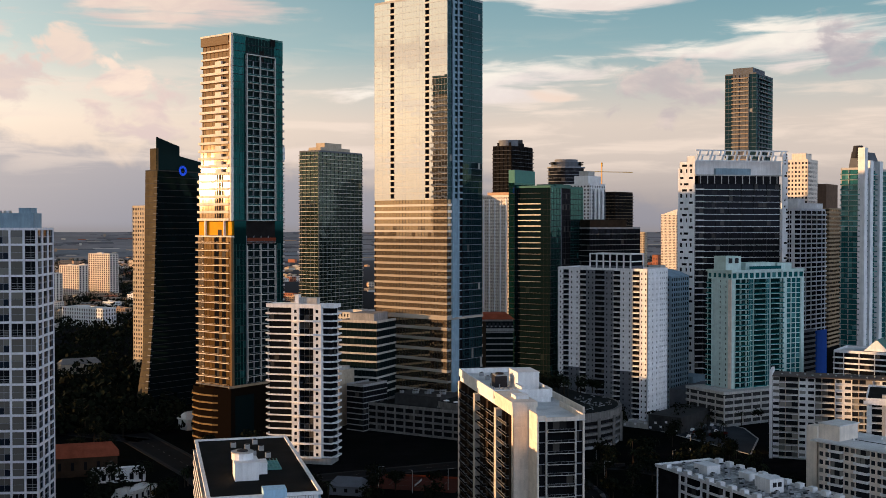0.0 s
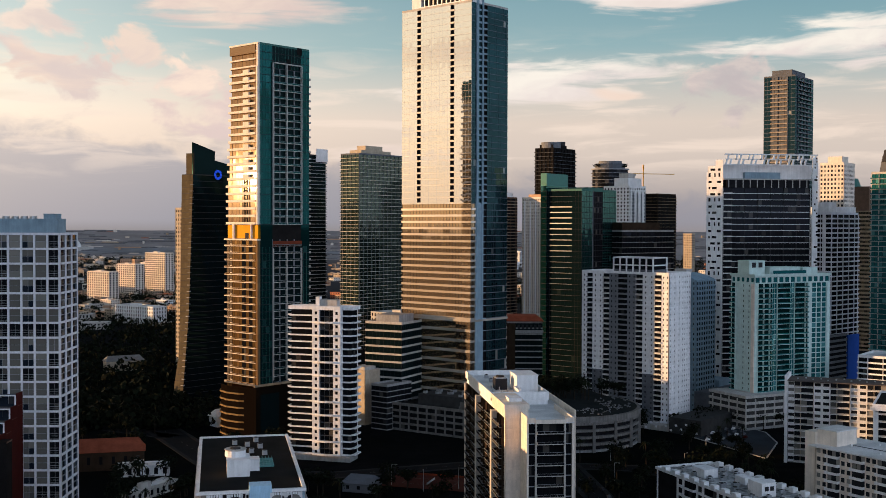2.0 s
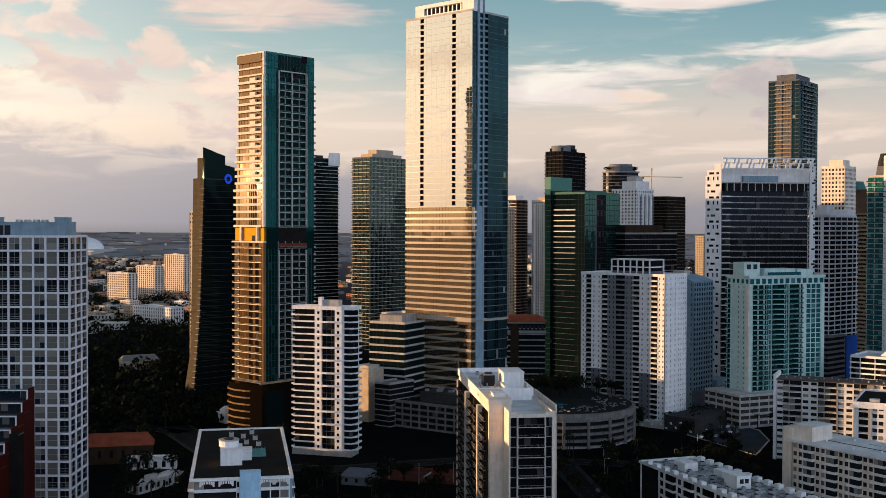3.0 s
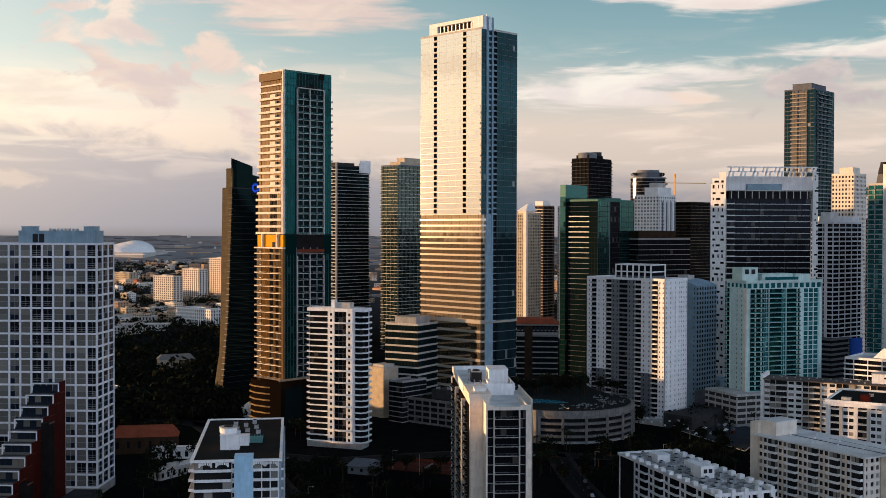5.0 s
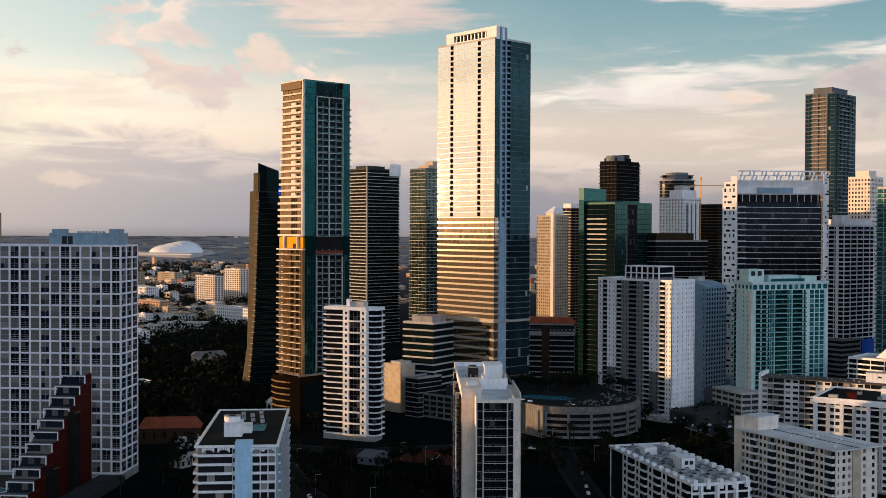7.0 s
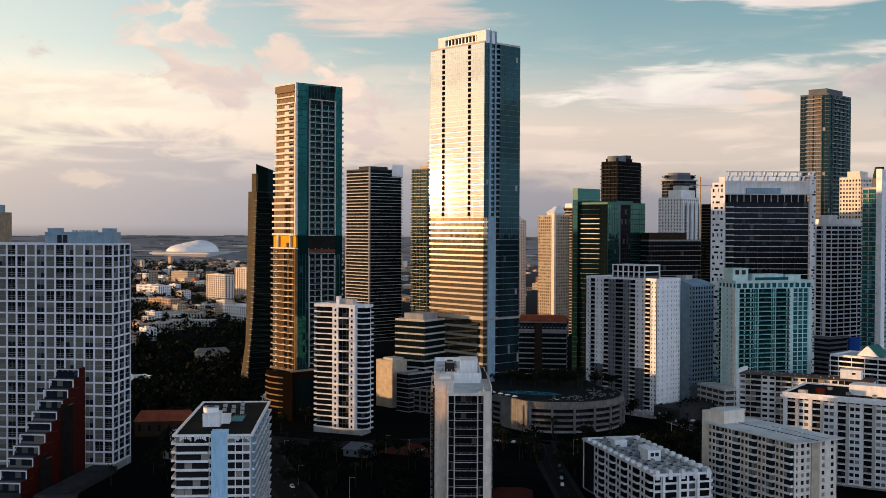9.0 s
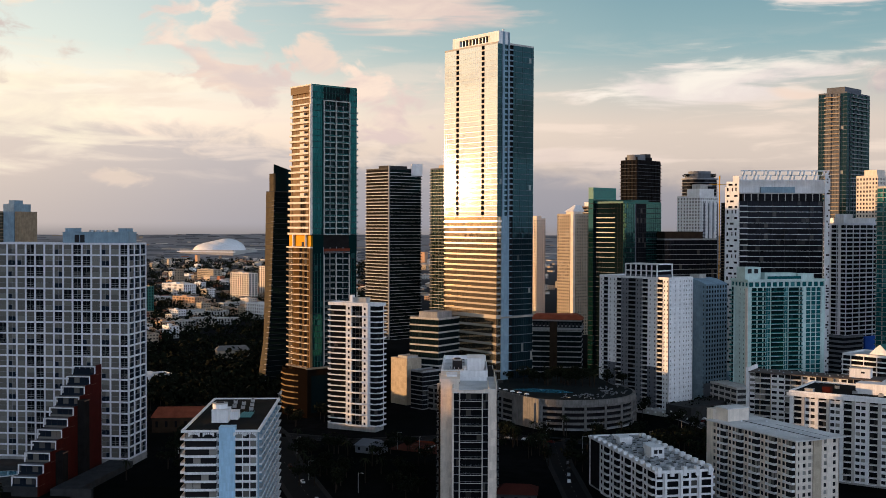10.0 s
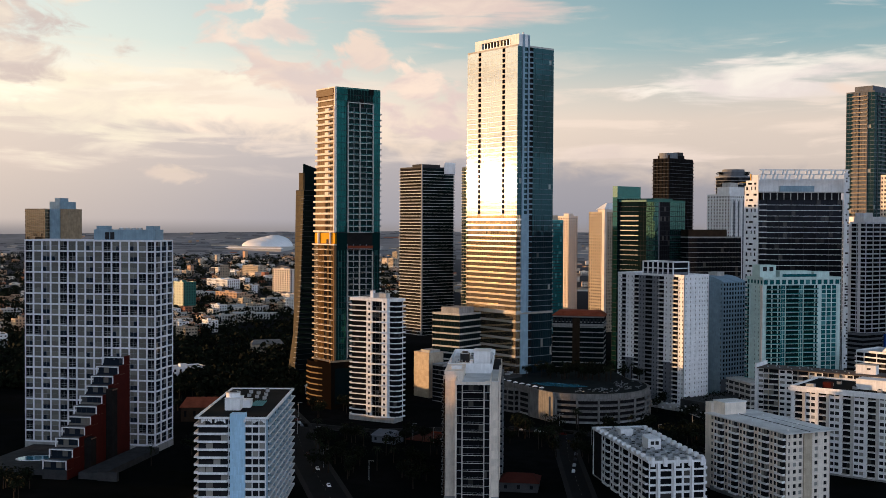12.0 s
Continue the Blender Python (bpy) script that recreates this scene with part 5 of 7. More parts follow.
# ---- white and grey tower with the framed crown ----
def crown_tower():
    a, b, h = 60.2, 26.0, 3.08
    t = tower("apartment_tower", "white and grey apartment tower with small windows and a framed crown", 171.1, 633.4, 43.5, a, b)
    def faces(lowdark):
        dk = SLATE if lowdark else WHITE
        w = dict(m=WHITE, g=G_DARK, sp=2.8, w=0.85, sill=1.1, head=2.2)
        bal = dict(m=WHITE, g=G_DARK, d=0.9, rail=1.0, rm=PALE, sm=WHITE, sp=2.2, slab=0.25)
        L = [(0, 5, 'wall', w), (5, 9.6, 'balc', dict(bal, sm=WHITE)), (9.6, 17.6, 'wall', dict(w, m=dk, sp=4)), (17.6, 22, 'balc', bal), (22, 28, 'wall', dict(w, m=IRON, sp=3)),
             (28, 34.5, 'balc', dict(bal, d=1.4, rm=IRON, sm=MIDGREY, m=IRON)), (34.5, 40.5, 'wall', dict(w, m=IRON, sp=3)), (40.5, 44.8, 'balc', bal), (44.8, 52.4, 'wall', dict(w, m=dk, sp=3.8)), (52.4, 56.4, 'balc', dict(bal, rm=SLATE if lowdark else MIDGREY)), (56.4, a, 'wall', dict(w, sp=3.8))]
        R = [(0, 9, 'wall', dict(w, sp=4.5)), (9, 15, 'wall', dict(w, sp=6, w=0.8)), (15, b, 'wall', dict(w, sp=2.8))]
        return {'L': L, 'R': R, 'F': [(0, a, 'wall', w)], 'K': [(0, b, 'wall', w)]}
    z = storeys(t, a, b, 3.0, 9, h, faces(True), split=True)
    z = storeys(t, a, b, z, 19, h, faces(False), split=True)
    part("podium", Geo().box(-8, b + 6, -6, a + 5, 0, 3.0, PALE).box(-10, b + 30, -26, -6, 0, 9, DARK), t)
    roof(t, a, b, z, WHITE, ROOFLT, 1.4, 0.5)
    g = Geo().box(4, 20, 13, 40, z, z + 2.6, SLATE)
    for i in range(7):
        s = 13 + 27 * i / 6
        g.box(3.6, 4.2, s - 0.4, s + 0.4, z, z + 9.6, WHITE).box(19.8, 20.4, s - 0.4, s + 0.4, z, z + 9.6, WHITE)
    for zz in (4.8, 9.2):
        g.box(3.6, 4.2, 12.6, 40.4, z + zz, z + zz + 0.7, WHITE).box(19.8, 20.4, 12.6, 40.4, z + zz, z + zz + 0.7, WHITE).box(4.2, 19.8, 12.6, 13.2, z + zz, z + zz + 0.7, WHITE).box(4.2, 19.8, 39.8, 40.4, z + zz, z + zz + 0.7, WHITE)
    part("crown_frame", g, t, "white framed crown round a dark plant room")
    part("plant_room", Geo().box(4.4, 19.6, 13.4, 39.6, z + 0.3, z + 9.0, G_DARK), t, "dark glazed plant room")
    gm = Geo()
    for i in range(30):
        gm.box(-10.2, -10.05, -24 + i * 3.2, -22.6 + i * 3.2, 1.0 + (i * 7 % 5), 2.2 + (i * 7 % 5), WHITE)
    part("mural", gm, t)


crown_tower()


def vault_tower():
    a, b, h = 33.0, 25.0, 3.2
    t = tower("apartment_tower", "blue-grey tower with a vaulted roof and square windows", 202, 686, 44.0, a, b)
    z = storeys(t, a, b, 0, 26, h, {'L': [(0, 4, 'wall', dict(m=BLUEGREY, sp=4, w=0.8)), (4, a, 'blank', dict(m=BLUEGREY))], 'R': [(0, b, 'wall', dict(m=BLUEGREY, g=G_DARK, sp=3.1, w=1.9, sill=0.7, head=2.6))], 'F': [(0, a, 'wall', dict(m=BLUEGREY))], 'K': [(0, b, 'wall', dict(m=BLUEGREY))]})
    arch = [(i / 12 * a, 6.5 * math.sin(math.pi * (0.12 + 0.76 * i / 12)) - 2.0) for i in range(13)]
    g, prof = Geo(), [(0, 0)] + arch + [(a, 0)]
    c = len(prof)
    g.v += [(x, y, z + dz) for x in (0, b) for y, dz in prof]
    g.f += [tuple(range(c)), tuple(range(2 * c - 1, c - 1, -1))] + [(k, c + k, c + (k + 1) % c, (k + 1) % c) for k in range(c)]
    g.k += [g.slot(BLUEGREY)] * (c + 2)
    part("vault_roof", g, t)
    part("roof_box", Geo().box(8, 16, 12, 20, z + 3, z + 7, PALE), t)
    part("annex", Geo().box(-2, b + 16, -14, 0, 0, 14, SLATE).box(b + 2, b + 20, -2, 16, 0, 18, BLUEGREY), t)


vault_tower()


def teal_tower():
    a, b, h = 20.3, 59.2, 3.05
    t = tower("apartment_tower", "pale green apartment tower with aqua glass balconies and stepped top", 222.9, 638.0, 66.6, a, b)
    pale = surface("pale_green_paint", (0.54, 0.69, 0.66), 0.7, 0.15, streak=0.12)
    rail = glazing("aqua_rail_glass", (0.02, 0.15, 0.155), (0.22, 0.52, 0.54), 0.06, 0.012, 0.3, (0.04, 0.17, 0.175))
    aq = dict(m=TEALP, g=G_TEAL, d=1.3, rail=0.9, rm=rail, sm=pale, slab=0.26, sp=2.4, post=2, pm=pale, fin=0.6)
    R = [(0, 2.2, 'blank', dict(m=pale, d=0.3)), (2.2, 13.5, 'balc', aq), (13.5, 17.0, 'glass', dict(g=G_AQUA, sp=1.7, mm=pale, bm=pale)), (17.0, 27.5, 'balc', dict(aq, post=4)), (27.5, 30.5, 'glass', dict(g=G_AQUA, sp=1.5, mm=pale, bm=pale)),
         (30.5, 41.5, 'balc', dict(aq, post=4)), (41.5, 44.5, 'blank', dict(m=pale, d=0.4)), (44.5, 56.5, 'wall', dict(m=pale, g=G_AQUA, sp=4.0, w=3.4, sill=0.3, head=2.9)), (56.5, b, 'blank', dict(m=pale, d=0.3))]
    L = [(0, 2.5, 'blank', dict(m=CREAM, d=0.5)), (2.5, 12, 'wall', dict(m=pale, g=G_DARK, sp=4.5, w=0.9, sill=1.0, head=2.3)), (12, 16, 'blank', dict(m=pale)), (16, a, 'balc', aq)]
    z = storeys(t, a, b, 20, 21, h, {'L': L, 'R': R, 'F': [(0, a, 'wall', dict(m=pale, g=G_DARK))], 'K': [(0, b, 'wall', dict(m=pale))]}, split=True)
    z = storeys(t, a, b, z, 1, 4.2, {'L': [(0, a, 'wall', dict(m=pale, g=G_AQUA, sp=4, w=2.4, head=3.4))], 'R': [(0, b, 'wall', dict(m=pale, g=G_AQUA, sp=4.6, w=3.2, sill=0.6, head=3.6))], 'F': [(0, a, 'blank', dict(m=pale))], 'K': [(0, b, 'blank', dict(m=pale))]})
    roof(t, a, b, z, pale, ROOFLT, 1.3, 0.6, over=0.6, boxes=((2, 14, 7, 17, 9.0, pale), (16, 40, 5, 15, 5.0, pale), (42, 54, 5, 15, 4.4, pale)))
    part("plant_window", Geo().box(4, 7, 6.86, 6.92, z + 5, z + 8, DARKMET).box(9, 12, 6.86, 6.92, z + 5, z + 8, DARKMET), t)
    part("terrace_rail", Geo().box(16, 42, 2.0, 2.12, z + 1.3, z + 3.2, G_AQUA), t)
    p = part("garage", Geo().box(-13, b + 4, -8, a + 4, 0, 1.5, GREY), t)
    for i in range(5):
        zz = 1.5 + i * 3.7
        part("garage_rail", Geo().box(-13.2, b + 4, -8.2, a + 4, zz + 2.2, zz + 3.7, PALE), p)
        part("garage_deck", Geo().box(-12.5, b + 3.5, -7.5, a + 3.5, zz, zz + 2.2, DARK), p)
    for k in range(11):
        part("garage_post", Geo().box(-13.1 + 7.2 * k, -12.5 + 7.2 * k, -8.1, -7.4, 1.5, 18.0, PALE), p)
    for k in range(1, 5):
        part("garage_post", Geo().box(-13.1, -12.4, -8 + 7.2 * k, -7.4 + 7.2 * k, 1.5, 18.0, PALE), p)


teal_tower()


# ---- black glass tower between perforated white walls ----
def lattice_tower():
    a, b, h = 24.0, 62.0, 4.1
    t = tower("apartment_tower", "black glass tower between perforated white walls with a lattice crown", 231.0, 727.5, 84.6, a, b)
    bal = dict(m=DARKMET, g=G_DARK, d=1.5, rail=0.85, rm=G_DARK, sm=WHITE, slab=0.34, sp=3.0, post=3, pm=DARKMET, fin=0.2)
    z = storeys(t, a, b, 4, 34, h, {'R': [(0, 6, 'balc', dict(bal, rm=PALE)), (6, b - 1, 'balc', bal)], 'L': [(0, a, 'blank', dict(m=WHITE))], 'F': [(0, a, 'blank', dict(m=WHITE))], 'K': [(0, b, 'band', dict(m=WHITE))]}, split=True)
    part("top_storey", Geo().box(2, b - 2, -1.5, a, z, z + 5.2, ROOM).box(-0.5, b, -2.0, a, z + 5.2, z + 6.0, PALE), t)
    for i in range(12):
        part("top_post", Geo().box(3 + 5 * i, 3.6 + 5 * i, -1.6, -1.0, z, z + 5.2, PALE), t)
    part("roof_house", Geo().box(17, 42, 4, 14, z + 6, z + 10.5, BLUEGREY), t)
    zt = z + 22.5
    # perforated side walls
    part("side_backing", Geo().box(-0.4, -0.02, 0.2, a, 0, z + 8, ROOM), t)
    ang = 84.6 - 34.8
    wall = part("side_wall", Geo().box(0, 0.3, 0, 11.1, 0, 4, WHITE), t, "", (0, 0, 0), ang)
    L = 11.1
    rnd = random.Random(4)
    rows, zz = [((1.6, 3.6), (5.2, 8.6)), ((4.2, 7.4), (8.6, 9.8)), ((1.2, 4.0), (7.6, 9.9)), ((2.0, 3.1), (5.0, 6.0), (8.4, 9.9))], 6.0
    k = 0
    g = Geo().box(-0.5, 0, 0, L, 4, 6, WHITE)
    while zz < zt - 5:
        slots = [q for q in rows[k % 4] if zz + 3.2 < zt - 9.0 * (q[1] / L)]
        hgt = 2.6 if k % 4 == 3 else 1.5
        end = min(L, max(0.6, (zt - zz - 4.1) / 9.0 * L))
        e = 0.0
        for s0, s1 in slots:
            g.box(-0.5, 0, e, s0, zz, zz + 4.1, WHITE).box(-0.5, 0, s0, s1, zz, zz + 1.0, WHITE).box(-0.5, 0, s0, s1, zz + 1.0 + hgt, zz + 4.1, WHITE)
            part("slot_window", Geo().quad((-0.2, s1, zz + 1.0), (-0.2, s0, zz + 1.0), (-0.2, s0, zz + 1.0 + hgt), (-0.2, s1, zz + 1.0 + hgt), G_DARK), wall)
            e = s1
        if end > e:
            g.box(-0.5, 0, e, end, zz, zz + 4.1, WHITE)
        zz += 4.1
        k += 1
    part("pierced_wall", g, wall, "white wall pierced by small dark slots")
    # right-hand edge wall
    g = Geo()
    zz = 4.0
    while zz < zt - 2:
        for k in range(3):
            if rnd.random() > 0.35 or k == 0:
                g.box(b + k * 1.3, b + (k + 1) * 1.3, -2.2, -1.4, zz, zz + 2.05, WHITE)
            else:
                g.box(b + k * 1.3, b + (k + 1) * 1.3, -2.2, -1.4, zz, zz + 0.75, WHITE)
        zz += 2.05
    part("pierced_wall", g, t)
    part("edge_backing", Geo().box(b + 0.1, b + 3.8, -1.35, -1.2, 4, zt - 2, ROOM), t)
    # lattice crown between the walls, back wall below it
    g = Geo().box(0, b + 3.9, -1.5, -0.9, zt - 0.8, zt, WHITE).box(0, b + 3.9, -1.5, -0.9, zt - 7.6, zt - 6.9, WHITE)
    for i in range(22):
        s = 0.6 + (b + 2.4) * i / 22
        for q, (dx, z0, z1) in enumerate(((0.0, 0.0, 3.0), (1.1, 2.8, 6.2))):
            if (i + q) % 3 != 2:
                n = len(g.v)
                g.v += [(s + dx, -1.45, zt - 6.9 + z0), (s + dx + 1.3, -1.45, zt - 6.9 + z0), (s + dx + 2.0, -1.45, zt - 6.9 + z1), (s + dx + 0.7, -1.45, zt - 6.9 + z1)]
                g.v += [(x, -0.95, zz2) for x, _, zz2 in g.v[-4:]]
                for f in ((0, 1, 2, 3), (7, 6, 5, 4), (0, 4, 5, 1), (1, 5, 6, 2), (2, 6, 7, 3), (3, 7, 4, 0)):
                    g.f.append(tuple(n + j for j in f))
                    g.k.append(g.slot(WHITE))
        g.box(s, s + 2.6, -1.45, -0.95, zt - 3.9, zt - 3.3, WHITE)
    part("lattice_crown", g, t, "white lattice crown")
    part("crown_wall", Geo().box(0, b + 3.9, 7, 7.6, z + 6, zt - 6.9, WHITE), t)


lattice_tower()


def balcony_tower(name, label, x, y, th, a, b, top, h, wallm, glass, railm, z0=0.0, dep=1.4, post=3, strip=0, roofboxes=(), slabm=None, roofm=None, group="", rail_l=None, wall_l=None):
    """A tower with balconies all round; strip: width of flush glass at the corners; rail_l, wall_l: other rails and walls on the face L."""
    t = tower(name, label, x, y, th, a, b, group)
    base = dict(m=wallm, g=glass, d=dep, rail=0.95, rm=railm, sm=slabm or wallm, sp=2.8, post=post, pm=wallm, slab=0.3)
    gl = dict(g=glass, sp=2.6, mm=wallm, bm=wallm, band=0.5)
    def row(L, railm=None, wallg=None):
        o = dict(base, rm=railm or base['rm'], g=wallg or base['g'])
        return [(0, strip, 'glass', gl), (strip, L - strip, 'balc', o), (L - strip, L, 'glass', gl)] if strip else [(0, L, 'balc', o)]
    n = round((top - z0) / h)
    z = storeys(t, a, b, z0, n, (top - z0) / n, {'L': row(a, rail_l, wall_l), 'R': row(b), 'F': row(a), 'K': [(0, b, 'wall', dict(m=wallm, g=glass))]})
    if z0:
        part("base", Geo().box(-2, b + 2, -2, a + 2, 0, z0, wallm), t)
    roof(t, a, b, z, wallm, roofm or ROOFGR, 1.3, 0.5, boxes=roofboxes)
    return t


def window_tower(name, label, x, y, th, a, b, top, h, wallm, glass, sp=3.2, w=1.7, kind='wall', roofboxes=(), par=1.3, **o):
    t = tower(name, label, x, y, th, a, b)
    n = round(top / h)
    z = storeys(t, a, b, 0, n, top / n, even(a, b, kind, m=wallm, g=glass, sp=sp, w=w, **o))
    roof(t, a, b, z, wallm, ROOFGR, par, 0.5, boxes=roofboxes)
    return t


balcony_tower("apartment_tower", "very tall beige balcony tower with glass corners", 364.6, 957.2, 39.6, 28.2, 47.4, 249, 3.75, SLATE, G_FSR, SLATE, rail_l=TAN, wall_l=SLATE, slabm=PALE, strip=6.5, roofboxes=((6, 40, 5, 23, 6.5, SLATE),), dep=1.8)
balcony_tower("apartment_tower", "olive glass tower with tan balcony rims and a stepped plant room", -18.0, 1048.5, 42.0, 24.2, 62.0, 184, 3.5, SLATE, G_OLIVE, G_OLIVE, dep=1.3, post=2, slabm=CREAM, roofboxes=((8, 50, 5, 20, 4.5, BEIGE), (16, 40, 7, 18, 9.0, BEIGE)))
tw = balcony_tower("apartment_tower", "dark tower with pale balcony ends and a grey corner", -84.0, 1090.0, 42.0, 40.0, 46.0, 186, 3.6, DARKMET, G_BLACK, DARKMET, wall_l=NEARBLACK, dep=1.6, post=0, slabm=WHITE, roofboxes=((8, 34, 10, 28, 4.5, DARK),), rail_l=MIDGREY)
part("corner_shaft", Geo().box(-1.9, -0.4, -1.9, -0.4, 0, 190, MIDGREY).box(30, 46, -2.4, -1.8, 180, 193, WHITE), tw, "grey corner shaft")
# near-black panes between the floors, their shaded depth put into the colour
tw = balcony_tower("unfinished_tower", "dark unfinished tower of bare concrete floors and rounded top", 191.5, 1219.0, 40.4, 24.0, 46.0, 202, 4.2, NEARBLACK, NEARBLACK, NEARBLACK, dep=2.0, slabm=SLATE, post=2, roofboxes=((6, 36, 5, 22, 5.0, NEARBLACK),))
part("roof_drum", Geo().tube(15, 13, 202, 210, 11, 11, IRON, 24).tube(32, 12, 202, 211.5, 6.5, 6.5, DARK, 16), tw)


def round_tower():
    t = thing("round_tower", 278, 1335, 0, "rounded dark tower with pale rims and rooftop palms", "tower")
    seg = 28
    def ring(r):
        return [(r * math.cos(6.2832 * i / seg), r * 0.8 * math.sin(6.2832 * i / seg)) for i in range(seg)]
    glass = Geo()
    p = ring(21.5)
    for (x0, y0), (x1, y1) in zip(p, p[1:] + p[:1]):
        glass.quad((x0, y0, 0.3), (x1, y1, 0.3), (x1, y1, 4.0), (x0, y0, 4.0), G_DARK)
    rim, gm = Geo().prism(ring(23.2), 0, 0.4, MIDGREY).mesh("storey"), glass.mesh("window_panes")
    for i in range(45):
        o = part("storey", rim, t, "", (0, 0, i * 4.1))
        part("window_panes", gm, o)
    part("roof_rim", Geo().prism(ring(23), 184.5, 186, MIDGREY).prism(ring(18), 186, 192, SLATE).prism(ring(14), 192, 195, IRON), t)
    for k, (x, y) in enumerate(((-19, -6), (-16, -9), (16, -8), (18, -5), (13, -10))):
        g = Geo()
        rnd = random.Random(k)
        for i in range(26):
            ang, up = rnd.uniform(0, 6.28), rnd.uniform(-1, 2.5)
            r = rnd.uniform(0.5, 2.6)
            c = Vector((x + r * math.cos(ang), y + r * math.sin(ang), 189 + up))
            d = Vector((math.cos(ang), math.sin(ang), rnd.uniform(-0.5, 0.5)))
            e = Vector((-math.sin(ang), math.cos(ang), 0.4))
            g.quad(tuple(c - d - e * 0.6), tuple(c + d - e * 0.6), tuple(c + d + e * 0.6), tuple(c - d + e * 0.6), LEAF)
        part("roof_plant", g, t)


round_tower()


def crane_tower():
    t = window_tower("apartment_tower", "white tower with grey strips and a stepped roof", 249, 1095, 43, 30, 32, 156, 3.5, WHITE, G_RES, 3.6, 1.8, roofboxes=((4, 30, 4, 20, 9, WHITE), (10, 24, 8, 18, 14, PALE)))
    for s in (6, 14, 22, 30):
        part("pilaster", Geo().box(s - 4.5, s - 2.6, -0.9, 0, 6, 152, WHITE), t)
        part("grey_strip", Geo().box(s, s + 2.2, -0.12, 0.05, 6, 150, SLATE), t)
    c = thing("tower_crane", 279, 1165, 12, "thin orange tower crane with a long jib", "crane")
    part("mast", Geo().box(-0.4, 0.4, -0.4, 0.4, 0, 178, ORANGE), c)
    part("jib", Geo().box(-12, 36, -0.25, 0.25, 172, 172.7, ORANGE).box(-14, -9, -1, 1, 170, 172, GREY), c)
    part("apex", Geo().box(-0.6, 0.6, -0.6, 0.6, 178, 182, ORANGE), c)


crane_tower()
window_tower("office_tower", "dark office block with thin pale bands", 188, 842.6, 59.6, 22, 55, 113, 4.2, GREY, G_DARK, 3.0, kind='band', band=0.45, roofboxes=((0.5, 40, 0.5, 18, 7.0, UMBER),))
# the open floors are filled with panes painted near-black as shade
balcony_tower("unfinished_tower", "brown concrete tower under construction with open floors", 309, 1225, 45, 24, 40, 152, 3.6, UMBER, NEARBLACK, NEARBLACK, dep=1.4, slabm=TAN, post=3)
tw = window_tower("apartment_tower", "cream tower with a pointed white roof", 116, 1163, 42, 24, 27, 137.5, 3.5, BEIGE, G_RES, 3.0, 1.7, roofboxes=((4, 20, 3, 14, 4.0, CREAM),))
part("pointed_roof", Geo().prism([(2, 2), (22, 2), (22, 15), (2, 15)], 141.5, 149, WHITE, [(12, 7), (22, 7), (22, 9), (12, 9)]), tw)
part("lit_shaft", Geo().box(-0.6, 3, -0.8, 3.4, 0, 139, CREAM), tw)
balcony_tower("apartment_tower", "pinkish brown tower with a pale roof slab", 138.3, 1210, 42, 17, 20.5, 147, 3.4, BROWN, G_DARK, BROWN, rail_l=CREAM, slabm=BEIGE, dep=1.1, roofboxes=((2, 15, 2, 13, 6.0, WHITE),))
window_tower("apartment_tower", "cream slab tower with regular windows", 74.3, 1190, 42, 18.5, 15, 132.6, 3.3, CREAM, G_RES, 2.8, 1.5, roofboxes=((2, 10, 2, 10, 4.0, CREAM),))
window_tower("apartment_tower", "teal-grey glass tower with a round top", 58, 1130, 42, 18, 18, 128, 3.5, TEALP, G_AQUA, 2.6, kind='glass', band=0.6, roofboxes=((3, 12, 3, 12, 6.0, BEIGE),))
window_tower("apartment_tower", "low grey window block behind the mirror tower", 92, 900, 42, 20, 24, 36, 3.3, GREY, G_RES, 2.8, 1.6)
window_tower("apartment_tower", "pale yellow tower with balcony strips", 362, 845, 42, 19, 24, 166, 3.4, CREAM, G_RES, 2.8, 1.5, roofboxes=((4, 18, 3, 14, 6.0, CREAM),))
tw = balcony_tower("apartment_tower", "grey balcony tower with white parapet blocks and blue base panel", 312, 745, 50, 22, 38, 126, 3.3, GREYWHITE, G_DARK, GREYWHITE, dep=1.3, roofboxes=((2, 40, 3, 17, 5.0, WHITE), (0, 10, 2, 10, 8.0, WHITE)))
part("blue_panel", Geo().box(20, 36, -2.6, -1.45, 8, 42, COBALT), tw, "bright blue base panel")
part("white_pier", Geo().box(-1.6, -1.35, 3.5, 6.0, 42, 126, WHITE).box(-1.6, -1.35, 12.0, 14.5, 42, 126, WHITE), tw)
part("base_core", Geo().box(-5.5, 17.5, -2.6, 20, 0, 43.6, ROOM), tw)
for k in range(12):
    part("base_band", Geo().box(-6, 18, -3, 20, 2.4 + 3.6 * k, 4.0 + 3.6 * k, IRON), tw)
tw = window_tower("office_tower", "orange-brown banded office tower", 462, 1020, 42, 30, 46, 131, 3.9, TAN, G_BRONZE, 3.0, kind='band', band=1.9, roofboxes=((4, 40, 4, 26, 24.0, BROWN),))
part("green_dome", Geo().tube(10, 30, 155, 163, 16, 13, GREENP, 20), tw)
tw = window_tower("office_block", "stone office block with a terracotta roof", 117.3, 774.8, 4, 41, 25, 49, 4.1, GREY, G_BLACK, 3.0, kind='band', band=0.9, roofboxes=())
part("tiled_roof", Geo().prism([(-1.2, -1.2), (26.2, -1.2), (26.2, 42.2), (-1.2, 42.2)], 50.3, 54, TILE, [(4, 4), (21, 4), (21, 37), (4, 37)]), tw, "terracotta hipped roof")
part("attic", Geo().box(-0.6, 25.6, -0.6, 41.6, 42, 44, GREY), tw)
part("pilaster", Geo().box(-0.8, 0.2, 19, 25, 0, 49, UMBER), tw)
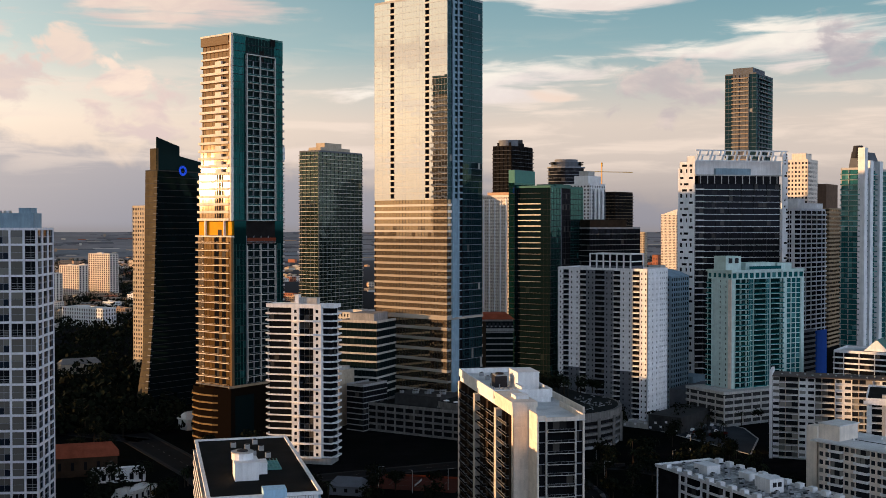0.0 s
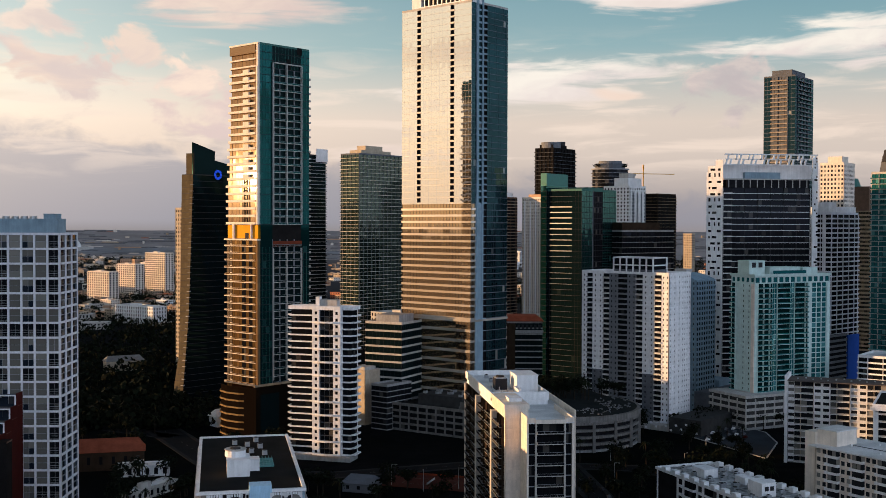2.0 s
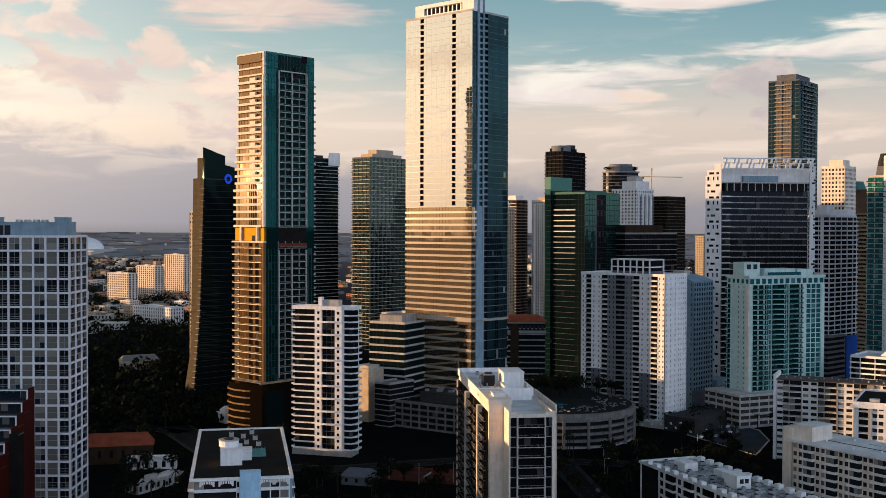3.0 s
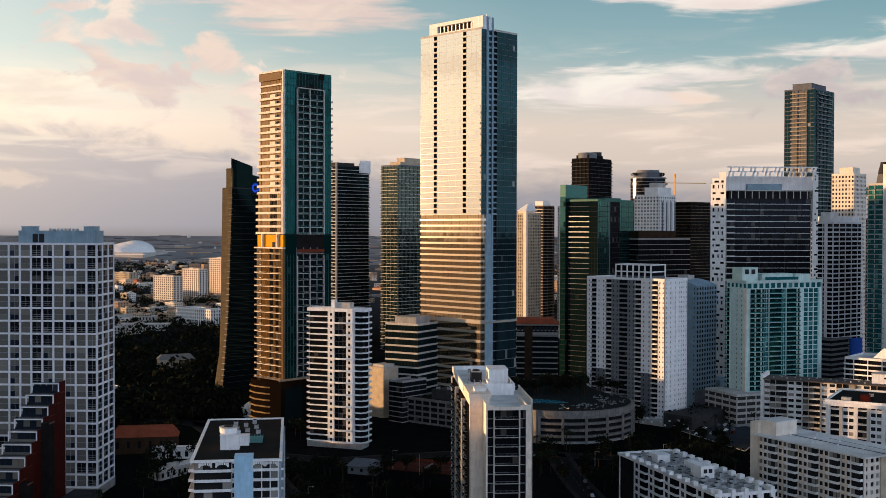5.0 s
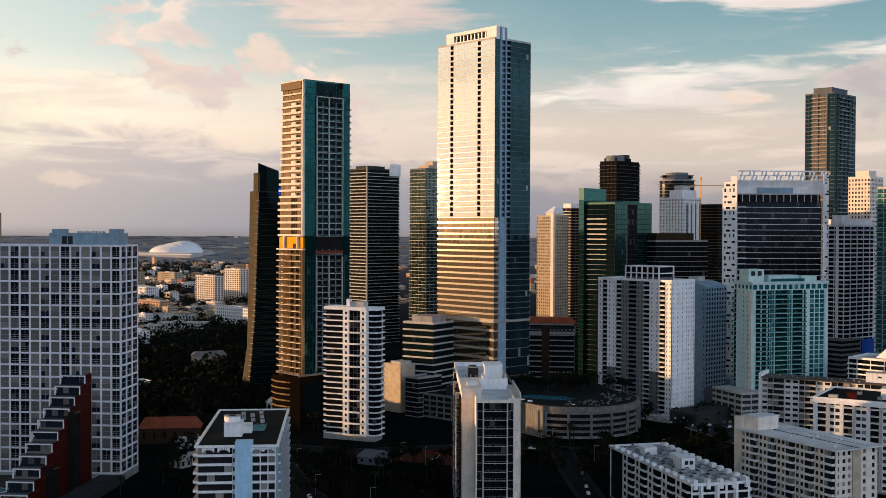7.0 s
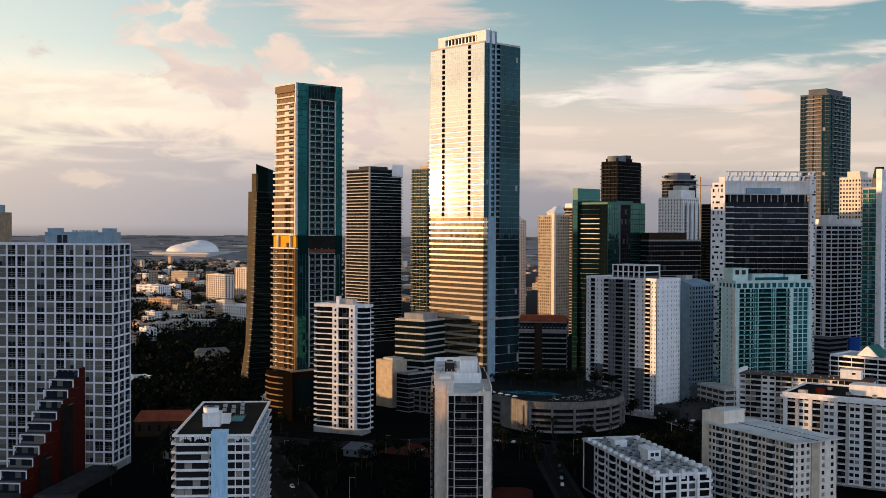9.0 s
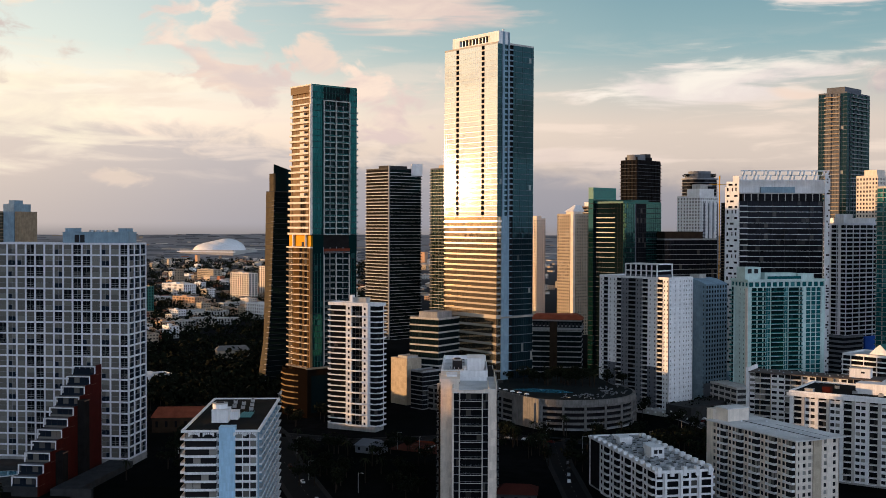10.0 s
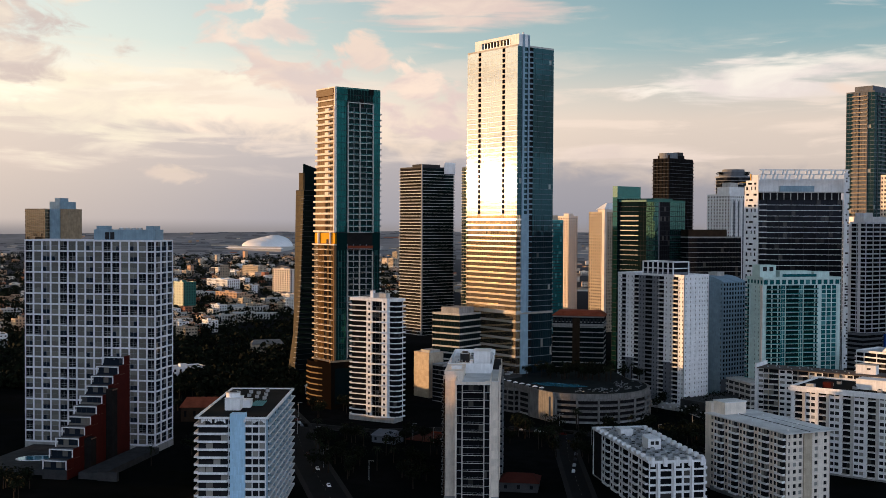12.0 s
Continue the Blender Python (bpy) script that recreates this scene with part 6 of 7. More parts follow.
for k in range(14):
    part("attic_window", Geo().box(-0.3, -0.2, 1.2 + 2.9 * k, 2.9 + 2.9 * k, 44.8, 48, DARKMET), tw)


tw = window_tower("apartment_tower", "cream and pink tower with white pilasters lit by the sun", 182, 1152, 45, 42, 20, 146, 3.4, CREAM, G_RES, 2.6, 1.3, roofboxes=((1, 16, 2, 34, 4.0, PEACH),))
for k in range(6):
    part("pilaster", Geo().box(-0.7, 0.0, 1.0 + 7.3 * k, 2.2 + 7.3 * k, 0, 143, WHITE), tw)
tw = window_tower("apartment_tower", "pale yellow far tower with a sloping top", 785, 2472, 45, 40, 26, 140, 3.6, CREAM, G_RES, 3.2, 1.8)
part("sloping_top", Geo().prism([(0, 0), (26, 0), (26, 36), (0, 36)], 141, 152, CREAM, [(4, 0), (22, 0), (22, 4), (4, 4)]), tw)
window_tower("apartment_tower", "slim pale far tower above the low town", 436, 1540, 45, 14, 8, 105, 3.4, BEIGE, G_RES, 2.6, 1.3)


def green_tower():
    a, b = 28.5, 55.0
    t = tower("office_tower", "green glass office tower with pale louvres", 151.6, 814.4, 39.0, a, b)
    gl = dict(g=G_GREEN, sp=2.6, band=0.4, mm=DARKMET)
    dk = dict(gl, g=G_BLACK, band=0.2)
    lou = dict(m=DARKMET, g=G_BLACK, d=0.5, rail=0.0, sp=3)
    right = [(0, 17, 'glass', gl), (17, 19, 'blank', dict(m=SLATE, d=-0.3)), (19, 33, 'glass', dict(gl, g=G_DARK)), (33, b, 'glass', gl)]
    z = 0.0
    # louvre edges run darker and thinner downward, painting the shade lower down
    for n, thick, edge in ((18, 0.14, SLATE), (6, 0.3, MIDGREY), (4, 0.62, PALE), (5, 0.8, CREAM), (2, 0.2, SLATE)):
        L = [(0, 8, 'glass', dk), (8, 27, 'balc', dict(lou, slab=thick, sm=edge)), (27, a, 'glass', dk)]
        z = storeys(t, a, b, z, n, 4.1, {'L': L, 'R': right, 'F': [(0, a, 'glass', gl)], 'K': [(0, b, 'glass', gl)]})
    roof(t, a, b, z, GREENP, ROOFGR, 1.6, boxes=((20, 45, 6, 22, 3.0, GREENP),))
    part("screen_slab", Geo().box(-2, 30, a + 0.4, a + 5.5, 0, 146, DARKMET).box(-2, 30, a + 0.4, a + 5.5, 146, 157, SEAGREEN), t, "tall green glass screen slab")
    g = Geo()
    for i in range(36):
        for j in range(12):
            g.quad((-2 + 2.66 * j + 0.06, a + 0.34, i * 4.1 + 0.25), (-2 + 2.66 * (j + 1) - 0.06, a + 0.34, i * 4.1 + 0.25), (-2 + 2.66 * (j + 1) - 0.06, a + 0.34, i * 4.1 + 4.0), (-2 + 2.66 * j + 0.06, a + 0.34, i * 4.1 + 4.0), G_GREEN)
        g.quad((-2.06, a + 5.4, i * 4.1 + 0.25), (-2.06, a + 0.5, i * 4.1 + 0.25), (-2.06, a + 0.5, i * 4.1 + 4.0), (-2.06, a + 5.4, i * 4.1 + 4.0), G_GREEN)
    part("screen_panes", g, t)


green_tower()


def bay_glass_tower():
    t = balcony_tower("apartment_tower", "aqua glass balcony tower with tall white fins and a dark dome", 332.6, 700, 50, 13.5, 44, 152, 3.4, PALE, G_AQUA, G_AQUA, dep=1.5, slabm=PALE)
    for s, top in ((0, 166), (9, 158), (24, 158)):
        part("white_fin", Geo().box(s - 1.5, s + 3.2, -3.0, 1.5, 0, top, WHITE), t)
    part("dome", Geo().prism([(8, 1), (34, 1), (34, 12), (8, 12)], 153, 164, SLATE, [(8, 3), (28, 3), (28, 10), (8, 10)]).tube(9, 6, 160, 168, 4.5, 3.0, DARKMET, 14), t)


bay_glass_tower()


def gable_house():
    t = balcony_tower("apartment_block", "white tiered apartment block with a green gabled roof", 312, 604, 40, 40, 30, 42, 3.3, WHITE, G_DARK, WHITE, dep=1.6, roofm=ROOFLT)
    n = Geo().prism([(4, 10), (20, 10), (20, 24), (4, 24)], 43.3, 50, GREENP, [(4, 16.9), (20, 16.9), (20, 17.1), (4, 17.1)])
    part("gable_roof", n, t, "green gabled roof")
    part("gable_wall", Geo().prism([(3.4, 10), (4.0, 10), (4.0, 24), (3.4, 24)], 43.3, 49.6, WHITE, [(3.4, 16.6), (4.0, 16.6), (4.0, 17.4), (3.4, 17.4)]), t)


gable_house()


# ---- round garage with a pool deck ----
def round_garage():
    t = thing("parking_garage", 105, 610, 0, "round concrete parking garage with a pool deck on top", "garage")
    arc = [(43 * math.cos(radians(d)), 43 * math.sin(radians(d))) for d in range(-118, 50, 6)]
    back = [(20, 70), (-45, 66)]
    left = [(-56, 11)]
    def poly(k):
        return [(x * k, y * k) for x, y in arc] + back + left
    part("deck", Geo().prism(poly(0.985), 0, 1.2, GREY), t)
    for i in range(4):
        z = 1.2 + 3.6 * i
        part("parking_level", Geo().prism(poly(0.95), z, z + 3.4, ROOM), t)
        part("rail_band", Geo().prism(poly(1.0), z + 2.3, z + 3.6, WEATHERED), t)
    part("parapet", Geo().prism(poly(1.005), 15.6, 18.6, WEATHERED), t)
    g = Geo()
    for d in range(-112, 50, 18):
        x, y = 43.1 * math.cos(radians(d)), 43.1 * math.sin(radians(d))
        part("pier", Geo().box(x - 0.7, x + 0.7, y - 0.7, y + 0.7, 0, 15.8, WEATHERED), t)
    for k in range(6):
        f = k / 5
        x, y = -56 + (arc[0][0] + 56) * f, 11 + (arc[0][1] - 11) * f
        part("pier", Geo().box(x - 0.6, x + 0.6, y - 0.6, y + 0.6, 0, 15.8, WEATHERED), t)
    part("ramp_wall", Geo().prism([(-34, -22), (-18, -40.5), (-17, -40), (-33, -21)], 0, 18.7, WEATHERED), t)
    part("roof_garden", Geo().prism(poly(0.96), 18.6, 18.8, DECK), t)
    p = thing("swimming_pool", 92, 600, -12, "curved blue rooftop pool", "pool", z=18.8)
    part("water", Geo().prism([(-24, 4), (-10, -3), (6, -4), (16, 2), (8, 9), (-12, 11)], 0.0, 0.12, WATER), p)
    for i in range(7):
        x, y = 52 + i * 4.6, 606 - i * 5.4
        u = thing("parasol", x, y, 0, "white square parasol beside the rooftop pool", "parasol", "rooftop parasols", z=18.8)
        part("pole", Geo().tube(0, 0, 0, 2.4, 0.06, 0.06, METAL, 6), u)
        part("canopy", Geo().prism([(-1.6, -1.6), (1.6, -1.6), (1.6, 1.6), (-1.6, 1.6)], 2.2, 2.9, WHITE, [(-0.1, -0.1), (0.1, -0.1), (0.1, 0.1), (-0.1, 0.1)]), u)
    rnd = random.Random(3)
    base = None
    for i in range(60):
        ang, r = rnd.uniform(-1.7, 0.6), rnd.uniform(20, 39)
        m = pose(105 + r * math.cos(ang), 610 + r * math.sin(ang), 18.8, 0, 0, rnd.uniform(0, 360))
        if base is None:
            base = thing("sun_lounger", 0, 0, 0, "grey-blue sun lounger on the pool deck", "lounger", "pool deck loungers")
            part("frame", Geo().box(-0.35, 0.35, -0.95, 0.95, 0.25, 0.35, METAL).box(-0.3, -0.25, -0.9, -0.85, 0, 0.25, METAL).box(0.25, 0.3, -0.9, -0.85, 0, 0.25, METAL).box(-0.3, -0.25, 0.85, 0.9, 0, 0.25, METAL).box(0.25, 0.3, 0.85, 0.9, 0, 0.25, METAL), base)
            part("cushion", Geo().box(-0.33, 0.33, -0.9, 0.3, 0.35, 0.45, SLATE).prism([(-0.33, 0.3), (0.33, 0.3), (0.33, 0.9), (-0.33, 0.9)], 0.4, 0.8, SLATE), base)
            base.matrix_basis = m
        else:
            copy_thing(base, m)


round_garage()


def side_garage():
    a, b = 62.0, 55.0
    t = tower("parking_garage", "long low concrete garage with open decks", 60.0, 601.0, 36.9, a, b, category="garage")
    o = dict(m=WEATHERED, g=G_DARK, sp=6.2, t=0.9, beam=1.2, rows=1)
    z = storeys(t, a, b, 0, 4, 3.6, even(a, b, 'grid', **o), core_in=1.2)
    roof(t, a, b, z, WEATHERED, ROOFDK, 1.6, 0.6, boxes=((10, 30, 20, 50, 6.0, DARK), (34, 44, 6, 16, 3.0, GREY)))
    for i in range(14):
        air_unit(t, 12 + (i * 5 % 17), 22 + (i * 11 % 26), z + 6.25, 1.8)


side_garage()
tw = window_tower("office_block", "low sunlit cream block with a flat roof", -5.0, 651.0, 41, 17, 26, 31, 4.0, BEIGE, G_DARK, 3.2, kind='blank', roofboxes=((3, 18, 3, 13, 2.5, PALE),))
window_tower("office_block", "low dark block with thin white floor lines", 8.0, 634.0, 41, 12, 22, 25, 3.1, GREY, G_DARK, 3.0, kind='band', band=0.5)


# ---- small buildings ----
def gable(name, label, x, y, turn, L, W, h, rh, wallm, roofm, over=0.8):
    t = thing(name, x, y, turn, label, "house")
    part("wall", Geo().box(-L / 2, L / 2, -W / 2, W / 2, 0, h, wallm), t)
    part("roof", Geo().prism([(-L / 2 - over, -W / 2 - over), (L / 2 + over, -W / 2 - over), (L / 2 + over, W / 2 + over), (-L / 2 - over, W / 2 + over)], h, h + rh, roofm,
         [(-L / 2 + W * 0.2, -0.2), (L / 2 - W * 0.2, -0.2), (L / 2 - W * 0.2, 0.2), (-L / 2 + W * 0.2, 0.2)]), t)
    for s in (-1, 1):
        for i in range(max(2, int(L / 5))):
            c = -L / 2 + (i + 0.5) * L / max(2, int(L / 5))
            part("window", Geo().box(c - 0.7, c + 0.7, s * W / 2 - 0.03, s * W / 2 + 0.03, h * 0.35, h * 0.75, G_DARK), t)
    return t


def low_block(x, y, turn, L, W, h, wallm, roofm, floors, label, name="low_building"):
    sp, w, sill = (5.2, 3.1, 0.6) if name == "apartment_block" else (4.0, 1.8, 1.0)
    t = thing(name, x, y, turn, label, "building")
    z = storeys(t, W, L, 0, floors, h / floors, {f: [(0, (L if f in 'RK' else W), 'wall', dict(m=wallm, g=G_DARK, sp=sp, w=w, sill=sill, head=h / floors - 0.6))] for f in 'LRFK'}, joined=True)
    g = Geo().box(0.3, L - 0.3, 0.3, W - 0.3, z, z + 0.2, roofm).box(L * 0.3, L * 0.5, W * 0.3, W * 0.6, z + 0.2, z + 2.6, wallm)
    for x0, x1, y0, y1 in ((0, L, 0, 0.3), (0, L, W - 0.3, W), (0, 0.3, 0.3, W - 0.3), (L - 0.3, L, 0.3, W - 0.3)):
        g.box(x0, x1, y0, y1, z, z + 0.9, wallm)
    part("roof", g, t)
    return t


gable("church", "long church with a red tiled roof and pale walls", -127, 541, 11, 34, 13, 9, 5.5, UMBER, TILE)
gable("house", "white gabled house among dark trees", -88, 655, 40, 14, 9, 6, 4, WHITE, ROOFLT)
# a white pavilion given dark grey, deep shade put into its colour
gable("pavilion", "pale low pavilion with a hipped grey roof", -3, 491, -20, 15, 10, 4, 3.2, SLATE, SLATE)
gable("pavilion", "round-cornered pavilion with a dark red roof", 80, 392, 0, 18, 16, 4.5, 3, STONE, COURT)
gable("house", "tan long house with a brown hipped roof", -204, 905, 25, 30, 12, 8, 4, BEIGE, ROOFGR)
low_block(-118, 520, 8, 24, 9, 4.5, WHITE, ROOFLT, 1, "flat white-roofed low building beside the church")
low_block(-100, 470, 60, 30, 8, 4.0, PALE, ROOFLT, 1, "low pale pavilion wing with a flat roof")
low_block(-212, 690, 40, 26, 16, 11, WHITE, ROOFLT, 3, "white three-storey house block among trees")
low_block(-440, 1690, -38, 50, 18, 46, CREAM, ROOFLT, 13, "cream slab block lit by the low sun", "apartment_block")
low_block(-430, 1830, -38, 46, 18, 52, CREAM, ROOFLT, 15, "cream slab block with a dark side", "apartment_block")
low_block(-395, 1880, -38, 50, 18, 69, CREAM, ROOFLT, 20, "tall pale slab block behind a lower one", "apartment_block")
low_block(-315, 1340, -38, 68, 20, 21, WHITE, ROOFLT, 5, "white five-storey courtyard block with flat roofs")
low_block(-488, 1545, -38, 60, 18, 16, PEACH, ROOFLT, 4, "peach four-storey block with a flat roof")
low_block(-612, 1840, -38, 70, 26, 20, WHITE, ROOFLT, 4, "long white flat-roofed block like a school")
low_block(-690, 2275, -38, 62, 22, 28, BEIGE, ROOFLT, 7, "tan eight-storey block in the plain")
low_block(-362, 1250, 4, 60, 20, 7, PALE, ROOFLT, 2, "long pale flat-roofed shed")
low_block(-400, 1330, 4, 60, 20, 10, PALE, ROOFLT, 2, "long pale two-storey shed")
low_block(-472, 1335, -38, 26, 20, 42, GREENP, ROOFGR, 11, "teal glass office block with flat roof", "office_block")
low_block(-615, 1390, -38, 24, 18, 44, WHITE, ROOFLT, 13, "white narrow apartment block on the plain", "apartment_block")
low_block(-560, 1620, 12, 40, 24, 9, PALE, ROOFLT, 2, "flat pale commercial building with low parapets")
tw = window_tower("apartment_tower", "bronze glass tower with a darker taller core beside it", -482, 1000, 10, 26, 40, 137, 3.6, TAN, G_GOLD, 2.6, kind='glass', band=0.7, bm=TAN)
part("core_shaft", Geo().box(6, 34, -14, -1, 0, 146, BLUEGREY).box(11, 25, -11, -4, 146, 150, BLUEGREY), tw)
part("rear_shaft", Geo().box(6, 31, -24, -15, 0, 138, TAN), tw)
window_tower("apartment_tower", "pale balcony tower behind the dark wedge tower", -150, 905, 42, 20, 20, 130, 3.4, BEIGE, G_RES, 2.8, 1.6)
window_tower("apartment_tower", "grey-green tower seen behind the golden tower", -125.9, 1260, 42, 20, 24, 110, 3.4, GREY, G_RES, 2.8, 1.6)
low_block(-150, 1150, 42, 70, 30, 32, BEIGE, ROOFLT, 8, "peach podium block below the balcony tower", "office_block")
low_block(20, 1010, 42, 40, 40, 36, PALE, ROOFLT, 8, "pale podium block between the towers", "office_block")


# plain apartment blocks added out of view to the west, shading the low foreground
for y, hh in ((388, 22), (446, 60), (496, 62)):
    t = low_block(-318, y, 90, 46, 16, hh, CREAM, ROOFLT, round(hh / 3.3), "plain cream slab block added out of view to block low sun", "apartment_block")
    tagged(t, group="edge slab blocks")


def stadium():
    t = thing("stadium", -1175, 4000, -18, "white domed stadium roof over a pale base, far off", "stadium")
    part("base", Geo().box(-120, 120, -80, 80, 0, 34, PALE).box(-130, 130, -84, -80, 26, 30, WHITE), t)
    seg, rings = 28, 7
    for k, (r, dx, top) in enumerate(((104, 0, 66), (92, 18, 72), (76, 38, 77))):
        g = Geo()
        pts = [[(dx + r * math.cos(radians(90 * j / rings)) * math.cos(6.2832 * i / seg), 74 * r / 104 * math.cos(radians(90 * j / rings)) * math.sin(6.2832 * i / seg), 32 + (top - 32) * math.sin(radians(90 * j / rings))) for i in range(seg)] for j in range(rings + 1)]
        for j in range(rings):
            for i in range(seg):
                g.quad(pts[j][i], pts[j][(i + 1) % seg], pts[j + 1][(i + 1) % seg], pts[j + 1][i], WHITE)
        part("roof_shell", g, t)


stadium()


def scatter_town():
    """Low houses and blocks over the plain, each a thing of its own."""
    rnd = random.Random(11)
    kinds = []
    for i in range(6):
        L, W, fl = rnd.uniform(16, 34), rnd.uniform(11, 18), rnd.choice((1, 2, 2, 3, 3, 4))
        wm = (CREAM, PEACH, BEIGE, PALE, WHITE, PEACH)[i]
        rm = (ROOFLT, ROOFGR, TILE, ROOFLT, ROOFGR, ROOFLT)[i]
        t = low_block(-900 - 60 * i, 2400, -42, L, W, fl * 3.2, wm, rm, fl, ("cream", "peach", "tan", "pale", "white", "peach")[i] + " low town building among dark trees")
        tagged(t, group="town blocks")
        kinds.append(t)
    for i in range(260):
        y = 900 + 3600 * rnd.random() ** 1.5
        x = -0.12 * y - rnd.random() * (150 + 0.32 * y) if i % 4 else rnd.uniform(0.05, 0.35) * y + 80
        if i % 4 == 0 and y < 1700:
            y += 1500
        if i % 5 == 2 and y > 1500:
            x = rnd.uniform(-0.14, 0.06) * y
        if -330 < x < -60 and y < 1250:
            continue
        copy_thing(kinds[rnd.randrange(6)], pose(x, y, 0, 0, 0, rnd.choice((-38, -44, -50, -41, 48, 8))))
    tall = []
    for i, (w, hgt) in enumerate(((WHITE, 40), (BEIGE, 30), (PALE, 55))):
        t = low_block(-1400 + 40 * i, 3300, -40, 26, 18, hgt, w, ROOFLT, int(hgt / 3.3), "mid-rise " + ("white", "tan", "pale grey")[i] + " block far out on the plain", "apartment_block")
        tagged(t, group="far mid-rise blocks")
        tall.append(t)
    for i in range(46):
        y = rnd.uniform(2200, 6000)
        x = -0.12 * y - rnd.random() * 0.36 * y if i % 3 else rnd.uniform(0.06, 0.36) * y
        if -0.36 < x / y < -0.2 and y < 4300:
            continue
        copy_thing(tall[i % 3], pose(x, y, 0, 0, 0, rnd.choice((-42, -48, 40))))


scatter_town()


def far_town():
    """The countless low roofs of the plain, too many and too small to tell one by one."""
    m, nodes, links = start("town_walls")
    geo = nodes.new("ShaderNodeNewGeometry")
    rmp = nodes.new("ShaderNodeValToRGB")
    rmp.color_ramp.interpolation = 'CONSTANT'
    tones = ((0.0, (0.58, 0.48, 0.38)), (0.22, (0.45, 0.28, 0.18)), (0.42, (0.64, 0.58, 0.51)), (0.58, (0.36, 0.27, 0.19)), (0.74, (0.22, 0.20, 0.19)), (0.88, (0.34, 0.13, 0.075)))
    while len(rmp.color_ramp.elements) < len(tones):
        rmp.color_ramp.elements.new(0.5)
    for e, (p, c) in zip(rmp.color_ramp.elements, tones):
        e.position, e.color = p, (*c, 1)
    links.new(geo.outputs["Random Per Island"], rmp.inputs[0])
    bs = nodes.new("ShaderNodeBsdfPrincipled")
    bs.inputs["Roughness"].default_value = 0.8
    bs.inputs["Specular IOR Level"].default_value = 0.05
    links.new(rmp.outputs[0], bs.inputs["Base Color"])
    finish(m, nodes, links, bs)
    rnd = random.Random(77)
    g = Geo()
    for i in range(2300):
        y = 1050 + 6500 * rnd.random() ** 1.6
        if i % 4:
            x = -0.10 * y - 60 - rnd.random() * (220 + 0.5 * y)
        else:
            y += 700
            x = rnd.uniform(-0.1, 0.42) * y
        if -330 < x < -60 and y < 1300:
            continue
        L, W, hh = rnd.uniform(10, 30), rnd.uniform(8, 17), rnd.choice((3.5, 4, 4, 6.5, 7, 10))
        if rnd.random() < 0.05 and y > 2000:
            hh = rnd.uniform(16, 42)
        r = radians(rnd.choice((-40, -44, 48, 46, 5)))
        c, q = math.cos(r), math.sin(r)
        def at(u, v):
            return x + u * c - v * q, y + u * q + v * c
        box = [at(-L / 2, -W / 2), at(L / 2, -W / 2), at(L / 2, W / 2), at(-L / 2, W / 2)]
        if hh < 7 and rnd.random() < 0.5:
            g.prism(box, 0, hh, m)
            eave = [at(-L / 2 - 0.6, -W / 2 - 0.6), at(L / 2 + 0.6, -W / 2 - 0.6), at(L / 2 + 0.6, W / 2 + 0.6), at(-L / 2 - 0.6, W / 2 + 0.6)]
            ridge = [at(-L / 4, -0.2), at(L / 4, -0.2), at(L / 4, 0.2), at(-L / 4, 0.2)]
            g.prism(eave, hh, hh + W * 0.2, m, ridge)
        else:
            g.prism(box, 0, hh, m)
            if y < 3200:
                z = 1.0
                while z + 1.6 < hh:
                    for side in range(4):
                        (xa, ya), (xb, yb) = box[side], box[(side + 1) % 4]
                        nx, ny = (yb - ya), -(xb - xa)
                        ln = math.hypot(nx, ny)
                        nx, ny = nx / ln * 0.06, ny / ln * 0.06
                        cnt = max(2, int(ln / 4.5))
                        for k in range(cnt):
                            f0, f1 = (k + 0.25) / cnt, (k + 0.75) / cnt
                            p0 = (xa + (xb - xa) * f0 + nx, ya + (yb - ya) * f0 + ny)
                            p1 = (xa + (xb - xa) * f1 + nx, ya + (yb - ya) * f1 + ny)
                            g.quad((*p0, z), (*p1, z), (*p1, z + 1.4), (*p0, z + 1.4), DARKMET)
                    z += 3.3
    tagged(new("town_roofs", g.mesh("town_roofs")), "dense low town of pale and peach houses among trees", "town", kind="stuff")
    # the plain beyond, an added rise to the horizon, haze painted into it
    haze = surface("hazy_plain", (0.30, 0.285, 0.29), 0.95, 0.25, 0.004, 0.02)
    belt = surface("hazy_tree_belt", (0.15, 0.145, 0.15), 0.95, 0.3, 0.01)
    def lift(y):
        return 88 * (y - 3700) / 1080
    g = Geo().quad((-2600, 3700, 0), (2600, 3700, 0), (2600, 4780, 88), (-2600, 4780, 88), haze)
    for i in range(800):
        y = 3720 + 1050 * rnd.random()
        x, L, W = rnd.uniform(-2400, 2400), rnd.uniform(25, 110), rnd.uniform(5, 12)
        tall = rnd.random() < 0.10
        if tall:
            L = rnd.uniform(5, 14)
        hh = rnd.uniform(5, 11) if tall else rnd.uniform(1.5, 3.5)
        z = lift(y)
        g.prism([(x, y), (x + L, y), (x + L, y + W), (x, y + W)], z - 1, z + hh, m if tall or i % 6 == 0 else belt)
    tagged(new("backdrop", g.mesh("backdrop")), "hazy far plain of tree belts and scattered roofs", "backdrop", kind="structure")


far_town()


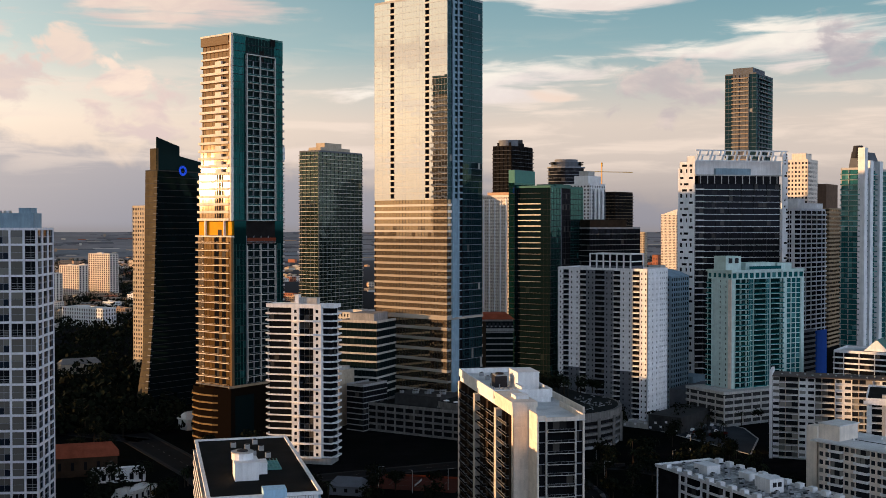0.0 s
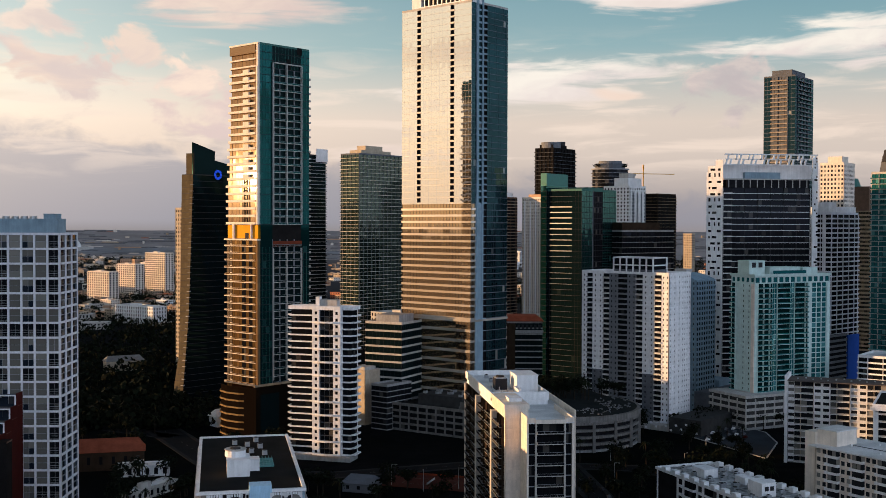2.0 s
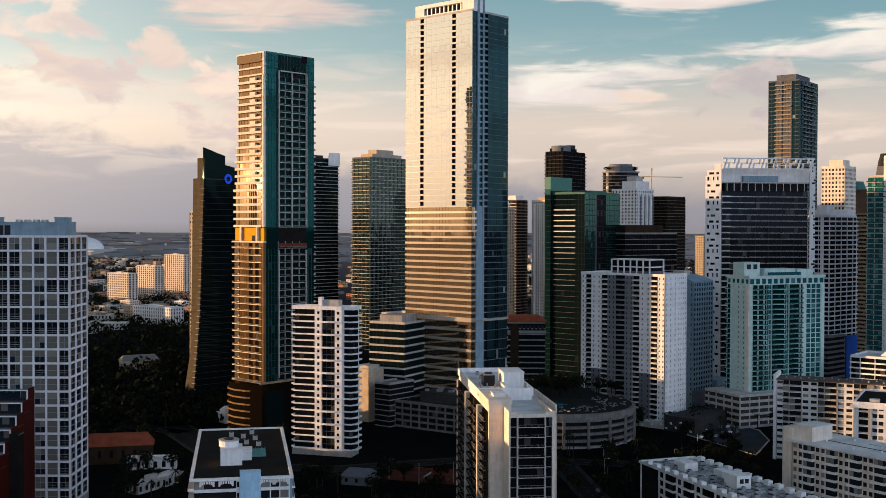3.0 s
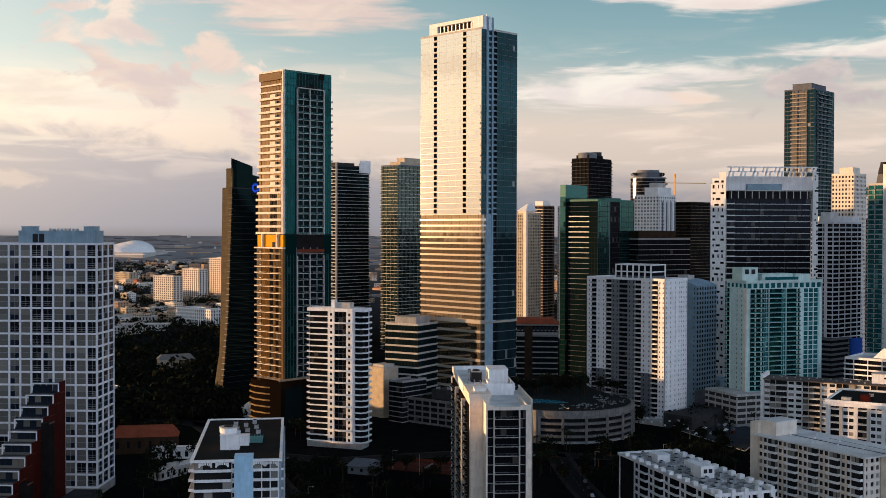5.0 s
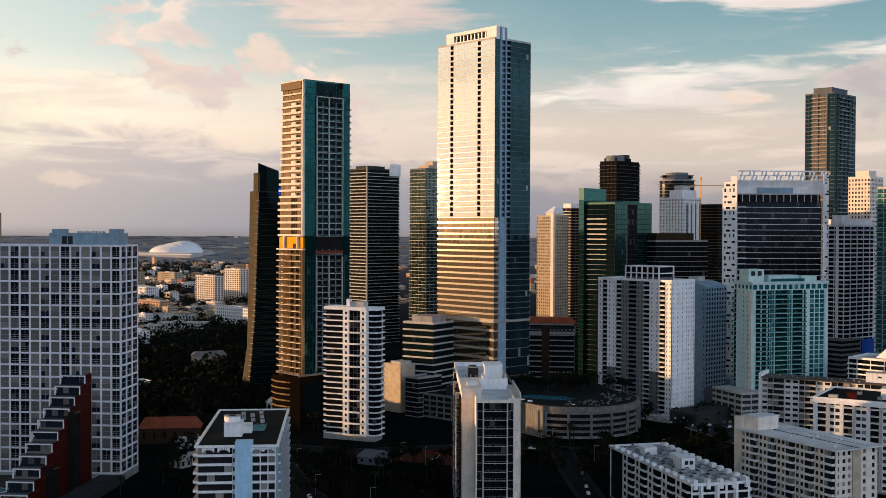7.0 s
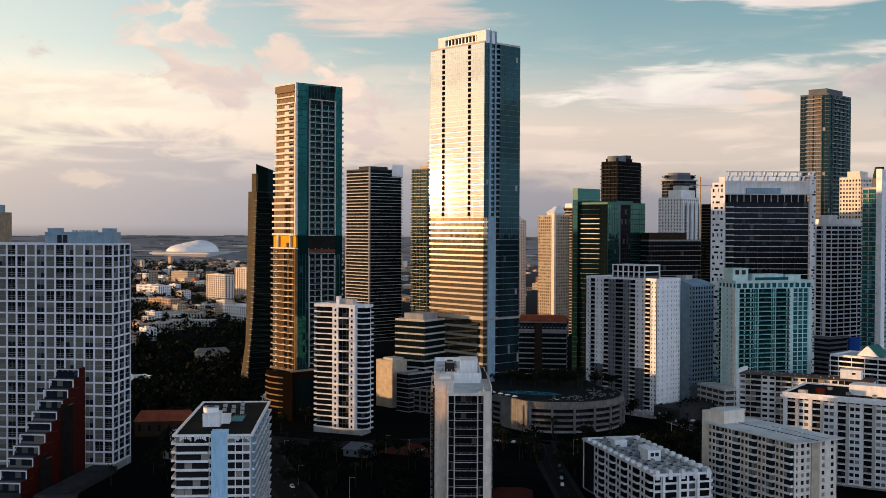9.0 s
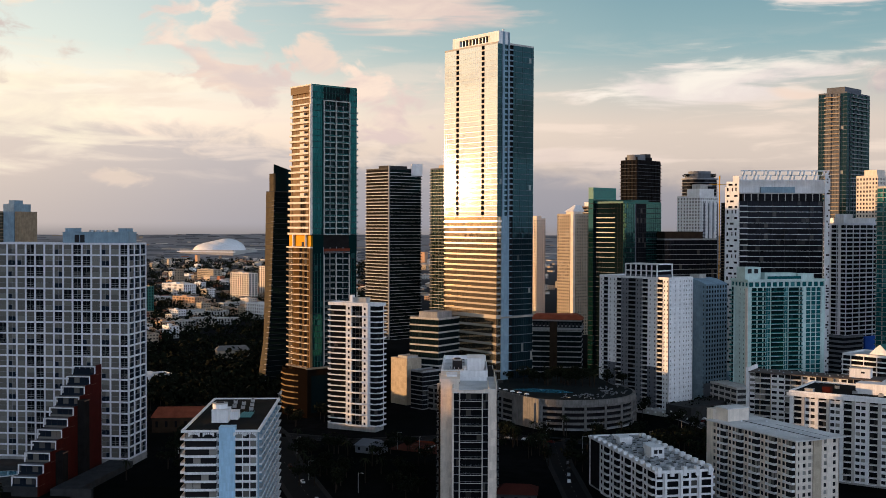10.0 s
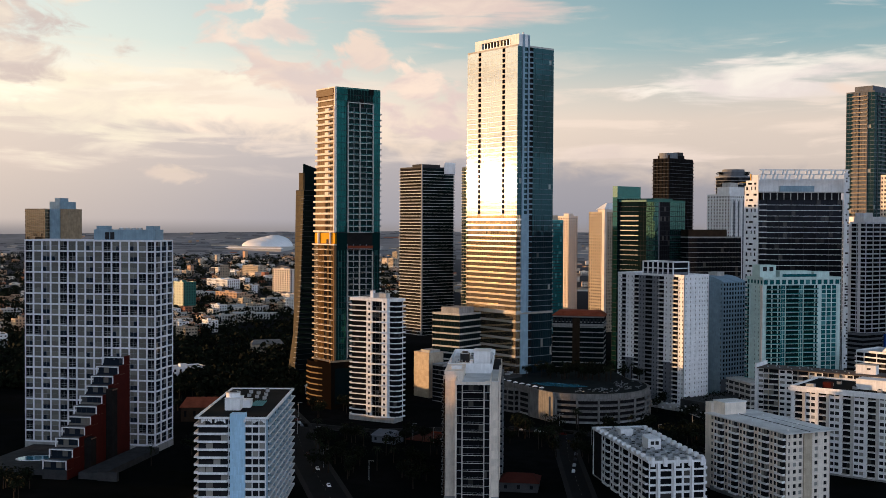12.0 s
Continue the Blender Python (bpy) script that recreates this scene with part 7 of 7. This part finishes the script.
# ---- parking lot and cars ----
def car(paint):
    c = thing("car", 0, 0, 0, "parked car in the open lot", "car", "parked cars")
    part("body", Geo().prism([(-2.2, -0.85), (2.2, -0.85), (2.2, 0.85), (-2.2, 0.85)], 0.3, 0.85, paint, [(-2.15, -0.8), (2.1, -0.8), (2.1, 0.8), (-2.15, 0.8)]).prism([(-1.8, -0.75), (1.0, -0.75), (1.0, 0.75), (-1.8, 0.75)], 0.85, 1.45, paint, [(-1.4, -0.6), (0.5, -0.6), (0.5, 0.6), (-1.4, 0.6)]), c)
    part("windscreen", Geo().quad((0.98, -0.7, 0.9), (0.98, 0.7, 0.9), (0.58, 0.6, 1.38), (0.58, -0.6, 1.38), G_DARK), c)
    for x in (-1.4, 1.4):
        for y in (-0.8, 0.8):
            g = Geo()
            ring = [(x + 0.32 * math.cos(0.6283 * k), 0.32 + 0.32 * math.sin(0.6283 * k)) for k in range(10)]
            g.v += [(p, y + s, q) for s in (-0.1, 0.1) for p, q in ring]
            g.f += [tuple(range(10)), tuple(range(19, 9, -1))] + [(k + 10, (k + 1) % 10 + 10, (k + 1) % 10, k) for k in range(10)]
            g.k += [g.slot(DARKMET)] * 12
            part("wheel", g, c)
    return c


lot = thing("car_park", 198, 610, 0, "blue-grey asphalt car park with pale kerbs", "car park", kind="structure")
part("lot_surface", Geo().prism([(-24, 8), (2, -60), (22, -20), (26, 10), (16, 44), (-4, 36)], 0.02, 0.09, LOT), lot)
for (x0, y0), (x1, y1) in zip([(-24, 8), (2, -60), (22, -20), (26, 10), (16, 44), (-4, 36)], [(2, -60), (22, -20), (26, 10), (16, 44), (-4, 36), (-24, 8)]):
    L, ang = math.hypot(x1 - x0, y1 - y0), math.degrees(math.atan2(y1 - y0, x1 - x0))
    part("lot_kerb", Geo().box(0, L, -0.4, 0.4, 0.02, 0.3, GREY), lot, "", (x0, y0, 0), ang)
rnd = random.Random(7)
cars = [car(m) for m in (WHITE, SLATE, METAL, RED, DARKMET)]
spots = [(184 + 4.6 * (i % 7) + 2 * (i // 7), 598 + 9 * (i // 7) + 1.2 * (i % 7), 60) for i in range(27)]
spots += [(-38 + 16 * k * 0.9, 448 - 34 * k, -66) for k in range(5)] + [(70 + 5 * k, 538 - 2 * k, -10) for k in range(6)] + [(-60 - 4 * k, 520 + 9 * k, 112) for k in range(5)] + [(104, 430 + 14 * k, 88) for k in range(5)]
for k, (x, y, r) in enumerate(spots):
    if rnd.random() < 0.15 and k > 5:
        continue
    m = pose(x, y, 0.09, 0, 0, r + rnd.uniform(-4, 4))
    if k < 5:
        cars[k].matrix_basis = m
    else:
        copy_thing(cars[rnd.randrange(5)], m)

court = thing("tennis_court", 28, 505, -20, "dark red tennis court with pale lines and a kerb", "tennis court", kind="structure")
part("court_surface", Geo().box(-20, 20, -13, 13, 0.02, 0.1, COURT), court)
part("court_lines", Geo().box(-12, 12, -5.5, -5.35, 0.104, 0.11, LINE).box(-12, 12, 5.35, 5.5, 0.104, 0.11, LINE).box(-12, -11.85, -5.5, 5.5, 0.104, 0.11, LINE).box(11.85, 12, -5.5, 5.5, 0.104, 0.11, LINE).box(-0.1, 0.1, -6, 6, 0.1, 1.0, GREY), court)
part("court_kerb", Geo().box(-20, 20, 12.6, 13, 0.1, 1.0, RUST), court)


def street_lamp(x, y, r, base=[]):
    if base:
        return copy_thing(base[0], pose(x, y, 0, 0, 0, r))
    t = thing("street_lamp", x, y, r, "grey street lamp post with one arm", "lamp", "street lamps")
    part("post", Geo().tube(0, 0, 0, 9.5, 0.16, 0.09, METAL, 8), t)
    part("arm", Geo().box(0, 2.2, -0.05, 0.05, 9.3, 9.4, METAL), t)
    part("lamp_head", Geo().box(1.7, 2.5, -0.16, 0.16, 9.2, 9.35, PALE), t)
    base.append(t)
    return t


for x, y, r in ((10, 500, 0), (24, 488, 90), (40, 492, 0), (6.5, 397, 0), (-42, 480, 20), (-60, 505, 20), (-22, 420, 20), (120, 548, 90), (150, 520, 40), (172, 560, 0), (196, 470, 0), (170, 440, 90), (92, 548, 0), (-75, 560, 20), (112, 500, 0)):
    street_lamp(x, y, r)


# ---- trees ----
def leaf_tree(seed, r, h):
    rnd = random.Random(seed)
    t = thing("tree", 0, 0, 0, "dark broad-leaved street tree", "tree", "street trees")
    g = Geo().tube(0, 0, 0, h * 0.5, 0.35, 0.2, WOOD, 7)
    for k in range(5):
        ang = k * 1.26 + rnd.random()
        x1, y1 = r * 0.5 * math.cos(ang), r * 0.5 * math.sin(ang)
        n = len(g.v)
        g.v += [(0.12, 0, h * 0.4), (-0.12, 0, h * 0.4), (0, 0.14, h * 0.42), (x1, y1, h * 0.75)]
        for f in ((0, 1, 3), (1, 2, 3), (2, 0, 3)):
            g.f.append(tuple(n + j for j in f))
            g.k.append(0)
    part("trunk", g, t)
    c = Geo()
    lobes = [(rnd.uniform(-0.55, 0.55) * r, rnd.uniform(-0.55, 0.55) * r, h * rnd.uniform(0.6, 0.85), r * rnd.uniform(0.35, 0.6)) for _ in range(7)]
    for i in range(230):
        x, y, z, q = lobes[i % 7]
        d = Vector((rnd.gauss(0, 1), rnd.gauss(0, 1), rnd.gauss(0, 0.8))).normalized()
        p = Vector((x, y, z)) + d * q * rnd.uniform(0.6, 1.05)
        e1 = Vector((rnd.gauss(0, 1), rnd.gauss(0, 1), rnd.gauss(0, 0.5))).normalized() * rnd.uniform(0.35, 0.8)
        e2 = d.cross(e1).normalized() * rnd.uniform(0.3, 0.7)
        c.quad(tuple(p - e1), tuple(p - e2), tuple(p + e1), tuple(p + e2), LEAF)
    part("crown", c, t)
    return t


def palm(seed, h):
    rnd = random.Random(seed)
    t = thing("palm_tree", 0, 0, 0, "palm tree with a tall bare stem and drooping fronds", "palm", "palms")
    part("trunk", Geo().tube(0, 0, 0, h, 0.28, 0.18, WOOD, 7), t)
    c = Geo()
    for k in range(16):
        ang, lift = 6.2832 * k / 16 + rnd.uniform(-0.2, 0.2), rnd.uniform(-0.2, 1.2)
        prev = Vector((0, 0, h))
        side = Vector((-math.sin(ang), math.cos(ang), 0)) * 0.38
        for j in range(4):
            nxt = prev + Vector((math.cos(ang) * 0.85, math.sin(ang) * 0.85, lift * 0.8 - 0.5 * j))
            w0, w1 = side * (1 - j * 0.2), side * (0.8 - j * 0.2)
            c.quad(tuple(prev - w0), tuple(nxt - w1), tuple(nxt + w1), tuple(prev + w0), LEAF2)
            prev = nxt
    part("crown", c, t)
    return t


rnd = random.Random(21)
trees = [leaf_tree(s, r, h) for s, r, h in ((1, 5.0, 9.0), (2, 6.0, 11.0), (3, 4.0, 8.0), (4, 5.5, 10.0))]
palms = [palm(s, h) for s, h in ((5, 9.0), (6, 11.0), (7, 7.5))]
areas = [(-75, -20, 560, 640, 16), (-60, 35, 380, 500, 46), (100, 190, 440, 560, 60), (60, 95, 440, 540, 22), (-112, -70, 400, 520, 26), (150, 215, 560, 650, 18), (-230, -120, 560, 720, 60), (210, 300, 560, 640, 20), (170, 240, 300, 350, 10), (-200, -140, 330, 380, 12)]
keep_out = [(-20, 20, 300, 395), (40, 76, 378, 460), (-45, 2, 545, 590), (118, 170, 350, 445), (175, 225, 350, 410)]
count = {0: 0, 1: 0}
for x0, x1, y0, y1, n in areas:
    for i in range(n):
        x, y = rnd.uniform(x0, x1), rnd.uniform(y0, y1)
        if any(p < x < q and r < y < s for p, q, r, s in keep_out):
            continue
        kind = 1 if rnd.random() < 0.28 else 0
        src = palms if kind else trees
        k = rnd.randrange(len(src))
        m = pose(x, y, 0, 0, 0, rnd.uniform(0, 360))
        if count[kind] < len(src):
            k = count[kind]
            src[k].matrix_basis = m
        else:
            copy_thing(src[k], m)
        count[kind] += 1
for i in range(46):
    ang, r = rnd.uniform(0.2, 2.7), rnd.uniform(12, 46)
    copy_thing((palms if i % 3 == 0 else trees)[i % 3], pose(105 + r * math.cos(ang), 618 + r * 0.9 * math.sin(ang), 18.7, 0, 0, i * 47))


def woods():
    """The far tree cover of the plain, one loose mass of leaf clumps."""
    rs = np.random.RandomState(5)
    n = 12000
    y = 640 + 4200 * rs.rand(n) ** 1.7
    side = rs.rand(n) < 0.74
    x = np.where(side, -0.10 * y - 30 - rs.rand(n) * (160 + 0.46 * y), 0.05 * y + 40 + rs.rand(n) * 0.34 * y)
    ok = side | (y > 1500)
    x, y = x[ok], y[ok]
    per = 26
    cx, cy = np.repeat(x, per), np.repeat(y, per)
    m = len(cx)
    r = np.repeat(3.2 + 4.6 * rs.rand(len(x)), per)
    d = rs.randn(m, 3)
    d /= np.linalg.norm(d, axis=1, keepdims=True)
    c = np.stack([cx + d[:, 0] * r, cy + d[:, 1] * r, r * 0.95 + d[:, 2] * r * 0.7], 1)
    e1 = rs.randn(m, 3)
    e1 /= np.linalg.norm(e1, axis=1, keepdims=True)
    e2 = np.cross(d, e1)
    e2 /= np.linalg.norm(e2, axis=1, keepdims=True) + 1e-9
    s = (0.22 * r * (0.6 + 0.9 * rs.rand(m)))[:, None]
    v = np.concatenate([c - e1 * s, c - e2 * s, c + e1 * s, c + e2 * s], 1).reshape(-1, 3)
    me = bpy.data.meshes.new("woods")
    me.from_pydata(v.tolist(), [], np.arange(4 * m).reshape(-1, 4).tolist())
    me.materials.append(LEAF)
    tagged(new("woods", me), "dark tree cover of the low suburbs", "trees", kind="stuff")


woods()
